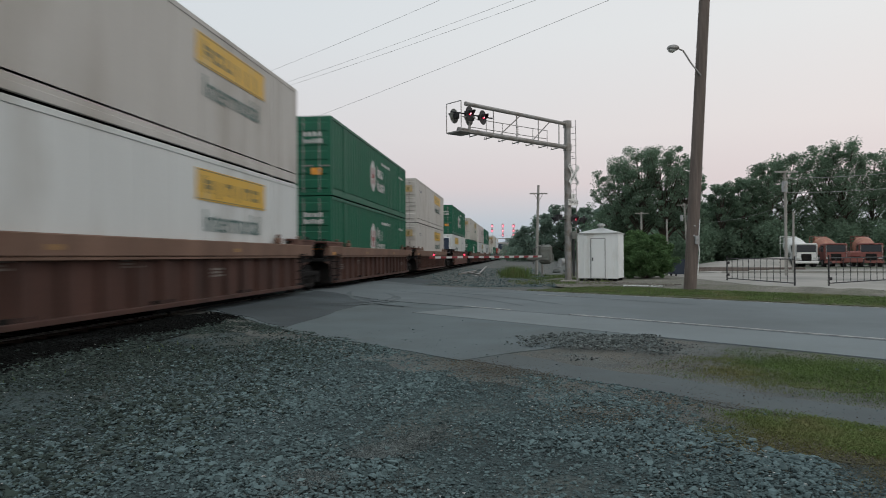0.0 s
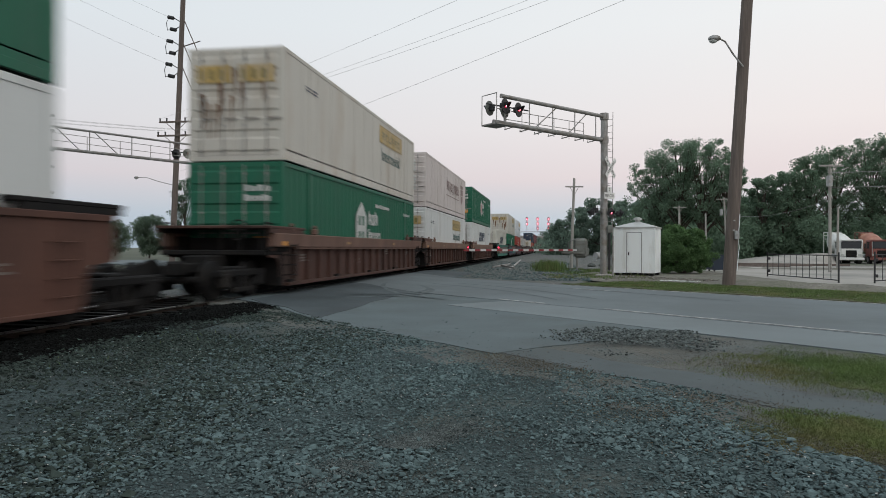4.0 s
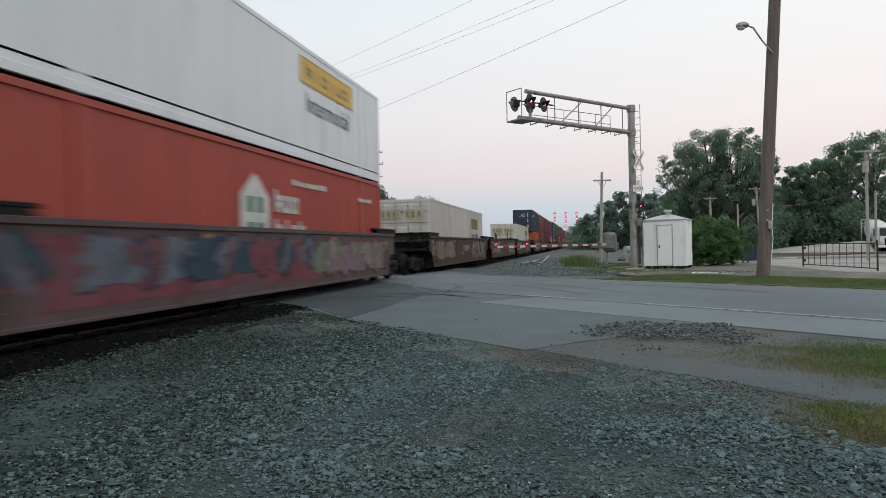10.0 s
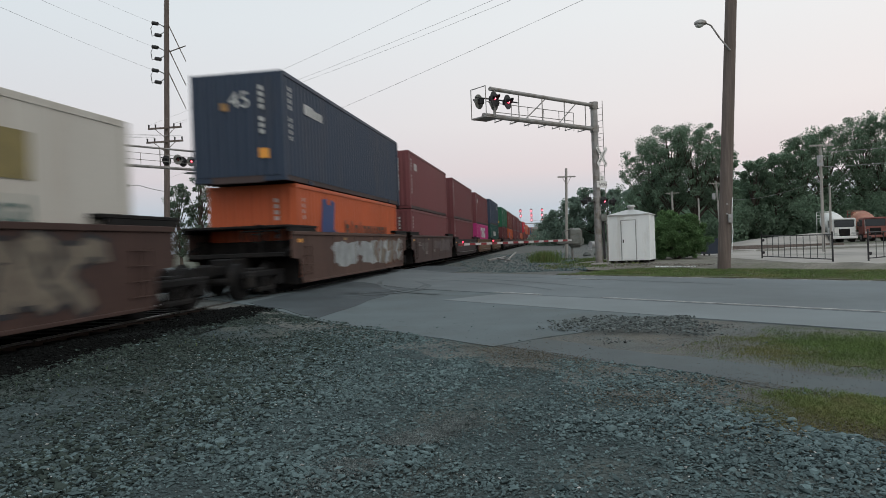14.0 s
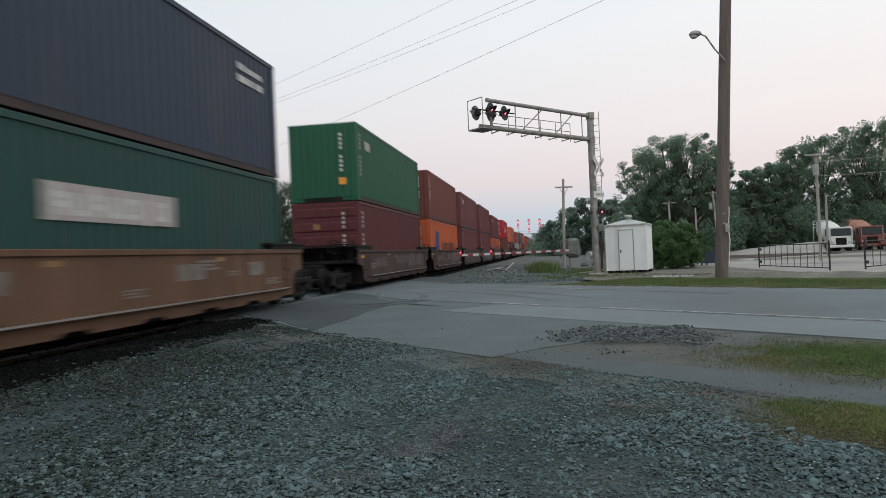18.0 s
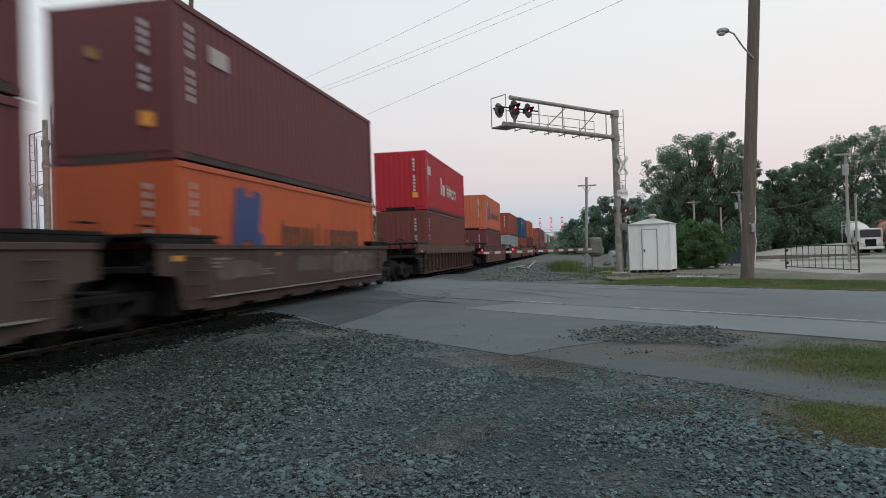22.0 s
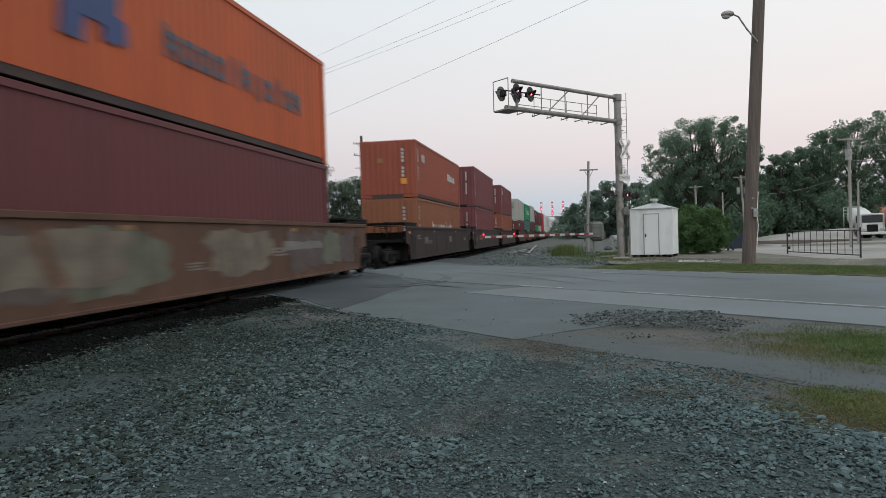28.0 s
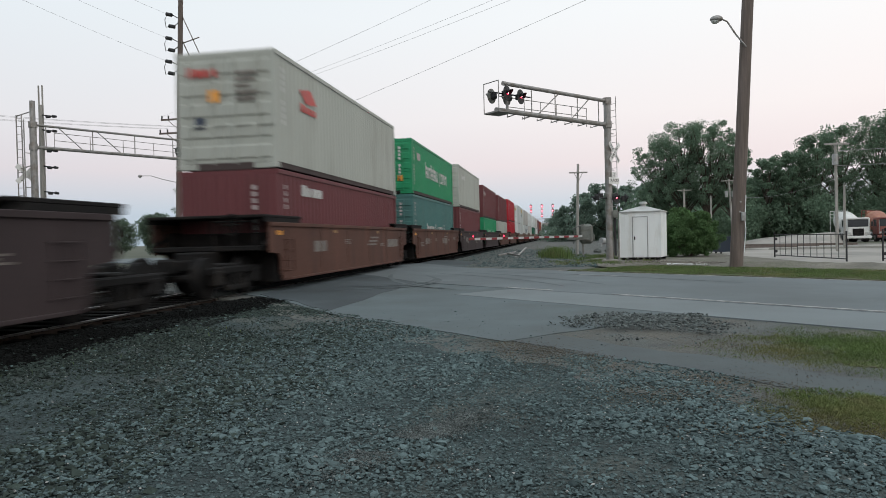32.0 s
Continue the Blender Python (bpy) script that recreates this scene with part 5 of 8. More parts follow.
def build_poles():
    # big leaning pole at the roadside
    b = (6.1, 25.6, 0)
    k = 15.2
    lean = (0.0224 * 25.6) / (0.3676 * 25.6)
    t = utility_pole(b, (b[0] + lean * k, b[1] + 0.2, k), 0.225, "wood", "big leaning weathered wooden utility pole with a street lamp", ((0.94, 2.6, 150),))
    street_lamp_head(t, (-0.42, -0.12, 8.78), (0.44, -0.1, 7.75))
    part("meter_box", boxed((0.14, -0.32, 1.66), (0.28, -0.18, 1.96), 0.01), M["grey_metal"], t, "small grey meter box")
    part("conduit", pipe([(0.24, -0.16, 0.55), (0.27, -0.18, 1.0), (0.3, -0.2, 1.35), (0.27, -0.2, 1.7), (0.33, -0.16, 2.55)], 0.014), M["white_metal"], t, "thin pale conduit that runs up the pole")
    for z, h in ((1.95, 0.05), (2.3, 0.04)):
        part("pole_tag", boxed((-0.04 + lean * z, -0.245, z), (0.02 + lean * z, -0.232, z + h)), M["grey_metal"], t)
    top = Vector(b) + Vector((lean * 14.3, 0.2, 14.3))
    # tall pole beyond the tracks with three pairs of insulators
    B = Vector((-0.6005 * 58, 58.0, 0))
    T = Vector((-0.5815 * 58, 58.0, 1.3 + 0.43 * 58))
    t2 = utility_pole(B, T, 0.27, "wood", "tall wooden power pole with insulators and crossarms", name="power_pole", arms=())
    d = T - B
    for f, w in ((12.8, 3.3), (11.55, 3.6)):
        p = d * (f / d.z)
        part("crossarm", boxed((p.x - w / 2, p.y - 0.4, f - 0.08), (p.x + w / 2, p.y - 0.28, f + 0.08), 0.01), M["wood"], t2)
        for s in (-0.95, -0.55, 0.55, 0.95):
            part("insulator", tubed((p.x + s * w / 2, p.y - 0.34, f + 0.08), (p.x + s * w / 2, p.y - 0.34, f + 0.36), 0.06, 0.08, 8), M["black"], t2)
        for s in (-1, 1):
            part("arm_brace", tubed((p.x + s * w * 0.3, p.y - 0.36, f - 0.05), (p.x, p.y - 0.3, f - 0.9), 0.03, 0.03, 5), M["wood"], t2)
    for k, dz in enumerate((0.360, 0.3227, 0.2862)):
        z = 1.3 + dz * 58
        p = d * (z / d.z)
        for off, dx in ((0.25, -0.95), (-0.85, -0.7)):
            q = p + Vector((dx, -0.2, off))
            part("insulator", tubed(q + Vector((-0.32, 0, 0.05)), q + Vector((0.2, 0, -0.08)), 0.17, 0.17, 10), M["black"], t2)
            part("insulator_link", tubed(q + Vector((0.15, 0, 0)), p + Vector((-0.15, 0, off + 0.35 if off < 0 else off - 0.4)), 0.04, 0.04, 5), M["black"], t2)
        part("jumper", pipe([p + Vector((-1.2, -0.2, 0.3)), p + Vector((-1.45, -0.2, -0.2)), p + Vector((-1.35, -0.2, -0.9)), p + Vector((-0.9, -0.2, -0.85))], 0.035, 5), M["black"], t2)
        part("guy_strut", tubed(p + Vector((0.2, 0, 0.2 - 0.2)), p + Vector((1.75, 0, -3.4)), 0.05, 0.04, 6), M["wood"], t2)
    z = 1.3 + 0.318 * 58
    part("side_arm", tubed(d * (z / d.z) + Vector((0.1, 0, 0)), d * (z / d.z) + Vector((1.9, 0, 0.45)), 0.06, 0.05, 6), M["wood"], t2)
    street_lamp_head(t2, (-3.3, -0.3, 7.75), (0.1, -0.15, 7.05))
    # wires between them and onward
    for s, z in ((-1.5, 12.95), (0.95, 12.95), (1.6, 12.95)):
        p = B + d * (z / d.z) + Vector((s, -0.34, 0.2))
        wire("wire", p, top + Vector((s * 0.7, -0.1, 0.25 - 0.4 * (s + 1.5))), 0.5, 0.007, "thin overhead power wire")
    p = B + d * (8.2 / d.z)
    wire("wire", p, Vector(b) + Vector((lean * 12.0, 0, 12.0)), 0.35, 0.008, "thin dark overhead cable between the poles")
    for dz, e in ((0.360, (-0.92, 0.42)), (0.3227, (-0.92, 0.345)), (0.2862, (-0.92, 0.27))):
        p = B + d * ((1.3 + dz * 58) / d.z) + Vector((-1.1, -0.2, 0.25))
        y = 22.0
        wire("wire", p, (-1.45 * y, y, 1.3 + (dz + 0.20) * y * 1.45), 0.3, 0.008, "thin overhead power wire")
    for s in (-1.6, -1.0, 1.0, 1.6):
        p = B + d * (11.7 / d.z) + Vector((s, -0.34, 0.3))
        wire("wire", p, (-62 + s, 34, 13.2), 0.5, 0.01, "thin overhead telephone wire")
    # thin pole and small posts beyond the tracks
    y = 75
    utility_pole((-0.3055 * y, y, 0), (-0.3095 * y, y, 1.3 + 0.157 * y), 0.2, "wood", "thin distant utility pole with short crossarms", ((0.93, 1.8, 5), (0.83, 1.8, 5), (0.72, 1.6, 5)))
    y = 70
    utility_pole((-0.486 * y, y, 0), (-0.484 * y, y, 1.3 + 0.078 * y), 0.12, "galv", "slim grey light post with a short crossbar", ((0.99, 1.6, 0),))
    # pole by the gate
    utility_pole((1.02, 44.9, 0), (0.0269 * 44.9, 44.9, 1.3 + 0.1017 * 44.9), 0.1, "wood_grey", "short grey wooden pole with a crossarm beside the gate", ((0.905, 1.15, 8),))
    # depot poles
    t = utility_pole((0.3688 * 42, 42, 0), (0.3681 * 42, 42, 1.3 + 0.116 * 42), 0.09, "wood_grey", "slim grey light pole at the depot", ((0.985, 1.4, 10),))
    part("transformer", tubed((-0.16, -0.3, 4.9), (-0.16, -0.3, 5.5), 0.16, 0.16, 12), M["grey_metal"], t)
    utility_pole((0.378 * 53, 53, 0), (0.3787 * 53, 53, 1.3 + 0.0583 * 53), 0.09, "wood_grey", "slim grey post at the depot")
    utility_pole((0.1725 * 80, 80, 0), (0.172 * 80, 80, 1.3 + 0.061 * 80), 0.13, "wood_grey", "far utility pole with a crossarm", ((0.97, 1.5, 0),))
    t = utility_pole((0.2362 * 72, 72, 0), (0.2317 * 72, 72, 1.3 + 0.0724 * 72), 0.11, "wood_grey", "far utility pole with transformers", ((0.97, 1.5, 0),))
    for x in (-0.35, 0.3):
        part("transformer", tubed((x - 0.3, -0.3, 4.7), (x - 0.3, -0.3, 5.3), 0.16, 0.16, 12), M["grey_metal"], t)
    utility_pole((0.208 * 80, 80, 0), (0.2074 * 80, 80, 1.3 + 0.0502 * 80), 0.11, "wood_grey", "far slim post in front of the trees")
    for z in (0.105, 0.085):
        wire("wire", (0.368 * 42, 42, 1.3 + z * 42), (30.0, 48, 1.3 + (z + 0.01) * 52), 0.25, 0.014, "thin black service wire overhead")
    wire("wire", (0.368 * 42, 42, 1.3 + 0.068 * 42), (0.2317 * 72, 72, 1.3 + 0.05 * 72), 0.6, 0.01, "thin sagging black service wire")


def build_shed():
    t = thing("shed", "small white ribbed metal relay shed with a closed door", "shed", pose(2.86, 34.45, 0, 0, 0, -17))
    w, dp, h, z0 = 1.92, 1.9, 2.38, 0.14
    def wall(name, lo, hi, ax, n):
        bm = boxed(lo, hi)
        for k in range(n):
            f = (k + 0.5) / n
            if ax == "x":
                x = lo[0] + (hi[0] - lo[0]) * f
                y = lo[1] - 0.012 if lo[1] < 1 else hi[1]
                box(bm, (x - 0.012, y, lo[2] + 0.02), (x + 0.012, y + 0.012, hi[2] - 0.02))
            else:
                y = lo[1] + (hi[1] - lo[1]) * f
                x = lo[0] - 0.02 if lo[0] < 1 else hi[0]
                box(bm, (x, y - 0.05, lo[2] + 0.02), (x + 0.02, y + 0.05, hi[2] - 0.02))
        return part(name, bm, M["white_metal"], t)
    wall("wall", (0, 0, z0), (w, 0.05, h), "x", 0)
    wall("wall", (0, dp - 0.05, z0), (w, dp, h), "x", 6)
    wall("wall", (0, 0.05, z0), (0.05, dp - 0.05, h), "y", 5)
    wall("wall", (w - 0.05, 0.05, z0), (w, dp - 0.05, h), "y", 5)
    for x in (0.0, w):
        part("corner_trim", boxed((x - 0.03, -0.025, z0), (x + 0.03, 0.02, h), 0.004), M["white_metal"], t)
    for x in (0.28, 1.4, 1.66):
        part("rib", boxed((x - 0.01, -0.014, z0 + 0.02), (x + 0.01, 0.0, h - 0.03)), M["white_metal"], t)
    bm = bmesh.new()
    o, top = 0.05, 0.27
    ring = [bm.verts.new(p) for p in ((-o, -o, h), (w + o, -o, h), (w + o, dp + o, h), (-o, dp + o, h))]
    low = [bm.verts.new(p) for p in ((-o, -o, h - 0.05), (w + o, -o, h - 0.05), (w + o, dp + o, h - 0.05), (-o, dp + o, h - 0.05))]
    c = [bm.verts.new(p) for p in ((w / 2 - 0.12, dp / 2 - 0.12, h + top), (w / 2 + 0.12, dp / 2 - 0.12, h + top), (w / 2 + 0.12, dp / 2 + 0.12, h + top), (w / 2 - 0.12, dp / 2 + 0.12, h + top))]
    for k in range(4):
        bm.faces.new((ring[k], ring[(k + 1) % 4], c[(k + 1) % 4], c[k]))
        bm.faces.new((low[k], low[(k + 1) % 4], ring[(k + 1) % 4], ring[k]))
    bm.faces.new(c)
    bm.faces.new(low[::-1])
    part("roof", bm, M["roof_metal"], t, "low hipped pale metal roof")
    bm = tubed((w / 2, dp / 2, h + top - 0.05), (w / 2, dp / 2, h + top + 0.1), 0.13, 0.13, 14)
    part("vent_pipe", bm, M["roof_metal"], t)
    bm = tubed((w / 2, dp / 2, h + top + 0.1), (w / 2, dp / 2, h + top + 0.19), 0.21, 0.2, 16)
    tube(bm, (w / 2, dp / 2, h + top + 0.19), (w / 2, dp / 2, h + top + 0.22), 0.2, 0.1, 16)
    part("vent_cap", bm, M["roof_metal"], t, "round metal vent cap")
    door = part("door", boxed((0.64, -0.022, z0 + 0.03), (1.3, 0.0, 2.08), 0.006), M["white_metal"], t, "closed white door")
    part("handle", boxed((0.69, -0.06, 1.0), (0.74, -0.022, 1.16), 0.01), M["black"], door)
    bm = bmesh.new()
    for lo, hi in (((0.6, -0.03, z0), (0.635, -0.002, 2.12)), ((1.305, -0.03, z0), (1.34, -0.002, 2.12)), ((0.635, -0.03, 2.085), (1.305, -0.002, 2.12))):
        box(bm, lo, hi)
    part("door_frame", bm, M["grey_metal"], t)
    for x in (0.15, 0.65, 1.25, 1.77):
        for y in (0.12, dp - 0.12):
            part("block", boxed((x - 0.1, y - 0.1, -0.05), (x + 0.1, y + 0.1, z0), 0.01), M["dark_steel"], t)


def build_fence():
    def panel(a, b, h, n, label):
        a, b = Vector((*a, 0)), Vector((*b, 0))
        d = (b - a).normalized()
        t = thing("metal_fence", label, "fence", Matrix.Translation(a), group="depot fences")
        L = (b - a).length
        for s in (0, L):
            part("post", tubed(d * s + Vector((0, 0, -0.1)), d * s + Vector((0, 0, h + 0.12)), 0.035, 0.035, 8), M["black"], t)
        for z in (0.12, h):
            part("rail", tubed(d * 0.0 + Vector((0, 0, z)), d * L + Vector((0, 0, z)), 0.022, 0.022, 6), M["black"], t)
        for k in range(1, n):
            p = d * (L * k / n)
            part("bar", tubed(p + Vector((0, 0, 0.12)), p + Vector((0, 0, h)), 0.014, 0.014, 5), M["black"], t)
        for z in (0.3, h - 0.2):
            part("hinge", boxed(d * 0.12 + Vector((-0.07, -0.04, z - 0.06)), d * 0.12 + Vector((0.07, 0.04, z + 0.06)), 0.02), M["black"], t)
        return t
    panel((10.0, 34.6), (10.86, 28.6), 1.08, 11, "open black metal bar gate at the depot entrance")
    panel((12.1, 28.5), (16.3, 32.4), 1.12, 9, "black metal bar fence of the depot")
    panel((16.6, 32.7), (26.0, 41.0), 1.15, 18, "long black metal bar fence of the depot")


def mixer(x, y, yaw, cab, drum, label, z=-0.3):
    t = thing("mixer_truck", label, "truck", pose(x, y, z, 0, 0, yaw), group="parked mixer trucks")
    part("chassis", boxed((-0.5, -0.3, 0.75), (0.5, 7.6, 1.1), 0.03), M["dark_steel"], t)
    bm = boxed((-1.2, -0.1, 0.75), (1.2, 1.9, 2.75), 0.12)
    c = part("cab", bm, cab, t)
    part("windscreen", boxed((-1.0, -0.13, 1.75), (1.0, -0.095, 2.55), 0.02), M["glass"], c)
    for s in (-1, 1):
        part("side_window", boxed((s * 1.205 - 0.015, 0.3, 1.75), (s * 1.205 + 0.015, 1.3, 2.5), 0.01), M["glass"], c)
        part("headlight", boxed((s * 0.85 - 0.16, -0.16, 0.95), (s * 0.85 + 0.16, -0.1, 1.15), 0.02), M["lens"], c)
        part("mirror", boxed((s * 1.4 - 0.08, -0.05, 1.8), (s * 1.4 + 0.08, 0.05, 2.3), 0.02), M["black"], c)
    part("grille", boxed((-0.55, -0.14, 1.0), (0.55, -0.1, 1.55), 0.02), M["dark_steel"], c)
    part("bumper", boxed((-1.25, -0.35, 0.45), (1.25, -0.05, 0.75), 0.05), cab, t)
    bm = bmesh.new()
    a, b = Vector((0, 2.3, 2.0)), Vector((0, 6.9, 2.75))
    prof = ((0, 0.55), (0.22, 1.1), (0.55, 1.2), (0.8, 0.95), (1.0, 0.55))
    for (f0, r0), (f1, r1) in zip(prof, prof[1:]):
        tube(bm, a.lerp(b, f0), a.lerp(b, f1), r0, r1, 20)
    part("drum", bm, drum, t, "tapered mixing drum")
    part("hopper", boxed((-0.5, 6.7, 2.7), (0.5, 7.6, 3.6), 0.05), drum, t)
    part("chute", tubed((0, 7.4, 2.4), (0.6, 8.3, 1.4), 0.25, 0.2, 8), M["grey_metal"], t)
    part("ladder", pipe([(1.1, 7.0, 1.0), (1.1, 7.0, 3.5), (0.6, 7.0, 3.6)], 0.04), M["grey_metal"], t)
    for yy in (0.9, 4.9, 6.2):
        for s in (-1, 1):
            wh = part("wheel", tubed((s * 0.85, yy, 0.5), (s * 1.2, yy, 0.5), 0.5, 0.5, 18), M["tyre"], t)
            part("rim", tubed((s * 1.19, yy, 0.5), (s * 1.215, yy, 0.5), 0.27, 0.27, 12), M["grey_metal"], wh)
    part("roof_visor", boxed((-1.05, -0.2, 2.6), (1.05, 0.1, 2.72), 0.03), cab, c)
    for x in (-1.05, 1.05):
        part("grab_bar", pipe([(x, -0.2, 0.9), (x, -0.24, 1.7), (x, -0.15, 2.5)], 0.03), M["grey_metal"], c)
    for s in (-1, 1):
        part("platform_post", tubed((s * 0.95, 7.2, 1.0), (s * 0.95, 7.2, 3.7), 0.04, 0.04, 6), cab, t)
        part("drum_stand", boxed((s * 0.55 - 0.08, 6.3, 1.1), (s * 0.55 + 0.08, 6.7, 2.4), 0.02), M["dark_steel"], t)
        part("fuel_tank", tubed((s * 0.95, 2.2, 0.85), (s * 0.95, 3.6, 0.85), 0.28, 0.28, 12), M["grey_metal"], t)
    for z in (2.9, 3.3, 3.7):
        part("platform_rail", tubed((-0.95, 7.2, z), (0.95, 7.2, z), 0.035, 0.035, 6), cab, t)
    part("fender", boxed((-1.22, 4.2, 1.05), (1.22, 6.9, 1.15), 0.03), cab, t)


def build_depot():
    white = material("white_truck_paint", (0.66, 0.67, 0.65), 0.4, vary=0.08, scale=1, second=(0.4, 0.38, 0.34), amount=0.25)
    orange = material("faded_orange_truck_paint", (0.36, 0.16, 0.11), 0.5, vary=0.15, scale=1, second=(0.5, 0.3, 0.2), amount=0.35)
    red = material("faded_red_truck_paint", (0.22, 0.075, 0.062), 0.6, vary=0.2, scale=1, second=(0.33, 0.22, 0.19), amount=0.35)
    y = 80
    mixer(0.395 * 82, 82, -6, white, white, "white concrete mixer truck parked in the depot")
    mixer(0.434 * 83, 83, -8, red, orange, "red mixer truck with a faded orange drum")
    mixer(0.48 * 83, 83, -16, red, orange, "rusty red mixer truck seen from its front")
    mixer(0.526 * 84, 84, -20, red, red, "dull red mixer truck parked in the row")
    # low red truck between them
    t = thing("pickup_truck", "low dull red work truck between the mixers", "truck", pose(0.457 * 84, 84, -0.28, 0, 0, -25))
    part("body", boxed((-0.95, -2.4, 0.5), (0.95, 2.4, 1.15), 0.1), red, t)
    part("cab", boxed((-0.85, -1.0, 1.1), (0.85, 0.8, 1.85), 0.18), red, t)
    part("window", boxed((-0.87, -0.8, 1.25), (0.87, 0.6, 1.7), 0.05), M["glass"], t)
    for yy in (-1.5, 1.5):
        for s in (-1, 1):
            part("wheel", tubed((s * 0.75, yy, 0.38), (s * 0.98, yy, 0.38), 0.38, 0.38, 16), M["tyre"], t)
    # dark blue bin half hidden behind the pole
    blue = material("dark_blue_bin_paint", (0.015, 0.028, 0.05), 0.45, vary=0.15, scale=2)
    t = thing("waste_bin", "dark blue waste bin with a sloping lid beside the bush", "bin", pose(9.55, 42.0, 0, 0, 0, 8))
    bm = bmesh.new()
    slab(bm, [(-0.5, 0.12), (0.5, 0.12), (0.58, 0.85), (-0.58, 0.95)], -0.65, 0.65)
    part("body", bm, blue, t)
    bm = bmesh.new()
    slab(bm, [(-0.62, 0.955), (0.62, 0.855), (0.62, 0.9), (-0.62, 1.0)], -0.69, 0.69)
    part("lid", bm, blue, t, "flat dark lid")
    for x in (-0.5, 0.5):
        for yy in (-0.4, 0.4):
            part("wheel", tubed((x - 0.03, yy, 0.07), (x + 0.03, yy, 0.07), 0.07, 0.07, 10), M["tyre"], t)
    # board on the verge, old rails and timbers by the far track
    tagged(part("board", boxed((-0.75, -0.09, 0.0), (0.75, 0.09, 0.04), 0.005), M["white_metal"], at=pose(4.85, 28.0, 0.03, 0, 1, -12)), "pale weathered board lying on the dirt verge", "board")
    for x, y, yaw, L in ((-2.8, 48.5, -0.5, 13.0), (-2.95, 43.5, 22, 2.6), (-3.6, 46.5, -15, 3.5)):
        tagged(part("scrap_rail", boxed((-0.05, -L / 2, 0), (0.05, L / 2, 0.1), 0.01), M["galv"], at=pose(x, y, 0.1, 2, 0, yaw)), "loose length of scrap rail lying in the gravel", "scrap rail")
    for x, y, s in ((-1.5, 49, 0.45), (-3.0, 46.8, 0.5), (-0.4, 45, 0.5), (2.6, 50, 0.6), (3.4, 52, 0.5)):
        bm = bmesh.new()
        bmesh.ops.create_icosphere(bm, subdivisions=2, radius=s * 0.5)
        for v in bm.verts:
            v.co *= 1 + 0.25 * noise.noise(v.co * 4 + Vector((x, y, 0)))
            v.co.z *= 0.6
        tagged(part("boulder", bm, M["fines"], at=pose(x, y, s * 0.2)), "pale lump of broken concrete in the gravel", "boulder")
    for x, y, yaw, L in ((14.5, 57, 75, 7.0), (18.5, 61, 82, 5.0), (16.0, 66, 78, 8.0), (22.0, 64, 70, 6.0)):
        tagged(part("timber", boxed((-0.14, -L / 2, 0), (0.14, L / 2, 0.24), 0.02), M["wood"], at=pose(x, y, -0.16, 0, 0, yaw)), "long weathered timber lying in the depot yard", "timber", group="timbers in the yard")
    # pale lump of equipment far behind the mast, its tank shape made up
    t = thing("pale_equipment", "small pale lump of equipment on legs far behind the gate", "tank", pose(0.062 * 75, 75, -0.3, 0, 0, 40))
    bm = tubed((-0.5, 0, 0.9), (0.5, 0, 0.9), 0.35, 0.3, 16)
    part("vessel", bm, M["grey_metal"], t)
    for x in (-0.6, 0.6):
        part("leg", boxed((x - 0.08, -0.25, 0), (x + 0.08, 0.25, 0.65), 0.02), M["grey_metal"], t)


# ---- the train ----
def paint(name, colour, rough=0.55, dirt=(0.09, 0.07, 0.055), amount=0.28, vary=0.12):
    return material(name, colour, rough, vary=vary, scale=1.1, fine=25, second=dirt, amount=amount, streak=0.22, shine=0.3)


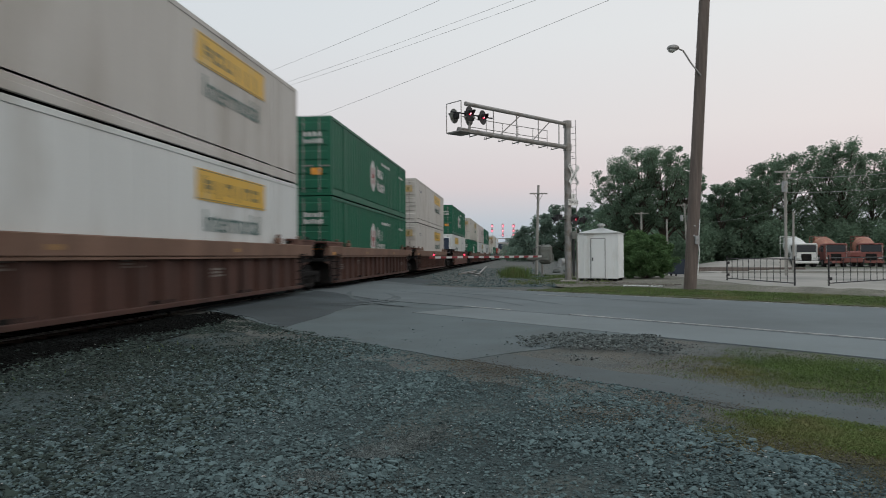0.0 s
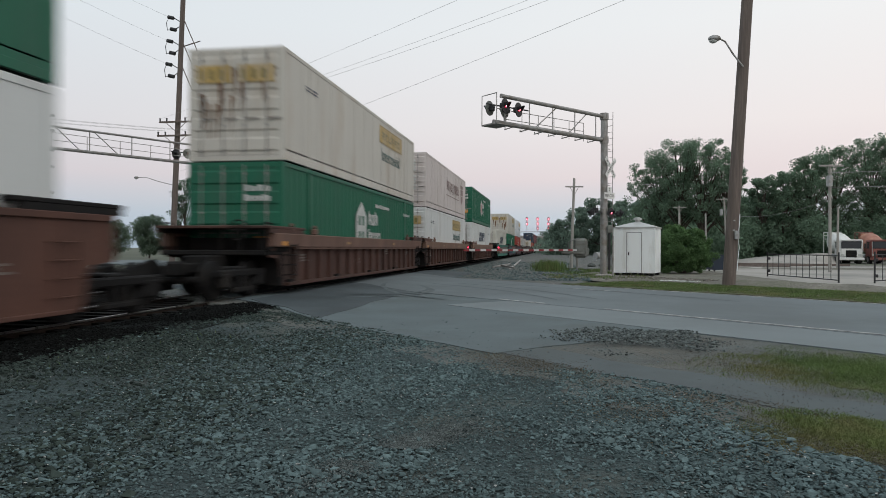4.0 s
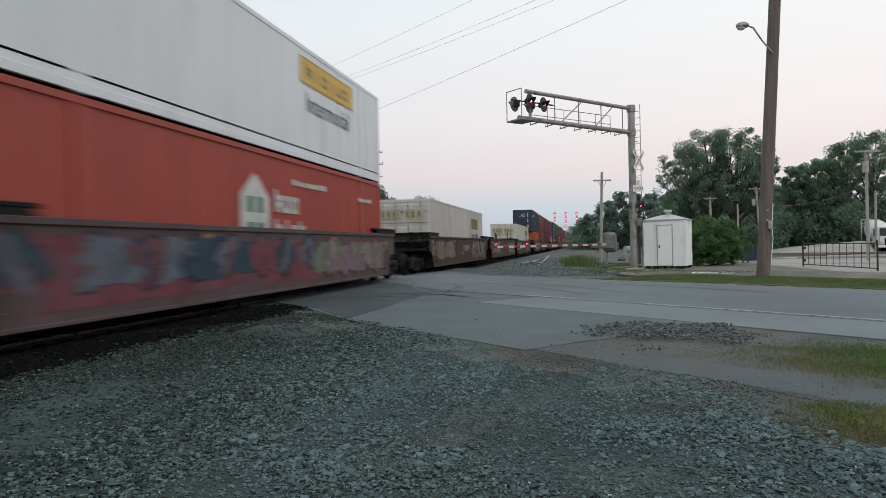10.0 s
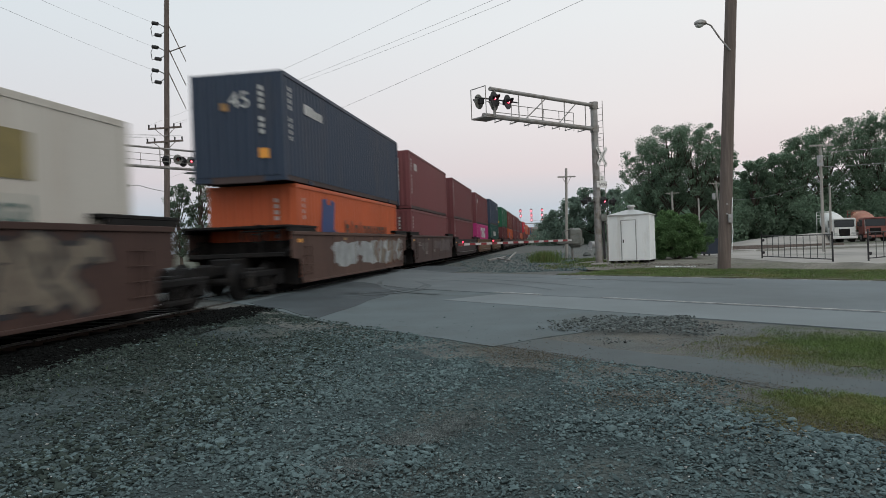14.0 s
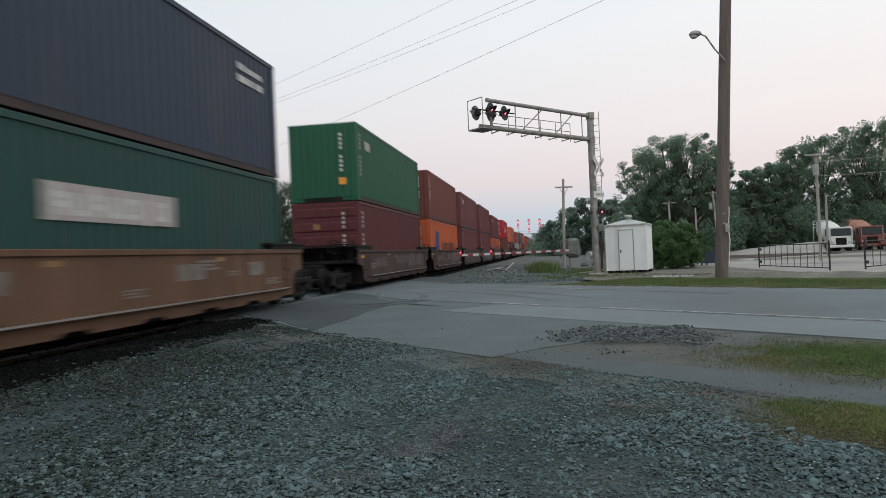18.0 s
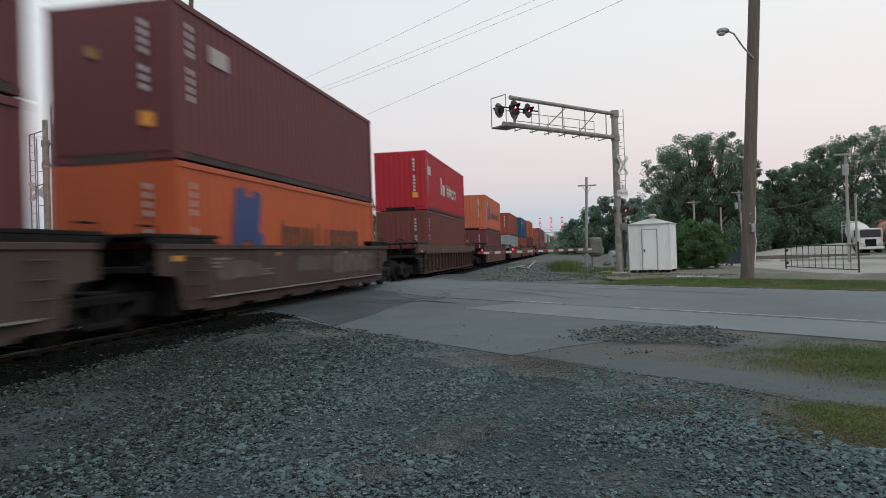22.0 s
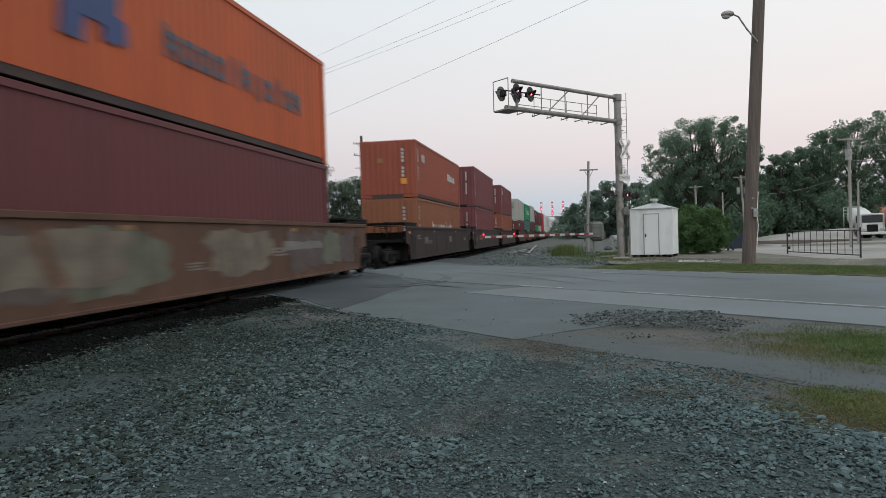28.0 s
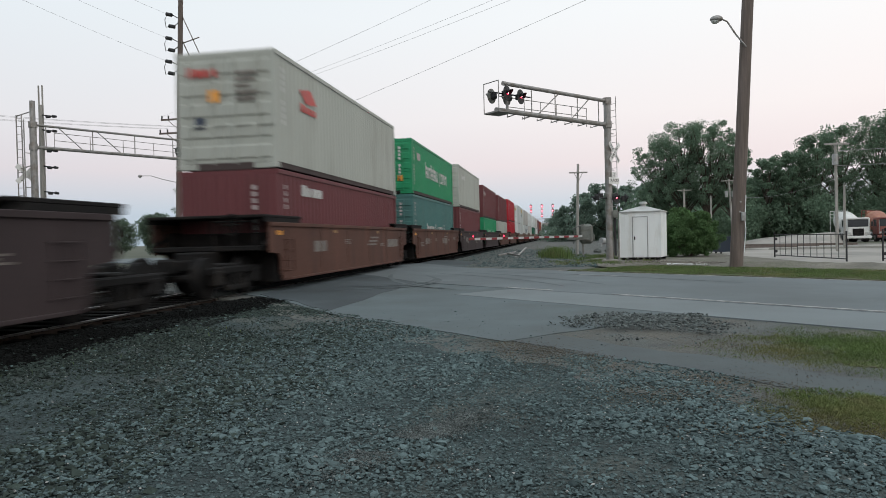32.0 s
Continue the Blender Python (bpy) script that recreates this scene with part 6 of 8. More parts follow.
P = {
    "white": paint("white_container", (0.6, 0.62, 0.61), 0.5, (0.4, 0.39, 0.36), 0.3, 0.06),
    "pale": paint("pale_grey_container", (0.5, 0.48, 0.45), 0.6, (0.36, 0.33, 0.29), 0.4, 0.08),
    "shiny": paint("bright_white_container", (0.66, 0.69, 0.71), 0.35, (0.5, 0.5, 0.5), 0.2, 0.06),
    "cream": paint("rust_stained_cream_container", (0.52, 0.5, 0.45), 0.6, (0.4, 0.34, 0.27), 0.3, 0.08),
    "beige": paint("beige_container", (0.55, 0.54, 0.48), 0.55, (0.42, 0.39, 0.32), 0.3, 0.06),
    "pink_white": paint("faded_white_container", (0.55, 0.5, 0.48), 0.55, (0.42, 0.37, 0.34), 0.35, 0.06),
    "green": paint("dark_green_container", (0.012, 0.115, 0.066), 0.5, (0.03, 0.09, 0.06), 0.25),
    "vermilion": paint("red_orange_container", (0.34, 0.062, 0.046), 0.5, (0.27, 0.055, 0.042), 0.25),
    "maroon": paint("maroon_container", (0.132, 0.04, 0.044), 0.55, (0.108, 0.037, 0.039), 0.3, 0.08),
    "wine": paint("dark_wine_red_container", (0.098, 0.024, 0.026), 0.55, (0.08, 0.024, 0.024), 0.3, 0.08),
    "plum": paint("faded_maroon_container", (0.165, 0.052, 0.056), 0.55, (0.13, 0.043, 0.043), 0.3, 0.08),
    "brown": paint("brown_red_container", (0.145, 0.044, 0.037), 0.55, (0.11, 0.037, 0.031), 0.3),
    "rust": paint("rust_red_container", (0.27, 0.065, 0.04), 0.55, (0.2, 0.06, 0.04), 0.35),
    "tan": paint("tan_orange_container", (0.25, 0.098, 0.052), 0.55, (0.19, 0.08, 0.045), 0.3),
    "orange": paint("orange_container", (0.46, 0.098, 0.034), 0.5, (0.33, 0.075, 0.022), 0.25),
    "pink": paint("magenta_container", (0.4, 0.03, 0.16), 0.5, (0.3, 0.035, 0.13), 0.2),
    "navy": paint("dark_navy_container", (0.028, 0.045, 0.075), 0.5, (0.05, 0.055, 0.07), 0.3),
    "deep_green": paint("deep_green_container", (0.014, 0.06, 0.05), 0.55, (0.03, 0.05, 0.045), 0.3),
    "leaf_green": paint("green_iso_container", (0.014, 0.095, 0.05), 0.5, (0.02, 0.075, 0.04), 0.25),
    "coral": paint("coral_container", (0.3, 0.08, 0.05), 0.55, (0.22, 0.068, 0.043), 0.3),
    "red": paint("bright_red_container", (0.4, 0.018, 0.032), 0.5, (0.3, 0.02, 0.03), 0.2),
    "grey_blue": paint("grey_blue_container", (0.26, 0.33, 0.34), 0.55, (0.22, 0.17, 0.12), 0.25),
    "blue": paint("blue_container", (0.018, 0.075, 0.15), 0.5, (0.03, 0.06, 0.1), 0.25),
    "light_grey": paint("light_grey_container", (0.4, 0.42, 0.38), 0.55, (0.3, 0.3, 0.26), 0.25, 0.06),
    "bright_green": paint("bright_green_container", (0.018, 0.25, 0.11), 0.5, (0.03, 0.18, 0.08), 0.2),
    "faded_orange": paint("sun_faded_orange_container", (0.5, 0.132, 0.072), 0.55, (0.36, 0.11, 0.05), 0.25),
    "burnt": paint("burnt_orange_container", (0.26, 0.085, 0.052), 0.55, (0.19, 0.07, 0.045), 0.35),
    # dark for the rail's dirt and for the shade of its recess, both painted
    "darkened": paint("grime_and_shade_rail_paint", (0.07, 0.052, 0.05), 0.8, (0.045, 0.036, 0.035), 0.4),
    "teal": paint("teal_container", (0.065, 0.17, 0.16), 0.55, (0.07, 0.13, 0.12), 0.25),
}
INK = {
    "yellow": material("yellow_panel", (0.62, 0.37, 0.04), 0.5, vary=0.12, scale=3, second=(0.5, 0.4, 0.2), amount=0.3),
    "dark_green": material("dark_green_lettering", (0.05, 0.12, 0.11), 0.5),
    "olive": material("olive_lettering", (0.2, 0.16, 0.05), 0.5),
    "white": material("white_lettering", (0.52, 0.53, 0.51), 0.5, vary=0.2, scale=2),
    "faded": material("faded_white_lettering", (0.4, 0.36, 0.35), 0.6, vary=0.25, scale=5),
    "old_yellow": material("faded_yellow_panel", (0.42, 0.29, 0.09), 0.6, vary=0.2, scale=2, second=(0.42, 0.36, 0.27), amount=0.5, streak=0.3),
    "ink": material("dark_blue_lettering", (0.04, 0.055, 0.09), 0.5),
    "blue": material("blue_emblem", (0.02, 0.05, 0.17), 0.5),
    "brownish": material("faded_brown_lettering", (0.2, 0.13, 0.12), 0.5),
    "red": material("red_lettering", (0.5, 0.06, 0.05), 0.5),
    "amber": material("amber_label", (0.75, 0.32, 0.04), 0.5),
    "stencil": material("worn_stencil", (0.2, 0.18, 0.16), 0.7, vary=0.4, scale=9, second=(0.11, 0.09, 0.08), amount=0.45),
    "faint": material("bleached_panel", (0.36, 0.32, 0.23), 0.6, vary=0.2, scale=2, second=(0.45, 0.43, 0.36), amount=0.5, streak=0.3),
    "faded_red": material("faded_red_marking", (0.3, 0.075, 0.08), 0.6, vary=0.2, scale=4),
    "brown_ink": material("dark_brown_lettering", (0.1, 0.04, 0.022), 0.6, vary=0.25, scale=4),
    "amber_worn": material("worn_amber_reflector", (0.3, 0.17, 0.06), 0.6, vary=0.3, scale=8),
    "rusty": material("rust_streak", (0.16, 0.08, 0.04), 0.8),
}


def car_paint(name, colour, second, amount=0.4):
    return material(name, colour, 0.72, vary=0.26, scale=1.5, fine=20, second=second, amount=amount, streak=0.3, shine=0.2)


def spray(name, colour, second, amount=0.45):
    """Sprayed paint: patchy, with a second tone showing through."""
    return material(name, colour, 0.7, vary=0.35, scale=2.2, fine=14, second=second, amount=amount, shine=0.2)


GRIME = (0.036, 0.027, 0.024)
CAR = {
    "brown": car_paint("brown_car_paint", (0.112, 0.055, 0.041), (0.062, 0.036, 0.03)),
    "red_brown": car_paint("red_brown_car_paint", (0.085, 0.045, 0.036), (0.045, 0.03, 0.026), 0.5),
    "dark_brown": car_paint("dark_brown_car_paint", (0.07, 0.038, 0.03), GRIME),
    "ochre": car_paint("ochre_car_paint", (0.135, 0.078, 0.05), (0.095, 0.056, 0.038), 0.35),
    "dull": car_paint("dull_grey_brown_car_paint", (0.05, 0.037, 0.038), (0.035, 0.027, 0.028)),
    "teal_tag": spray("teal_sprayed_side", (0.055, 0.2, 0.165), (0.1, 0.19, 0.16), 0.5),
    "multi_tag": car_paint("violet_grey_car_paint", (0.085, 0.07, 0.08), (0.06, 0.045, 0.045)),
    "rose_tag": car_paint("rose_grey_car_paint", (0.1, 0.07, 0.075), (0.07, 0.045, 0.042)),
    "brown_tag": car_paint("worn_brown_car_paint", (0.07, 0.042, 0.035), (0.05, 0.031, 0.027)),
    "white_tag": car_paint("streaked_brown_car_paint", (0.1, 0.06, 0.048), (0.065, 0.04, 0.034)),
    "grey_tag": car_paint("grey_red_car_paint", (0.074, 0.05, 0.046), (0.052, 0.036, 0.033)),
    "violet_tag": car_paint("red_grey_car_paint", (0.09, 0.066, 0.06), (0.07, 0.046, 0.042)),
    "sage_tag": car_paint("orange_brown_car_paint", (0.12, 0.07, 0.05), (0.085, 0.05, 0.036)),
}
# the ribbed cars' top chord: skylight on it is painted in as paler brown
CHORD = {k: car_paint(k + "_skylit_chord", c, d, 0.3) for k, c, d in (("brown", (0.185, 0.115, 0.085), (0.125, 0.072, 0.052)), ("red_brown", (0.15, 0.09, 0.07), (0.1, 0.058, 0.045)), ("dark_brown", (0.12, 0.075, 0.058), (0.075, 0.046, 0.036)))}
SPRAY = {
    "teal": spray("teal_spray", (0.05, 0.19, 0.165), (0.08, 0.16, 0.14)),
    "navy": spray("navy_spray", (0.03, 0.055, 0.085), (0.05, 0.06, 0.075)),
    "pink": spray("pink_spray", (0.25, 0.12, 0.12), (0.2, 0.13, 0.12)),
    "salmon": spray("salmon_spray", (0.22, 0.12, 0.085), (0.14, 0.11, 0.09)),
    "rose": spray("rose_spray", (0.16, 0.05, 0.065), (0.12, 0.07, 0.08)),
    "lilac": spray("lilac_spray", (0.2, 0.13, 0.165), (0.16, 0.11, 0.14)),
    "slate": spray("slate_blue_spray", (0.1, 0.12, 0.155), (0.12, 0.12, 0.14)),
    "bone": spray("bone_spray", (0.19, 0.165, 0.13), (0.13, 0.105, 0.085)),
    "white": spray("white_spray", (0.32, 0.34, 0.34), (0.22, 0.24, 0.25)),
    "pale": spray("pale_grey_spray", (0.2, 0.19, 0.18), (0.13, 0.115, 0.11)),
    "dust": spray("dusty_spray", (0.125, 0.105, 0.1), (0.085, 0.064, 0.06), 0.6),
    "mauve": spray("mauve_spray", (0.11, 0.085, 0.092), (0.08, 0.06, 0.06), 0.6),
    "sage": spray("sage_spray", (0.13, 0.14, 0.105), (0.17, 0.17, 0.14)),
    "dark": spray("dark_spray", (0.03, 0.035, 0.04), (0.045, 0.04, 0.04)),
    "rust": spray("rust_spray", (0.15, 0.07, 0.04), (0.1, 0.055, 0.04)),
    "amber": spray("amber_spray", (0.26, 0.14, 0.05), (0.18, 0.11, 0.06)),
}
# for each kind: (shape, from, to along the car as shares of its length, low, high as shares of its side, colours)
TAGS = {
    "teal_tag": (("letters", -0.48, 0.0, 0.25, 0.8, "salmon pink rust", "dark", 5), ("letters", -0.05, 0.42, 0.2, 0.85, "sage teal pink bone", "navy", 7), ("fill", 0.42, 0.5, 0.0, 0.98, "rust", "", 1)),
    "multi_tag": (("fill", -0.5, 0.12, 0.0, 0.42, "navy", "", 2), ("fill", -0.02, 0.36, 0.02, 0.5, "teal", "", 1), ("letters", -0.5, -0.05, 0.3, 0.92, "slate teal navy", "dark", 5), ("letters", -0.06, 0.36, 0.45, 0.95, "pink salmon pink", "rust", 6), ("fill", 0.3, 0.47, 0.05, 0.6, "slate", "", 1)),
    "rose_tag": (("fill", -0.42, 0.2, 0.05, 0.45, "rose", "", 2), ("letters", -0.46, 0.1, 0.3, 0.9, "navy slate rose", "dark", 8), ("letters", 0.12, 0.46, 0.15, 0.85, "pale lilac sage", "rust", 6)),
    "brown_tag": (("fill", -0.5, -0.2, 0.12, 0.98, "bone", "", 2), ("fill", -0.06, 0.06, 0.45, 0.8, "pale", "", 1), ("letters", 0.12, 0.42, 0.1, 0.92, "bone", "dark", 6)),
    "white_tag": (("fill", -0.3, 0.14, 0.12, 0.95, "white", "", 2), ("letters", 0.1, 0.4, 0.15, 0.9, "pale white bone", "rust", 5)),
    "grey_tag": (("fill", -0.34, -0.2, 0.35, 0.85, "dust", "", 1), ("fill", -0.06, 0.12, 0.4, 0.92, "dust mauve", "", 2), ("letters", 0.16, 0.42, 0.3, 0.9, "dust mauve", "", 4)),
    "violet_tag": (("letters", -0.5, -0.34, 0.3, 0.9, "teal bone", "dark", 2), ("fill", -0.2, 0.06, 0.1, 0.97, "slate", "", 2), ("fill", 0.06, 0.3, 0.1, 0.97, "lilac", "", 2), ("letters", 0.08, 0.28, 0.2, 0.85, "slate pink", "", 4)),
    "sage_tag": (("fill", -0.5, -0.1, 0.02, 0.98, "sage dust sage", "", 3), ("fill", -0.03, 0.13, 0.08, 0.98, "bone", "", 1), ("fill", 0.18, 0.32, 0.02, 0.98, "dust", "", 2), ("fill", 0.16, 0.3, 0.5, 0.75, "pale", "", 2), ("letters", -0.48, -0.2, 0.25, 0.9, "bone rust", "", 3), ("fill", 0.31, 0.46, 0.05, 0.95, "sage dust", "", 2)),
}


def blob(bm, y0, y1, z0, z1, x0, x1, rng):
    """A flat sprayed patch with an uneven rounded outline."""
    n, pts = 30, []
    ph = [rng.uniform(0, 6.28) for _ in range(3)]
    for k in range(n):
        a = 2 * math.pi * k / n
        c, s = math.cos(a), math.sin(a)
        r = (abs(c) ** 5 + abs(s) ** 5) ** -0.2 * (0.86 + 0.09 * math.sin(3 * a + ph[0]) + 0.07 * math.sin(7 * a + ph[1]) + 0.05 * math.sin(13 * a + ph[2]))
        pts.append(((y0 + y1) / 2 + (y1 - y0) / 2 * min(1, max(-1, r * c)), (z0 + z1) / 2 + (z1 - z0) / 2 * min(1, max(-1, r * s))))
    lo = [bm.verts.new((x0, y, z)) for y, z in pts]
    hi = [bm.verts.new((x1, y, z)) for y, z in pts]
    mid = bm.verts.new((x1, (y0 + y1) / 2, (z0 + z1) / 2))
    for k in range(n):
        j = (k + 1) % n
        bm.faces.new((mid, hi[k], hi[j]))
        bm.faces.new((lo[k], lo[j], hi[j], hi[k]))


def ribbon(bm, pts, w, x0, x1):
    """A flat stroke of spray paint of the given width along the points."""
    left, right = [], []
    for k, (y, z) in enumerate(pts):
        a, b = pts[max(0, k - 1)], pts[min(len(pts) - 1, k + 1)]
        d = math.hypot(b[0] - a[0], b[1] - a[1]) or 1
        ny, nz = -(b[1] - a[1]) / d * w / 2, (b[0] - a[0]) / d * w / 2
        left.append((y + ny, z + nz))
        right.append((y - ny, z - nz))
    # the coat builds up a little along the stroke, so that it may cross itself
    rows = []
    for k, (a, b) in enumerate(zip(left, right)):
        x = x1 + 0.0001 * k
        rows.append([bm.verts.new(p) for p in ((x0, *a), (x, *a), (x, *b), (x0, *b))])
    for a, b in zip(rows, rows[1:]):
        for j in range(3):
            bm.faces.new((a[j], b[j], b[j + 1], a[j + 1]))
    bm.faces.new(rows[0])
    bm.faces.new(rows[-1][::-1])


def sprayed(t, kind, L, style, face, rng):
    """Graffiti on one side of a car: patches, and rows of bent strokes with dark outlines."""
    z0, z1 = SILLS[style]
    z0, z1 = z0 + 0.1, z1 - 0.12
    span = L + 1.2
    jitter = rng.uniform(-0.03, 0.03)
    coat = iter(range(400))

    def top():
        return 0.0045 + 0.0007 * next(coat)
    for shape, a, b, lo, hi, inks, rim, count in TAGS[kind]:
        a, b = max(-0.5, a + jitter) * span, min(0.5, b + jitter) * span
        lo, hi = z0 + (z1 - z0) * lo, z0 + (z1 - z0) * hi
        inks = inks.split()
        w = (b - a) / count
        for k in range(count):
            ink = SPRAY[inks[k % len(inks)]]
            c, d = a + w * k, a + w * (k + 1)
            bm = bmesh.new()
            if shape == "fill":
                blob(bm, c - 0.15, d + 0.15, lo + rng.uniform(0, 0.06), hi - rng.uniform(0, 0.06), 0.0, top(), rng)
                part("graffiti_patch", bm, ink, t, "sprayed patch of graffiti", at=pose(face, 0, 0))
                continue
            m, r = (c + d) / 2, min(w * 0.62, (hi - lo) * 0.62)
            turn = rng.uniform(0, 6.28)
            sweep = rng.choice((3.6, 4.6, 5.6))
            pts = [(m + r * math.cos(turn + sweep * j / 12) * (0.75 + 0.35 * math.sin(j * 1.7 + turn)), (lo + hi) / 2 + (hi - lo) * (0.36 + 0.12 * math.sin(j * 1.3)) * math.sin(turn + sweep * j / 12)) for j in range(13)]
            if k % 2 == 0 and len(inks) > 1:
                under = bmesh.new()
                blob(under, c - w * 0.7, d + w * 0.7, lo - 0.05, hi + 0.05, 0.0, top(), rng)
                part("graffiti_patch", under, SPRAY[inks[(k + 2) % len(inks)]], t, "sprayed patch of graffiti", at=pose(face, 0, 0))
            if rim:
                out = bmesh.new()
                ribbon(out, pts, r * 0.78, 0.0, top())
                part("graffiti_outline", out, SPRAY[rim], t, "dark sprayed outline", at=pose(face, 0, 0))
            ribbon(bm, pts, r * 0.5, 0.0, top() + 0.001)
            part("graffiti_stroke", bm, ink, t, "sprayed stroke of graffiti", at=pose(face, 0, 0))
            if k % 2 == 0:
                bar = bmesh.new()
                e = rng.uniform(-0.25, 0.25) * w
                ribbon(bar, [(m - e, lo), (m + e * 0.3, (lo + hi) / 2), (m + e, hi)], r * 0.36, 0.0, top() + 0.0015)
                part("graffiti_stroke", bar, SPRAY[inks[(k + 1) % len(inks)]], t, "sprayed stroke of graffiti", at=pose(face, 0, 0))


STORE = {}


def shared(key, make):
    if key not in STORE:
        bm = bmesh.new()
        make(bm)
        me = bpy.data.meshes.new(key[0])
        bm.to_mesh(me)
        bm.free()
        me.materials.append(M["galv"])
        STORE[key] = me
    return STORE[key]


def piece(name, me, mat, parent, m=None, label=""):
    ob = new(name, me)
    ob.material_slots[0].link = "OBJECT"
    ob.material_slots[0].material = mat
    if m is not None:
        ob.matrix_basis = m
    ob.parent = parent
    if label:
        tagged(ob, label)
    return ob


HW = 1.295  # half a container's width


def side_panel(bm, L, H, style):
    """The side wall, with its ribs or folds, in the plane x = 0."""
    y0, y1, z0, z1 = -L / 2 + 0.12, L / 2 - 0.12, 0.16 if style == "iso" else 0.31, H - 0.1
    pts = []
    if style == "smooth":
        n = round((y1 - y0) / 1.22)
        w = (y1 - y0) / n
        for k in range(n):
            a = y0 + k * w
            pts += [(a, -0.012), (a + w - 0.05, -0.012), (a + w - 0.05, -0.006), (a + w, -0.006)]
    elif style == "ribbed":
        n = round((y1 - y0) / 0.41)
        w = (y1 - y0) / n
        for k in range(n):
            a = y0 + k * w
            pts += [(a, -0.045), (a + w * 0.66, -0.045), (a + w * 0.74, -0.01), (a + w * 0.92, -0.01)]
        pts.append((y1, -0.045))
    else:
        n = round((y1 - y0) / 0.278)
        w = (y1 - y0) / n
        for k in range(n):
            a = y0 + k * w
            pts += [(a, -0.012), (a + w * 0.26, -0.012), (a + w * 0.5, -0.05), (a + w * 0.76, -0.05)]
        pts.append((y1, -0.012))
    rows = [(bm.verts.new((x, y, z0)), bm.verts.new((x, y, z1))) for y, x in pts]
    for a, b in zip(rows, rows[1:]):
        bm.faces.new((a[0], b[0], b[1], a[1]))


def end_wall(bm, H):
    n = 9
    x0, x1, z0, z1 = -HW + 0.1, HW - 0.1, 0.15, H - 0.12
    w = (x1 - x0) / n
    pts = []
    for k in range(n):
        a = x0 + k * w
        pts += [(a, -0.012), (a + w * 0.3, -0.012), (a + w * 0.5, -0.05), (a + w * 0.8, -0.05)]
    pts.append((x1, -0.012))
    rows = [(bm.verts.new((x, y, z0)), bm.verts.new((x, y, z1))) for x, y in pts]
    for a, b in zip(rows, rows[1:]):
        bm.faces.new((a[0], b[0], b[1], a[1]))


def door_leaf(bm, H):
    """One door leaf, hung in the plane y = 0, with flat folds across it."""
    w = HW - 0.13
    z0, z1 = 0.15, H - 0.13
    h = (z1 - z0) / 5
    prof = [(z0, 0.0)]
    for k in range(5):
        a = z0 + k * h
        prof += [(a + h * 0.16, 0.0), (a + h * 0.24, -0.032), (a + h * 0.76, -0.032), (a + h * 0.84, 0.0)]
    prof.append((z1, 0.0))
    rows = [[bm.verts.new((x, y, z)) for x in (0.0, w)] for z, y in prof]
    rows += [[bm.verts.new((x, 0.03, z)) for x in (0.0, w)] for z in (z1, z0)]
    n = len(rows)
    for k in range(n):
        a, b = rows[k], rows[(k + 1) % n]
        bm.faces.new((a[0], a[1], b[1], b[0]))
    for i in (0, 1):
        bm.faces.new([r[i] for r in rows][::1 if i == 0 else -1])


def lock_rod(bm, H):
    tube(bm, (0, -0.06, 0.1), (0, -0.06, H - 0.08), 0.018, 0.018, 6)
    for z in (0.25, 0.9, 1.6, H - 0.3):
        box(bm, (-0.04, -0.07, z - 0.03), (0.04, -0.02, z + 0.03))
    box(bm, (-0.02, -0.09, 1.05), (0.4, -0.07, 1.09))


def frame_posts(bm, H):
    box(bm, (-0.075, -0.085, 0.0), (0.075, 0.085, H), 0.008)


def castings(bm, H):
    box(bm, (-0.085, -0.095, 0.0), (0.085, 0.095, 0.118), 0.012)


def roof_panel(bm, L, H):
    n = round(L / 1.2)
    for k in range(n):
        a = -L / 2 + 0.1 + (L - 0.2) * k / n
        b = a + (L - 0.2) / n
        box(bm, (-HW + 0.06, a, H - 0.05), (HW - 0.06, b - 0.1, H - 0.015))
        box(bm, (-HW + 0.06, b - 0.1, H - 0.05), (HW - 0.06, b, H - 0.03))


def blocks(bm, y0, y1, z, h, n, rng, slant=0.0):
    """Plain bars in the rhythm of lettering, on the side wall."""
    w = (y1 - y0) / n
    for k in range(n):
        a = y0 + k * w
        hh = h * (1.0 if k == 0 else rng.choice((0.8, 0.8, 1.0)))
        box(bm, (0, a, z), (0.003, a + w * rng.uniform(0.66, 0.86), z + hh))


def glyph(bm, a, b, z, h, s, kind):
    """A plain open shape in the rhythm of lettering: a hollow box or upright bars."""
    lo, hi = z, z + h
    if kind in "oh":
        for c in (a, b - s):
            box(bm, (0, c, lo), (0.003, c + s, hi + (0.3 * h if kind == "h" and c == a else 0)))
        for c in (lo + (h - s) * (0.0 if kind == "o" else 0.45), hi - s):
            box(bm, (0, a + s, c), (0.003, b - s, c + s))
    elif kind in "nu":
        for c in (a, b - s):
            box(bm, (0, c, lo), (0.003, c + s, hi))
        c = hi - s if kind == "n" else lo
        box(bm, (0, a + s, c), (0.003, b - s, c + s))
    else:
        c = (a + b) / 2
        low = 0.28 * h if kind == "p" else 0
        box(bm, (0, c - s / 2, lo - low), (0.003, c + s / 2, hi + 0.3 * h - low))


def shape_plate(bm, pts):
    """A flat painted shape given by its outline in the wall's plane."""
    lo = [bm.verts.new((0, y, z)) for y, z in pts]
    hi = [bm.verts.new((0.003, y, z)) for y, z in pts]
    bm.faces.new(hi)
    n = len(pts)
    for k in range(n):
        bm.faces.new((lo[k], lo[(k + 1) % n], hi[(k + 1) % n], hi[k]))


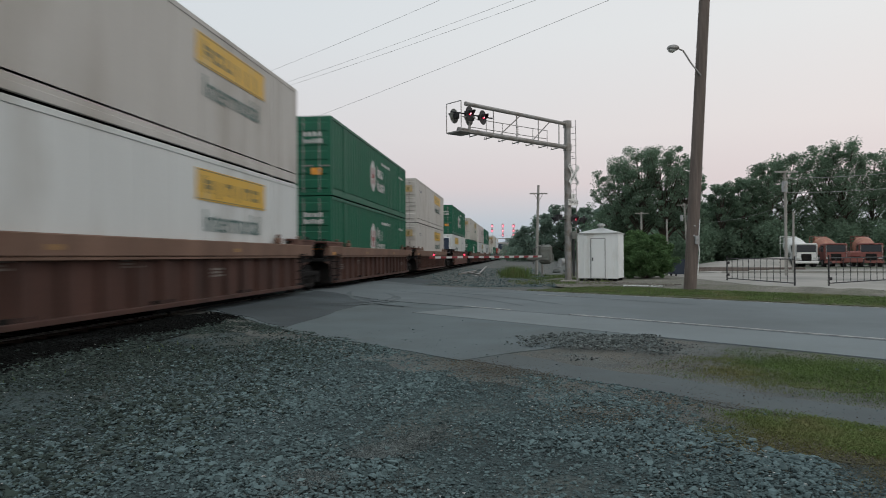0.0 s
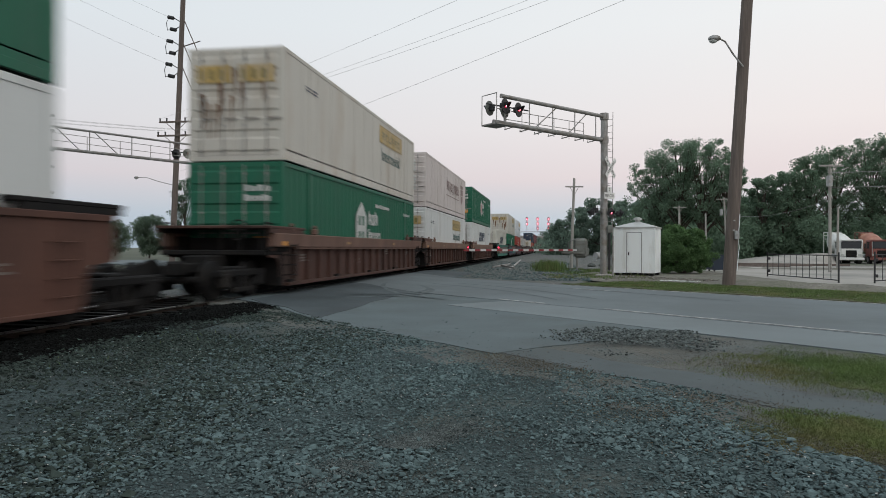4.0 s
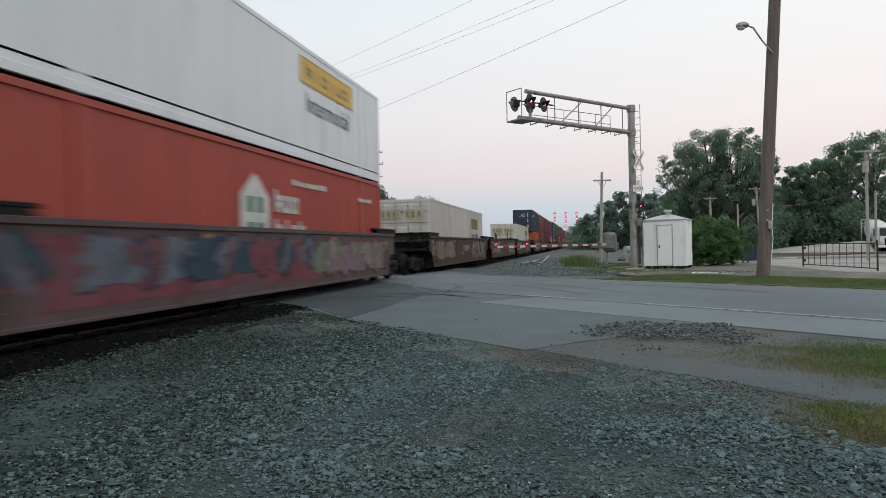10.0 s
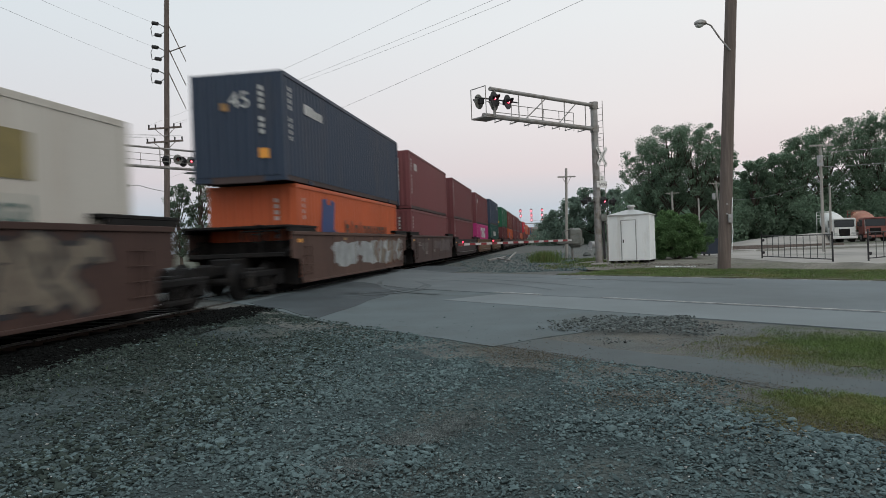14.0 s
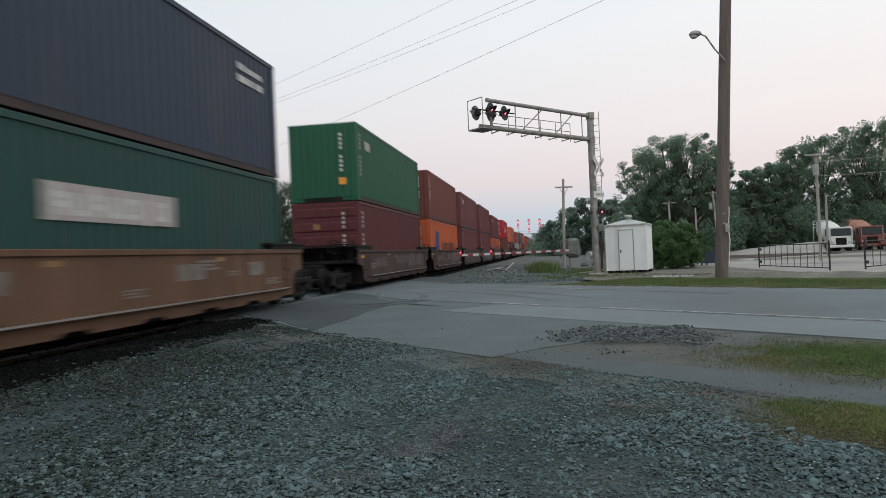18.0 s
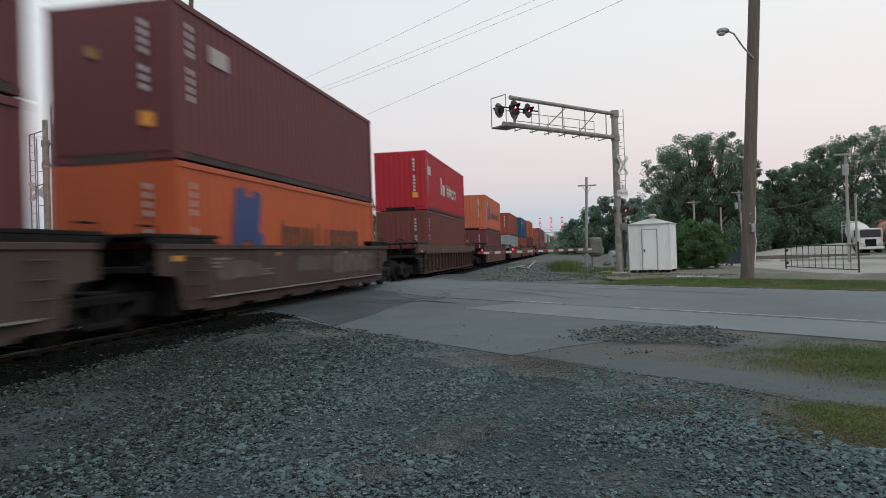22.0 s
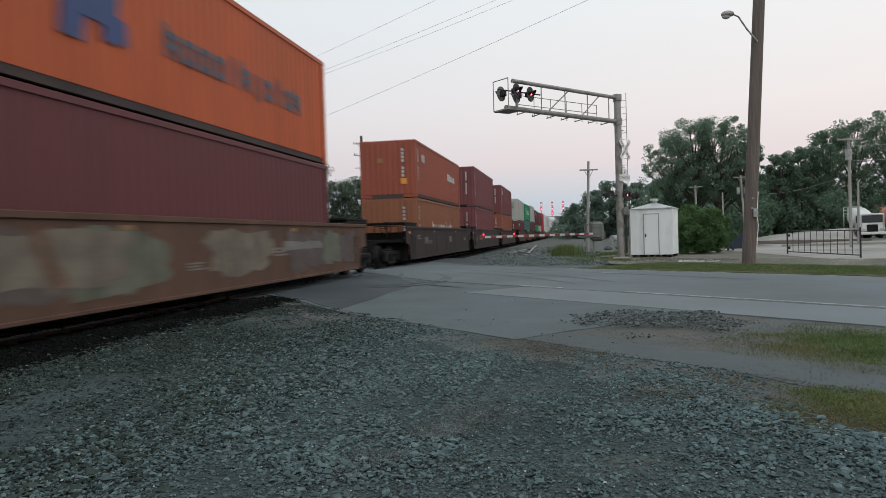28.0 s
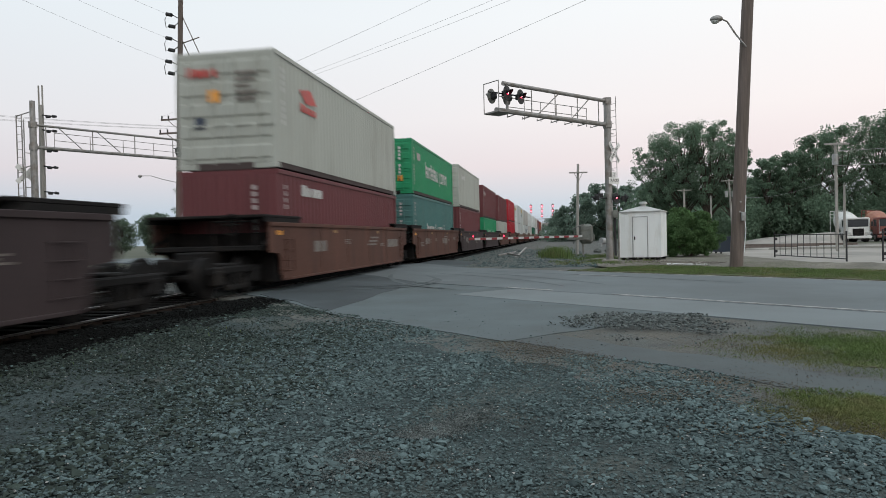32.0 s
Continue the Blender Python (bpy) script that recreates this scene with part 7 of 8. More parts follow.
def markings(t, kind, L, H, seed, panel="yellow"):
    """Panels, emblems and lettering bars on the wall that faces the road."""
    rng = random.Random(seed)
    side = pose(HW + 0.002, 0, 0)

    def put(name, fill, ink, label=""):
        bm = bmesh.new()
        fill(bm)
        ob = part(name, bm, INK[ink], t, label, at=side)
        return tagged(ob, kind="stuff") if name == "data_line" else ob

    def row(y0, y1, z, h, n, bold, ink, label=""):
        w = (y1 - y0) / n
        for k in range(n):
            kind = rng.choice("oohnulp") if k else "h"
            put("lettering_shape", lambda bm: glyph(bm, y0 + k * w, y0 + k * w + w * 0.78, z, h, h * bold, kind), ink, label)
    F = L / 2
    if kind in ("intermodal", "cooled"):
        if kind == "cooled":
            F -= 6.6
        put("logo_panel", lambda bm: box(bm, (0, F - 6.55, 1.93), (0.002, F - 2.68, 2.62)), panel, "yellow logo panel with dark bars")
        row(F - 6.2, F - 3.0, 2.1, 0.3, 6, 0.3, "olive")
        for z in (1.955, 2.575):
            put("panel_line", lambda bm: box(bm, (0, F - 6.5, z), (0.003, F - 2.73, z + 0.025)), "olive")
        lettering("lettering", "Intermodal", 0.72, INK["dark_green"], t, pose(HW + 0.003, F - 4.62, 1.48, 90, 0, 90), 0.002)
        F = L / 2
        put("data_line", lambda bm: [box(bm, (0, (F - 4.5 if kind == "cooled" else -F + 1.6), 2.2 - 0.09 * k), (0.002, (F - 3.6 if kind == "cooled" else -F + 2.5), 2.25 - 0.09 * k)) for k in range(2)], "ink")
    elif kind == "intermodal_faded":
        put("logo_panel", lambda bm: [box(bm, (0, F - 4.6, 1.75), (0.002, F - 2.2, 2.4)), box(bm, (0.001, F - 4.4, 1.9), (0.003, F - 2.5, 2.25))], "olive", "faded logo panel")
        lettering("lettering", "Intermodal", 0.55, INK["dark_green"], t, pose(HW + 0.003, F - 3.4, 1.35, 90, 0, 90), 0.002)
    elif kind in ("hub", "house"):
        c = -1.0
        z = H / 2 + 0.06
        if kind == "hub":
            ring = [(c + 0.62 * math.cos(math.pi / 6 + k * math.pi / 3), z + 0.75 * math.sin(math.pi / 6 + k * math.pi / 3)) for k in range(6)]

            def emblem(bm):
                shape_plate(bm, ring)
        else:
            def emblem(bm):
                shape_plate(bm, ((c - 0.65, z - 0.85), (c + 0.65, z - 0.85), (c + 0.65, z + 0.35), (c, z + 0.85), (c - 0.65, z + 0.35)))
        put("emblem", emblem, "white", "white painted emblem")
        if kind == "hub":
            bm = bmesh.new()
            for dy in (-0.3, 0.14):
                box(bm, (0.002, c + dy, z - 0.38), (0.006, c + dy + 0.17, z + 0.38))
            box(bm, (0.002, c - 0.13, z - 0.09), (0.006, c + 0.14, z + 0.09))
            part("emblem_bar", bm, INK["faded_red"], t, "faded red bars", at=side)
        if kind == "house":
            bm = bmesh.new()
            for dy in (-0.34, 0.1):
                for zz in (-0.55, 0.0):
                    box(bm, (0, c + dy, z + zz), (0.006, c + dy + 0.24, z + zz + 0.34))
            part("emblem_window", bm, P["green"], t, at=side)
        row(c + 0.95, c + 2.3, z + 0.05, 0.4, 3, 0.28, "white")
        row(c + 0.95, c + 2.7, z - 0.6, 0.38, 4, 0.28, "white")
        put("data_line", lambda bm: (blocks(bm, -F + 9.0, -F + 11.2, H - 0.65, 0.14, 7, rng), blocks(bm, F - 2.3, F - 1.0, H - 0.75, 0.12, 5, rng)), "white")
    elif kind == "bold":
        def bold(bm):
            y, s = 0.0, 0.22
            for k, wd in enumerate((1.15, 1.55, 0.35, 1.0, 1.05)):
                z0, z1 = 0.75, 1.72
                if k == 0:
                    for a, b, c, d in ((0.2, 1.3, wd + s, z1), (-0.05, z0, wd - 0.1, 1.16)):
                        box(bm, (0, y + a, b), (0.003, y + c, d))
                elif k == 1:
                    for a in (0, 0.6, 1.2):
                        box(bm, (0, y + a, z0), (0.003, y + a + 0.32, z1))
                elif k == 2:
                    box(bm, (0, y, z0), (0.003, y + 0.34, z1))
                elif k == 3:
                    box(bm, (0, y, z0), (0.003, y + 0.34, z1))
                    box(bm, (0, y + 0.34, 1.2), (0.003, y + wd, z1))
                else:
                    box(bm, (0, y + 0.1, z0), (0.003, y + 0.75, z1))
                y += wd + 0.16
        bars = put("lettering_shape", bold, "ink", "bold dark blue lettering shapes")
        for v in bars.data.vertices:
            v.co.y += 0.2 * (v.co.z - 1.2)
        bars.matrix_basis = pose(HW + 0.002, -2.6, 0.72) @ Matrix.Diagonal((1, 0.84, 0.86, 1))
        put("data_line", lambda bm: blocks(bm, F - 2.6, F - 1.2, 2.1, 0.13, 6, rng), "ink")
    elif kind == "script":
        row(F - 9.0, F - 3.4, 1.5, 0.6, 10, 0.22, "brownish", "faded brown lettering shape")
        put("lettering_line", lambda bm: box(bm, (0, F - 9.2, 1.15), (0.002, F - 3.4, 1.21)), "brownish")
        put("emblem", lambda bm: [shape_plate(bm, p) for p in (((F - 2.7, 2.35), (F - 1.4, 2.35), (F - 1.45, 2.1), (F - 2.65, 2.1)), ((F - 2.62, 2.04), (F - 1.48, 2.04), (F - 1.5, 1.62), (F - 2.6, 1.62)), ((F - 2.58, 1.56), (F - 1.52, 1.56), (F - 1.65, 1.2), (F - 2.05, 0.95), (F - 2.45, 1.2)))], "brownish", "faded brown and blue shield emblem in bands")
    elif kind == "anchor":
        put("emblem", lambda bm: (shape_plate(bm, ((-4.2, 0.8), (-3.72, 0.8), (-3.66, 1.18), (-3.3, 1.18), (-3.28, 0.9), (-2.72, 0.98), (-2.74, 1.32), (-2.95, 1.38), (-2.78, 2.22), (-3.18, 2.3), (-3.22, 2.12), (-3.55, 2.12), (-3.58, 2.32), (-4.0, 2.26)))), "blue", "blue emblem")
        row(-1.7, 4.4, 1.1, 0.46, 11, 0.26, "brown_ink" if seed % 2 == 0 else "ink", "dark lettering shape")
    elif kind == "wide_white":
        put("emblem", lambda bm: box(bm, (0, -F + 0.4, 1.75), (0.003, -F + 1.2, 2.2)), "white")
        put("lettering_shape", lambda bm: (box(bm, (0, -2.25, 1.0), (0.003, -1.92, 1.95)), box(bm, (0, -1.7, 1.0), (0.003, -1.0, 1.6))), "white", "white lettering shape")
        row(-0.4, 2.8, 1.0, 0.55, 4, 0.26, "white", "white lettering shape")
    elif kind == "three_white":
        def three(bm):
            for a, c, d, e in ((0, 0.42, 0, 0.74), (0.96, 1.38, 0, 0.74), (0, 1.38, 0.74, 1), (1.62, 2.1, 0, 1), (2.1, 2.45, 0.2, 0.8), (2.45, 2.9, 0, 1), (3.15, 3.6, 0, 1), (3.6, 4.4, 0.72, 1), (3.6, 4.4, 0, 0.45)):
                box(bm, (0, -2.2 + a, 1.25 + d), (0.003, -2.2 + c, 1.25 + e))
        put("lettering_shape", three, "white", "white lettering shapes")
    elif kind == "row_white":
        row(-2.8, 3.9, 1.0, 0.6, 9, 0.26, "white", "white lettering shape")
    elif kind == "low_white":
        row(-2.7, 3.0, 0.95, 0.48, 8, 0.26, "white", "white lettering shape")
    elif kind == "small_red":
        put("emblem", lambda bm: (shape_plate(bm, ((-F + 1.6, 2.2), (-F + 2.4, 2.35), (-F + 2.9, 2.0), (-F + 2.1, 1.9))), blocks(bm, -F + 1.7, -F + 2.9, 1.65, 0.22, 4, rng)), "red", "red emblem")
    elif kind == "small_white":
        put("emblem", lambda bm: blocks(bm, F - 4.2, F - 1.8, 1.3, 0.4, 5, rng), "white")
    elif kind == "mid_panel":
        put("emblem", lambda bm: box(bm, (0, F - 8.4, 1.5), (0.002, F - 5.0, 2.05)), "faded", "pale worn lettering panel")
        row(F - 8.2, F - 5.2, 1.58, 0.34, 7, 0.26, "white")
    elif kind == "far_bars":
        for z in (2.3, 2.02):
            put("emblem", lambda bm: blocks(bm, F - 2.1, F - 0.7, z, 0.16, 3, rng), "white")
    elif kind == "corner_bars":
        put("emblem", lambda bm: (blocks(bm, -F + 1.6, -F + 3.2, 2.0, 0.3, 4, rng)), "white")
    if L < 13 or kind in ("corner_bars",):
        put("data_line", lambda bm: [box(bm, (0, -F + 0.42, H - 0.48 - 0.165 * k), (0.003, -F + 0.55, H - 0.37 - 0.165 * k)) for k in range(9 + seed % 3) if k != 4], "faded" if seed % 3 else "white", "white upright data bars")
        if seed % 4 == 1:
            put("side_label", lambda bm: box(bm, (0, -F + 1.2, H - 0.9), (0.003, -F + 1.95, H - 0.55)), "faded", "small pale label")


def end_marks(t, colour, L, H, kind, seed):
    rng = random.Random(seed)
    m = pose(0, -L / 2 - 0.034, 0, 0, 0, -90)

    def put(name, fill, ink, label=""):
        bm = bmesh.new()
        fill(bm)
        ob = part(name, bm, INK[ink], t, label, at=m)
        return tagged(ob, kind="stuff") if name in ("end_lettering", "rust_stain") else ob
    # in this plane y runs from the far side to the near side of the end
    if kind in ("intermodal", "intermodal_faded"):
        put("end_panel", lambda bm: [box(bm, (0, a, H - 0.9), (0.012, b, H - 0.45)) for a, b in ((-1.05, -0.1), (0.1, 1.05))], "old_yellow" if kind == "intermodal" else "faint", "faded yellow panel on the doors")
        put("end_lettering", lambda bm: [box(bm, (0.012, a + 0.27 * k, H - 0.82), (0.015, a + 0.13 + 0.27 * k, H - 0.56)) for a in (-0.98, 0.17) for k in range(3)], "olive", "faded dark bars on the doors")
        if colour == "cream":
            def streaks(bm):
                for _ in range(9):
                    a, top, w = rng.uniform(-1.05, 0.95), rng.uniform(1.2, H - 0.4), rng.uniform(0.05, 0.2)
                    shape_plate(bm, ((a, top), (a + w * 0.3, top - rng.uniform(0.7, 1.1)), (a + w * 0.7, top - rng.uniform(0.5, 1.0)), (a + w, top - 0.05)))
            put("rust_stain", streaks, "rusty", "brown rust streaks on the doors")
    elif kind in ("hub", "house"):
        put("end_lettering", lambda bm: (blocks(bm, 0.25, 1.0, H - 0.75, 0.16, 4, rng), blocks(bm, 0.25, 1.0, H - 1.0, 0.16, 6, rng)), "white", "white data bars on the doors")
        put("end_label", lambda bm: box(bm, (0, 0.55, 0.75), (0.012, 0.95, 1.0)), "amber", "orange warning label")
    elif kind == "small_red":
        put("end_emblem", lambda bm: blocks(bm, -1.0, -0.15, H - 0.62, 0.24, 4, rng), "red", "red emblem on the doors")
        put("end_label", lambda bm: box(bm, (0, -0.45, H - 1.25), (0.012, -0.15, H - 0.95)), "amber", "orange warning label")
        put("end_sign", lambda bm: box(bm, (0, -0.8, 1.0), (0.012, -0.55, 1.28)), "ink", "small dark plate")
        put("end_lettering", lambda bm: [box(bm, (0, 0.3, H - 0.6 - 0.16 * k), (0.012, 0.9 - 0.12 * (k % 3), H - 0.52 - 0.16 * k)) for k in range(5)], "stencil", "worn data lines on the doors")
    else:
        put("end_lettering", lambda bm: [box(bm, (0, 0.65, H - 0.5 - 0.165 * k), (0.012, 0.76, H - 0.39 - 0.165 * k)) for k in range(8 + seed % 3) if k != 4], "white" if seed % 2 else "faded", "white upright data bars")
        if seed % 5 in (0, 2):
            put("end_label", lambda bm: box(bm, (0, 0.6, 0.6), (0.012, 0.88, 0.86)), "amber", "orange warning label")
        if seed % 3 == 0:
            put("end_plate", lambda bm: box(bm, (0, -0.45, H - 1.0), (0.012, -0.22, H - 0.8)), "amber_worn", "small worn warning plate")


def container(colour, L, H, style, kind, at, label, seed, number=""):
    t = thing("container", label, "container", at, group="containers on the train")
    mat = P[colour]
    sp = shared(("side_panel", L, H, style), lambda bm: side_panel(bm, L, H, style))
    piece("side_panel", sp, mat, t, pose(HW, 0, 0))
    piece("side_panel", sp, mat, t, pose(-HW, 0, 0, 0, 0, 180))
    piece("roof", shared(("roof", L, H), lambda bm: roof_panel(bm, L, H)), mat, t)
    piece("floor", shared(("floor", L), lambda bm: box(bm, (-HW + 0.05, -L / 2 + 0.1, 0.04), (HW - 0.05, L / 2 - 0.1, 0.16))), M["dark_steel"], t)
    turned = style == "iso" and colour not in ("light_grey", "bright_green", "teal") and seed not in (36, 60)
    piece("end_wall", shared(("end_wall", H), lambda bm: end_wall(bm, H)), mat, t, pose(0, -L / 2 + 0.02, 0) if turned else pose(0, L / 2, 0, 0, 0, 180))
    leaf = shared(("door", H), lambda bm: door_leaf(bm, H))
    rod = shared(("lock_rod", H), lambda bm: lock_rod(bm, H))
    for s in (0, 1):
        d = piece("door", leaf, mat, t, pose(-0.01 if s else HW - 0.12, L / 2 - 0.02, 0, 0, 0, 180) if turned else pose(0.01 if s else -HW + 0.12, -L / 2 + 0.02, 0))
        for x in (0.25, 0.85):
            piece("lock_rod", rod, M["galv"] if style != "iso" else mat, d, pose(x, 0, 0))
    post = shared(("corner_post", H), lambda bm: frame_posts(bm, H))
    cast = shared(("corner_casting",), lambda bm: castings(bm, H))
    ins = 0.0 if L < 13 else 1.98
    for x in (-1, 1):
        for y in (-1, 1):
            p = pose(x * (HW - 0.07), y * (L / 2 - 0.08), 0)
            piece("corner_post", post, mat, t, p)
            for z in (0, H - 0.118):
                piece("corner_casting", cast, mat, t, pose(x * (HW - 0.07), y * (L / 2 - (ins or 0.08)), z))
        piece("top_rail", shared(("top_rail", L), lambda bm: box(bm, (-0.045, -L / 2 + 0.08, -0.11), (0.045, L / 2 - 0.08, 0), 0.006)), mat, t, pose(x * (HW - 0.042), 0, H))
        if style != "iso":
            piece("bottom_rail", shared(("deep_rail", L), lambda bm: [box(bm, (-0.05, -L / 2 + 0.08, 0.02), (0.012, L / 2 - 0.08, 0.16), 0.006), box(bm, (-0.05, -L / 2 + 0.08, 0.16), (-0.012, L / 2 - 0.08, 0.275), 0.004)]), mat, t, pose(x * HW, 0, 0, 0, 0, 0 if x > 0 else 180))
            for y in (-1, 1):
                piece("lift_post", shared(("lift_post", H), lambda bm: box(bm, (-0.06, -0.13, 0.02), (0.004, 0.13, H - 0.02), 0.006)), mat, t, pose(x * HW, y * (L / 2 - 1.98), 0, 0, 0, 0 if x > 0 else 180))
            continue
        # the recessed rail's shade is painted in along with its dirt
        piece("bottom_rail", shared(("bottom_rail", L), lambda bm: box(bm, (-0.04, -L / 2 + 0.08, 0.02), (0.04, L / 2 - 0.08, 0.165), 0.006)), P["darkened"], t, pose(x * (HW - 0.08), 0, 0))
    for z in (0.0, H - 0.14):
        piece("end_sill", shared(("end_sill",), lambda bm: box(bm, (-HW + 0.1, -0.05, 0.0), (HW - 0.1, 0.06, 0.14), 0.006)), mat, t, pose(0, -L / 2 + 0.06, z))
    if style == "iso":
        # a flat dark block stands in for the shade under the box's end
        piece("recess_shade", shared(("recess_shade",), lambda bm: box(bm, (-0.78, -0.004, -0.03), (0.7, 0.05, 0.15))), P["darkened"] if seed % 3 == 0 else M["dark_steel"], t, pose(0, -L / 2, 0), "dark block painted as the shaded recess under the end of the box")
    markings(t, kind, L, H, seed, "old_yellow" if colour == "cream" or seed == 10 else "yellow")
    end_marks(t, colour, L, H, kind, seed)
    if kind == "cooled":
        unit = part("cooling_unit", boxed((-1.0, -L / 2 - 0.32, 0.95), (1.05, -L / 2 - 0.02, 2.55), 0.05), P["white"], t, "cooling unit with a dark grille")
        part("grille", boxed((-0.35, -L / 2 - 0.34, 1.05), (1.0, -L / 2 - 0.31, 2.5), 0.02), P["navy"], unit)
        part("fuel_box", boxed((-0.95, -L / 2 - 0.25, 0.2), (-0.2, -L / 2 - 0.02, 0.8), 0.04), M["dark_steel"], t)
    if number:
        lettering("lettering", number, 0.6, INK["white"], t, pose(0.1, -L / 2 - 0.045, H - 0.75, 90, 0, 0), 0.003)
    return t


# ---- well cars ----
CW = 1.5          # half a car's width
SILLS = {"ribs": (0.36, 1.66), "flat": (0.38, 1.78), "flange": (0.44, 1.6)}  # lower and upper edge of the sides


def sill_side(bm, L, style):
    """One long side of the well, seen from x > 0, in the plane x = 0; its lower corners are cut away over the wheels."""
    z0, z1 = SILLS[style]
    a, b = -L / 2 - 0.75, L / 2 + 0.75
    e = L / 2
    up = [(e - 0.06, z0), (e + 0.04, z0 + 0.06), (e + 0.09, z0 + 0.25), (e + 0.12, 0.9), (e + 0.26, 1.04), (b, 1.08)]
    cut = up
    body = [(b, z1 - 0.1), (a, z1 - 0.1)] + [(-y, z) for y, z in up[::-1]]
    if style == "ribs":
        slab(bm, cut + body, -0.19, -0.165)
        box(bm, (-0.2, -e + 0.2, z0 - 0.02), (-0.03, e - 0.2, z0 + 0.07), 0.01)
        n = round((L - 1.6) / 0.95)
        for k in range(n + 1):
            y = -L / 2 + 0.8 + (L - 1.6) * k / n
            w = 0.06 if k % 4 else 0.11
            box(bm, (-0.17, y - w, z0 + 0.06), (-0.07, y + w, z1 - 0.33))
    else:
        slab(bm, cut + body, -0.05, -0.02)
        box(bm, (-0.06, a, z1 - 0.1), (0.02, b, z1), 0.01)
        if style == "flat":
            box(bm, (-0.06, -e + 0.25, z0), (0.035, e - 0.25, z0 + 0.06), 0.008)
        else:
            box(bm, (-0.06, -e + 0.7, z0 + 0.16), (0.09, e - 0.5, z0 + 0.21), 0.008)
            for k in range(6):
                y = -L / 2 + 1.4 + (L - 2.8) * k / 5
                slab(bm, [(y - 0.75, z0 + 0.01), (y - 0.6, z0 - 0.07), (y + 0.6, z0 - 0.07), (y + 0.75, z0 + 0.01)], -0.049, -0.021)
                box(bm, (-0.03, y - 0.5, z0 + 0.205), (0.055, y + 0.5, z0 + 0.235))
        n = round(L / 2.6)
        for k in range(n + 1):
            y = -L / 2 + 0.3 + (L - 0.6) * k / n
            box(bm, (-0.03, y - 0.02, z0 + 0.2), (-0.012, y + 0.02, z1 - 0.1))


def top_chord(bm, L, style):
    """The square tube along the top of a ribbed side, with its weld bars."""
    z1 = SILLS[style][1]
    box(bm, (-0.2, -L / 2 - 0.75, z1 - 0.34), (0.0, L / 2 + 0.75, z1), 0.018)
    box(bm, (-0.16, -L / 2 + 0.6, z1 - 0.395), (-0.02, L / 2 - 0.6, z1 - 0.345), 0.006)


def cone_block(bm):
    """A cast locking block that stands on the chord beside the box."""
    box(bm, (-0.14, -0.17, 0.0), (-0.02, 0.17, 0.17), 0.03)
    box(bm, (-0.12, -0.09, 0.17), (-0.04, 0.09, 0.27), 0.03)


def end_cover(bm, style):
    """The raised plate over the end of the well, from y = 0 outward."""
    z1 = SILLS[style][1]
    box(bm, (-1.48, -1.3, z1 + 0.1), (1.48, 1.0, z1 + 0.17), 0.015)
    for s in (-1, 1):
        slab(bm, [(-1.25, z1), (0.95, z1), (0.95, z1 + 0.1), (-1.1, z1 + 0.1)], s * 1.45 - 0.03, s * 1.45 + 0.03)


def truck_frame(bm):
    """A cast side frame with its springs."""
    box(bm, (-0.08, -1.15, 0.52), (0.08, 1.15, 0.68), 0.03)
    for y in (-0.88, 0.88):
        box(bm, (-0.1, y - 0.2, 0.28), (0.1, y + 0.2, 0.62), 0.04)
    box(bm, (-0.08, -0.5, 0.16), (0.08, 0.5, 0.28), 0.03)
    for s in (-1, 1):
        tube(bm, (0, s * 0.75, 0.5), (0, s * 0.42, 0.22), 0.06, 0.06, 6)
    for y in (-0.22, 0, 0.22):
        tube(bm, (0, y, 0.26), (0, y, 0.54), 0.08, 0.08, 8)


def wheel(bm):
    """A flanged wheel with its rim outward along +x."""
    tube(bm, (0.03, 0, 0), (0.16, 0, 0), 0.43, 0.42, 24)
    tube(bm, (0, 0, 0), (0.04, 0, 0), 0.46, 0.46, 24)
    tube(bm, (0.1, 0, 0), (0.2, 0, 0), 0.13, 0.12, 12)


def truck(parent, y):
    t = piece("truck", shared(("truck",), lambda bm: box(bm, (-1.0, -0.25, 0.5 + RAIL), (1.0, 0.25, 0.72 + RAIL), 0.03)), M["dark_steel"], parent, pose(0, y, 0))
    for s in (-1, 1):
        piece("side_frame", shared(("side_frame",), truck_frame), M["dark_steel"], t, pose(s * 1.0, 0, RAIL - 0.02))
    for yy in (-0.88, 0.88):
        piece("axle", shared(("axle",), lambda bm: tube(bm, (-0.9, 0, 0), (0.9, 0, 0), 0.08, 0.08, 8)), M["dark_steel"], t, pose(0, yy, RAIL + 0.43))
        for s in (0, 180):
            piece("wheel", shared(("wheel",), wheel), M["dark_steel"], t, pose(0.66 if s == 0 else -0.66, yy, RAIL + 0.43, 0, 0, s))


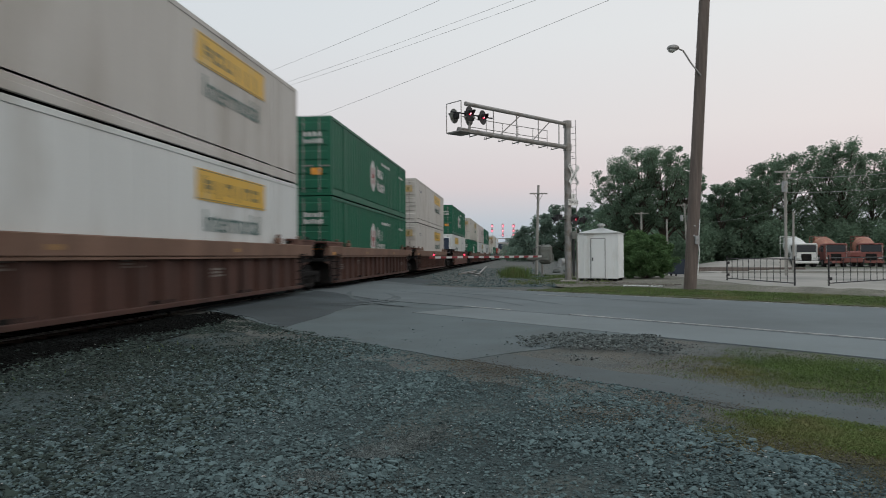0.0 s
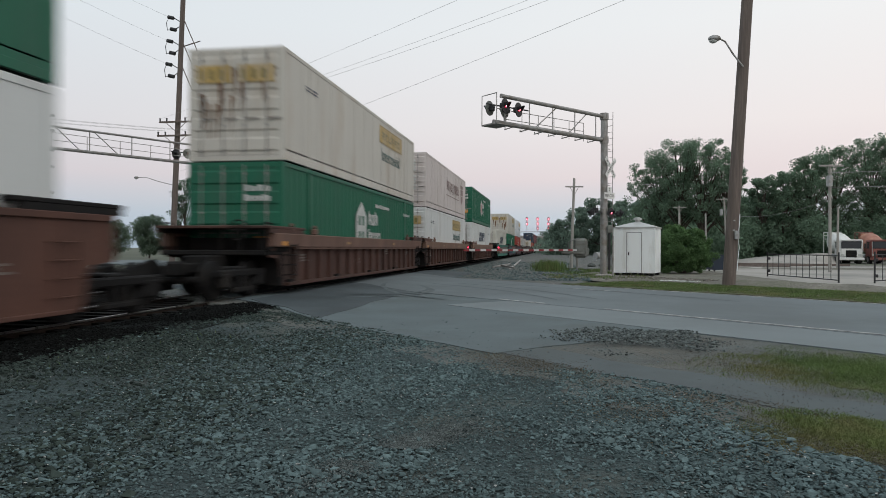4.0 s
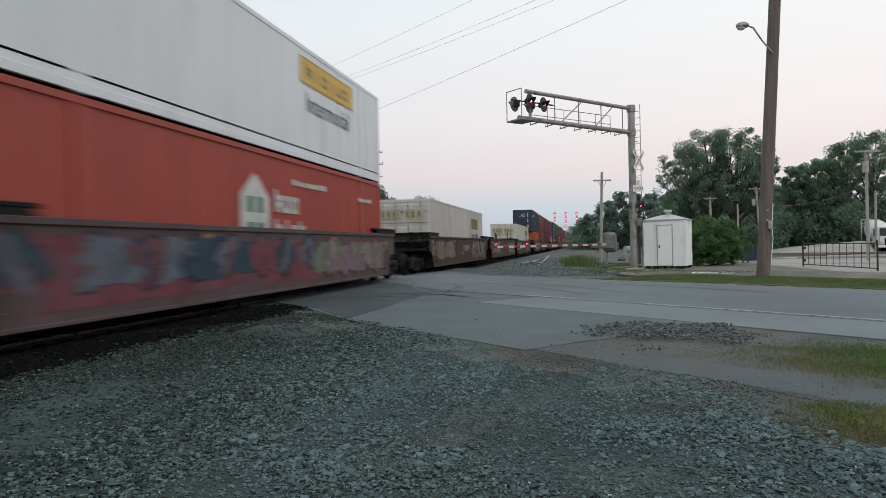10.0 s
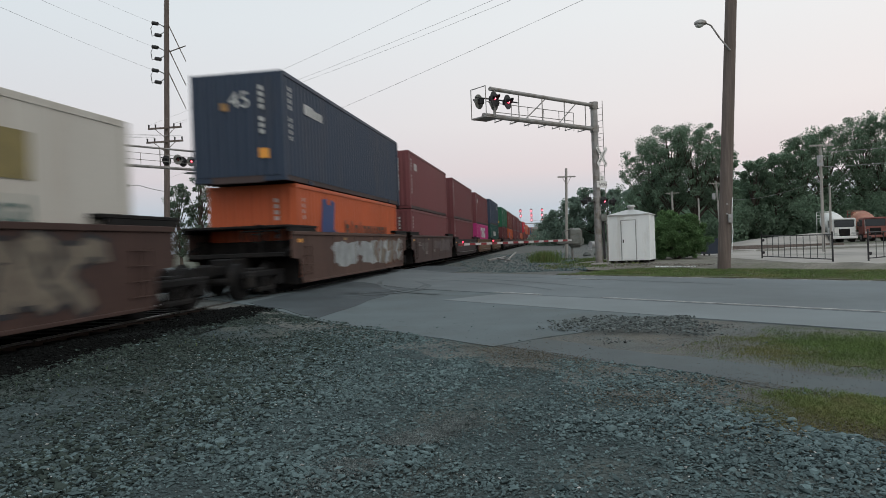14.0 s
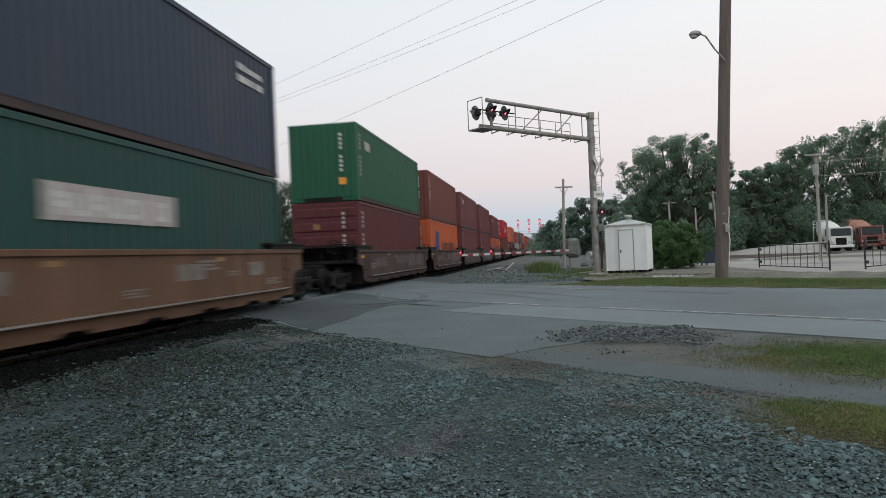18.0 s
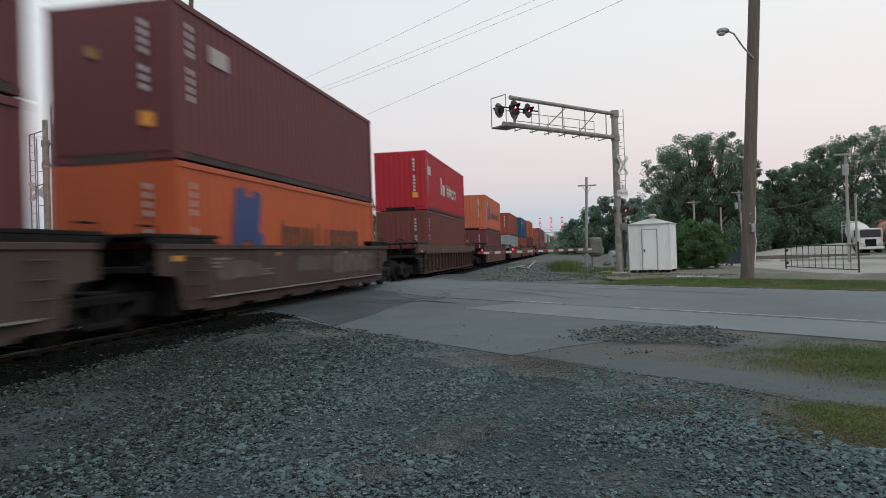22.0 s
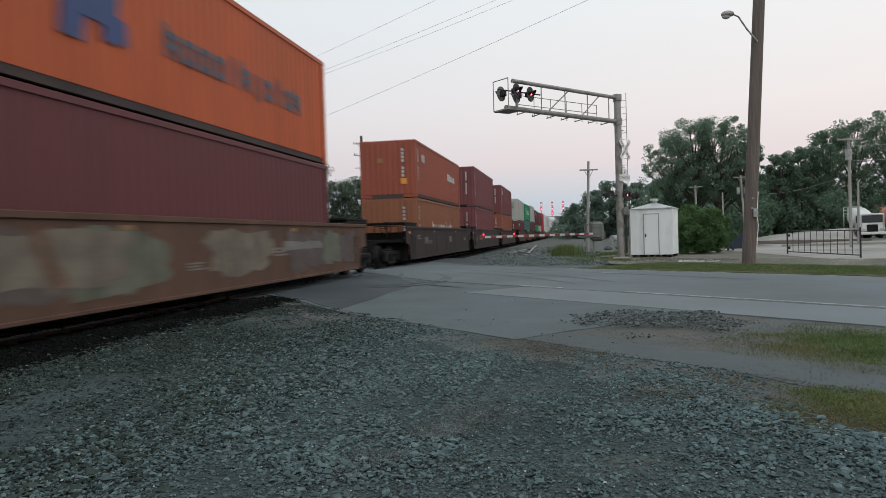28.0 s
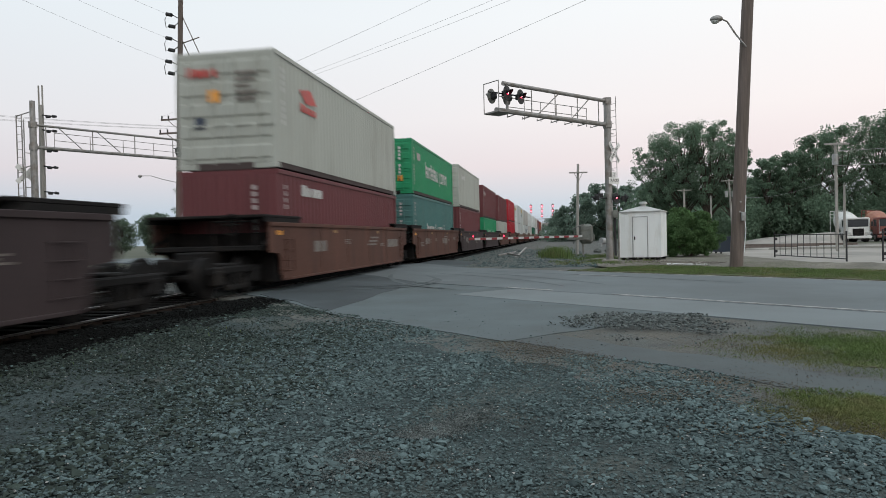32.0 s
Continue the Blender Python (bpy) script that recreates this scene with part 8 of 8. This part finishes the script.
def end_parts(t, y, turn):
    """Platform, draft sill, bulkhead and struts over the truck at one end of a car."""
    m = pose(0, y, 0, 0, 0, turn)
    steel = M["dark_steel"]
    piece("end_platform", shared(("end_platform",), lambda bm: box(bm, (-1.35, 0, 1.12), (1.35, 1.0, 1.24), 0.02)), steel, t, m)
    piece("draft_sill", shared(("draft_sill",), lambda bm: box(bm, (-0.3, 0.085, 0.8), (0.3, 1.75, 1.115), 0.03)), steel, t, m)
    piece("bulkhead", shared(("bulkhead",), lambda bm: box(bm, (-1.36, -0.1, 0.34), (1.36, 0.08, 1.55), 0.03)), steel, t, m)
    for s in (-1, 1):
        piece("strut", shared(("strut",), lambda bm: tube(bm, (0, 0.0, 1.55), (0, 0.9, 1.24), 0.05, 0.05, 6)), steel, t, m @ pose(s * 1.38, 0, 0))
        piece("corner_block", shared(("corner_block",), lambda bm: box(bm, (-0.1, -0.35, 1.2), (0.1, 0.35, 1.58), 0.03)), steel, t, m @ pose(s * 1.28, 0, 0))
        piece("grab_iron", shared(("grab_iron",), lambda bm: (tube(bm, (0, 0.95, 1.24), (0, 0.95, 1.9), 0.018, 0.018, 6), tube(bm, (0, 0.55, 1.24), (0, 0.55, 1.9), 0.018, 0.018, 6), tube(bm, (0, 0.55, 1.9), (0, 0.95, 1.9), 0.018, 0.018, 6))), steel, t, m @ pose(s * 1.3, 0, 0))


def handbrake(bm):
    tube(bm, (0, 0, 1.2), (0, 0, 1.85), 0.03, 0.03, 6)
    ring = [(0.24 * math.cos(2 * math.pi * k / 18), -0.08, 1.72 + 0.24 * math.sin(2 * math.pi * k / 18)) for k in range(18)]
    for a, b in zip(ring, ring[1:] + ring[:1]):
        tube(bm, a, b, 0.018, 0.018, 5)
    for k in range(0, 18, 3):
        tube(bm, (0, -0.08, 1.72), ring[k], 0.012, 0.012, 5)
    tube(bm, (0, -0.1, 1.72), (0, 0.0, 1.72), 0.05, 0.05, 8)
    for x in (-0.5, 0.5):
        tube(bm, (x, 0, 1.2), (x, 0, 1.8), 0.02, 0.02, 6)
    tube(bm, (-0.5, 0, 1.8), (0.5, 0, 1.8), 0.02, 0.02, 6)


def pipe_into(bm, z):
    """One grab rung that stands off the car's side."""
    tube(bm, (0.05, -0.22, z), (0.05, 0.22, z), 0.013, 0.013, 6)
    for y in (-0.22, 0.22):
        tube(bm, (-0.14, y, z), (0.05, y, z), 0.013, 0.013, 6)


def coupler(bm):
    box(bm, (-0.12, 0, 0.72), (0.12, 1.0, 0.95), 0.03)
    box(bm, (-0.2, 0.85, 0.66), (0.2, 1.15, 1.0), 0.05)


def well_car(colour, L, style, at, label, near_gap, far_gap):
    t = thing("well_car", label, "railway car", at, group="well cars of the train")
    mat = CAR[colour]
    z1 = SILLS[style][1]
    side = shared(("side_sill", L, style), lambda bm: sill_side(bm, L, style))
    # the ribbed side's web: shade below the chord is put into darker paint
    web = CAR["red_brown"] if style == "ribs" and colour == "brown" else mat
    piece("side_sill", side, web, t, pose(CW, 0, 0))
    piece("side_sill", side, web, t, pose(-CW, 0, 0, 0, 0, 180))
    beam = shared(("cross_beam",), lambda bm: box(bm, (-CW + 0.08, -0.3, 0.4), (CW - 0.08, 0.3, 0.5)))
    piece("centre_sill", shared(("centre_sill", L), lambda bm: box(bm, (-0.75, -L / 2 + 0.3, 0.24), (0.75, L / 2 - 0.3, 0.42), 0.03)), M["dark_steel"], t)
    for k in range(5):
        piece("cross_beam", beam, M["dark_steel"], t, pose(0, -L / 2 + 0.6 + (L - 1.2) * k / 4, 0))
    cover = shared(("end_cover", style), lambda bm: end_cover(bm, style))
    piece("end_cover", cover, M["dark_steel"] if style != "ribs" else mat, t, pose(0, -L / 2, 0, 0, 0, 180))
    piece("end_cover", cover, M["dark_steel"] if style != "ribs" else mat, t, pose(0, L / 2, 0))
    end_parts(t, -L / 2, 180)
    end_parts(t, L / 2, 0)
    if style == "ribs":
        chord = shared(("top_chord", L), lambda bm: top_chord(bm, L, style))
        piece("top_chord", chord, CHORD[colour], t, pose(CW, 0, 0), "square chord along the top of the side, painted paler as if sky-lit")
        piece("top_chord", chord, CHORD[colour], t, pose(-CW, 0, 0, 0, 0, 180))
        for y in (-L / 2 + 0.5, -6.1, 6.1, L / 2 - 0.5):
            piece("cone_block", shared(("cone_block",), cone_block), CHORD[colour], t, pose(CW, y, z1))
    if near_gap < 4.5:
        truck(t, -L / 2 - near_gap / 2)
    else:
        truck(t, -L / 2 - 1.5)
        piece("handbrake", shared(("handbrake",), handbrake), M["dark_steel"], t, pose(0.7, -L / 2 - 0.95, 0))
        piece("coupler", shared(("coupler",), coupler), M["dark_steel"], t, pose(0, -L / 2 - 1.6, 0, 0, 0, 180))
    if far_gap >= 4.5:
        truck(t, L / 2 + 1.5)
        piece("coupler", shared(("coupler",), coupler), M["dark_steel"], t, pose(0, L / 2 + 1.6, 0))
    rng = random.Random(round(L * 10 + at.translation.y))
    face = CW - (0.022 if style != "ribs" else 0.167)
    for y, w, h in ((-L * 0.42, 0.75, 0.22), (-L * 0.28, 0.9, 0.16), (-L * 0.1 + rng.uniform(-0.5, 0.5), 0.6, 0.16), (L * 0.12, 0.9, 0.22), (L * 0.22, 0.5, 0.12), (L * 0.37, 0.9, 0.16)):
        if rng.random() < 0.3:
            continue
        z = rng.uniform(0.78, 1.25)
        lines = shared(("stencil", w, h), lambda bm: [box(bm, (0, 0.0, h * k / 3), (0.004, w * (1, 0.7, 0.9)[k], h * k / 3 + h * 0.2)) for k in range(3)])
        piece("stencil", lines, INK["stencil"], t, pose(face, y, z), "worn lines of stencilled car data")
    if colour in TAGS:
        sprayed(t, colour, L, style, face + 0.002, rng)
    elif style != "ribs":
        for y in (-L * 0.33, L * 0.06, L * 0.3):
            if rng.random() < 0.7:
                w = rng.choice((0.7, 1.0, 1.7))
                part("data_plate", boxed((0, y, 1.02), (0.004, y + w, 1.32)), INK["stencil"], t, "pale worn data plate", at=pose(face, 0, 0))
    part("reflector", boxed((0, -L / 2 - 0.3, z1 - 0.3), (0.006, -L / 2 - 0.02, z1 - 0.2)), INK["amber"], t, at=pose(CW - (0.022 if style != "ribs" else 0.002), 0, 0))
    for y in (-L * 0.2, L * 0.18):
        part("reflector", boxed((0, y, z1 - 0.24), (0.004, y + 0.3, z1 - 0.16)), INK["amber_worn"], t, at=pose(CW + (0.002 if style == "ribs" else -0.022), 0, 0))
    if style == "flat" and colour == "brown":
        def panel_lines(bm):
            for k in range(3):
                box(bm, (0, 0.2 * k, 0.12 * k), (0.003, 1.2 + 0.15 * k, 0.12 * k + 0.06))
        piece("data_panel", shared(("data_panel",), panel_lines), INK["stencil"], t, pose(face, L * 0.08, 1.12), "pale worn data panel")
    if style == "flange":
        piece("pale_edge", shared(("pale_edge", L), lambda bm: box(bm, (0.09, -L / 2 + 0.7, z1 - 0.985), (0.1, L / 2 - 0.5, z1 - 0.955))), M["galv"], t, pose(CW, 0, 0), "thin bright steel edge")
    rungs = shared(("ladder", style), lambda bm: [pipe_into(bm, z) for z in (0.62, 0.87, 1.12, 1.37)] + [tube(bm, (0.05, y, 0.58), (0.05, y, 1.41), 0.012, 0.012, 6) for y in (-0.22, 0.22)])
    for s in (-1, 1):
        piece("ladder", rungs, M["dark_steel"] if style == "ribs" else mat, t, pose(CW - 0.02, s * (L / 2 - 0.35), 0), "steel grab rungs")
    return t


# far end of each stack's upper box at the start; upper box, lower box (colour/marking); car colour and style
TRAIN = (
    (20.3, "pale/intermodal/53", "white/intermodal/53", "brown", "ribs"), (40.3, "green/hub/53", "green/hub/53", "brown", "ribs"), (60.6, "pale/intermodal/53", "pale/intermodal/53", "brown", "ribs"),
    (84.5, "green/hub/53", "white/intermodal/53", "brown", "flat"), (108.6, "cream/intermodal/53", "green/house/53", "red_brown", "ribs"), (127.9, "pink_white/script/53", "white/intermodal/53", "brown", "ribs"),
    (148.4, "green/hub/53", "white/bold/53", "brown", "ribs"), (172.4, "", "beige/bold/53", "teal_tag", "flat"), (192.4, "cream/intermodal/53", "green/house/53", "multi_tag", "flat"),
    (212.2, "shiny/intermodal/53", "vermilion/house/53", "rose_tag", "flat"), (236.1, "", "pale/intermodal_faded/53", "brown_tag", "flat"), (255.9, "", "", "brown_tag", "flat"),
    (275.6, "", "cream/intermodal_faded/53", "brown_tag", "flat"), (296.1, "navy/corner_bars/45", "orange/anchor/40s", "white_tag", "flat"), (310.9, "plum//40", "plum//40s", "grey_tag", "flat"),
    (326.3, "maroon//40", "maroon//40s", "dull", "flange"), (341.7, "maroon//40", "pink/three_white/40s", "ochre", "flange"), (357.3, "navy/far_bars/40", "deep_green/mid_panel/40", "ochre", "flange"),
    (377.1, "leaf_green//40", "wine//40", "grey_tag", "flange"), (392.5, "brown//40", "orange/anchor/40", "grey_tag", "flange"), (407.8, "maroon//40", "maroon//40", "grey_tag", "flange"),
    (423.2, "maroon//40", "maroon//40", "violet_tag", "flange"), (438.8, "maroon//40", "orange/anchor/40s", "grey_tag", "flange"), (460.4, "red/wide_white/40", "brown//40", "dark_brown", "ribs"),
    (484.4, "faded_orange/anchor/40", "maroon//40s", "brown", "flat"), (507.5, "rust//40s", "grey_blue/low_white/40s", "brown", "flat"), (526.9, "blue/corner_bars/40", "rust//40s", "sage_tag", "flat"),
    (546.1, "orange/anchor/40", "maroon//40", "sage_tag", "flat"), (569.8, "coral/small_white/40s", "tan/low_white/40s", "dull", "flat"), (588.9, "plum//40", "plum//40", "dull", "flat"),
    (608.4, "plum//40", "burnt//40", "dull", "flat"), (630.0, "light_grey/small_red/40", "maroon/corner_bars/40s", "brown", "flat"), (645.6, "bright_green/row_white/40s", "teal/low_white/40", "brown", "flat"),
    (660.5, "light_grey/corner_bars/40", "maroon//40", "dull", "flat"), (675.7, "maroon//40", "bright_green/low_white/40s", "dull", "flat"), (691.0, "maroon//40", "light_grey//40s", "brown", "flat"),
    (706.3, "red//40", "red//40", "brown", "flat"), (729.9, "white/intermodal/53", "white//53", "brown", "ribs"), (749.9, "pale//53", "white/bold/53", "brown", "ribs"), (769.9, "white//53", "pale//53", "brown", "ribs"),
    (794.0, "white//53", "green/house/53", "brown", "ribs"), (814.0, "pale//53", "white//53", "brown", "ribs"), (834.0, "maroon//40", "maroon//40", "brown", "flat"), (858.0, "rust//40", "maroon//40", "brown", "flat"),
    (878.0, "white//53", "white//53", "brown", "ribs"), (898.0, "white//53", "green//53", "brown", "ribs"),
)
SIZES = {"53": (16.15, 2.9), "45": (13.72, 2.9), "40": (12.19, 2.9), "40s": (12.19, 2.59)}
WORDS = {"white": "white", "pale": "pale grey", "shiny": "bright white", "cream": "rust-stained cream", "beige": "beige", "pink_white": "faded white", "green": "dark green", "vermilion": "red-orange", "maroon": "maroon", "plum": "faded maroon", "wine": "dark wine-red",
         "brown": "brown-red", "rust": "rust-red", "tan": "tan-orange", "coral": "faded orange-red", "burnt": "burnt-orange", "faded_orange": "sun-faded orange", "orange": "orange", "pink": "magenta", "navy": "dark navy", "deep_green": "deep green", "leaf_green": "green", "red": "bright red",
         "grey_blue": "grey-blue", "blue": "blue", "light_grey": "light grey", "bright_green": "bright green", "teal": "teal"}
CAR_WORDS = {"brown": "brown well car with ribbed sides", "red_brown": "red-brown well car with ribbed sides", "dark_brown": "dark brown well car with ribbed sides", "ochre": "ochre brown well car with flat sides", "dull": "dull grey-brown well car with flat sides",
             "teal_tag": "well car covered in teal graffiti", "multi_tag": "well car covered in many-coloured graffiti", "rose_tag": "well car with rose and violet graffiti", "brown_tag": "brown well car with pale graffiti",
             "white_tag": "brown well car with large white graffiti", "grey_tag": "grey-red well car with worn graffiti", "violet_tag": "well car with violet graffiti", "sage_tag": "brown well car with sage graffiti patches"}
MOVERS = []


def travel(s):
    """How far the train has come after s seconds."""
    return 19.049 * s - 0.00734 * s * s


def build_train():
    spans = []
    for far, upper, lower, colour, style in TRAIN:
        top = (upper or lower or "//53").split("/")[2]
        L = SIZES[top][0]
        mid = far - L / 2
        long_well = top == "53" or 440 < far < 620 or 830 < far
        spans.append((mid, 16.6 if long_well else 12.65))
    for k, (far, upper, lower, colour, style) in enumerate(TRAIN):
        mid, W = spans[k]
        near = mid - W / 2 - (spans[k - 1][0] + spans[k - 1][1] / 2) if k else 3.2
        gap = (spans[k + 1][0] - spans[k + 1][1] / 2) - (mid + W / 2) if k + 1 < len(spans) else 8
        words = CAR_WORDS[colour]
        if style != "ribs":
            words = words.replace("ribbed", "flat")
        load = "empty" if not (upper or lower) else "carrying one container" if not upper else "carrying stacked containers"
        car = well_car(colour, W, style, pose(TRACK, mid, 0), words + ", " + load, near, gap)
        MOVERS.append((car, mid, 0))
        z = 0.6 if "53" in (lower or upper) else 0.52
        for j, spec in enumerate((lower, upper)):
            if not spec:
                continue
            c, kind, size = spec.split("/")
            L, H = SIZES[size]
            shape = ("ribbed" if c in ("green", "vermilion") else "smooth") if size == "53" else "iso"
            where = "stacked on another" if j and lower else "in a well car"
            length = {"53": "long", "45": "long"}.get(size, "")
            label = " ".join(w for w in (WORDS[c], length, "corrugated" if shape == "iso" else "steel-sided", "container", where) if w)
            if k == 3 and not j:
                kind = "cooled"
            ob = container(c, L, H, shape, kind, pose(TRACK, mid, z), label, k * 2 + j, "45" if size == "45" else "")
            MOVERS.append((ob, mid, z))
            z += H + 0.035


def motions():
    for ob, y, z in MOVERS:
        walk(ob, [(s, pose(TRACK, y - travel(s), z)) for s in (0, 8, 16, 24, 32)])


build_ground()
build_track(TRACK, True)
build_track(TRACK - 4.3, False)
build_signals()
build_poles()
build_shed()
build_fence()
build_depot()
build_bush()
build_trees()
build_grass()
build_stones()
build_train()
motions()
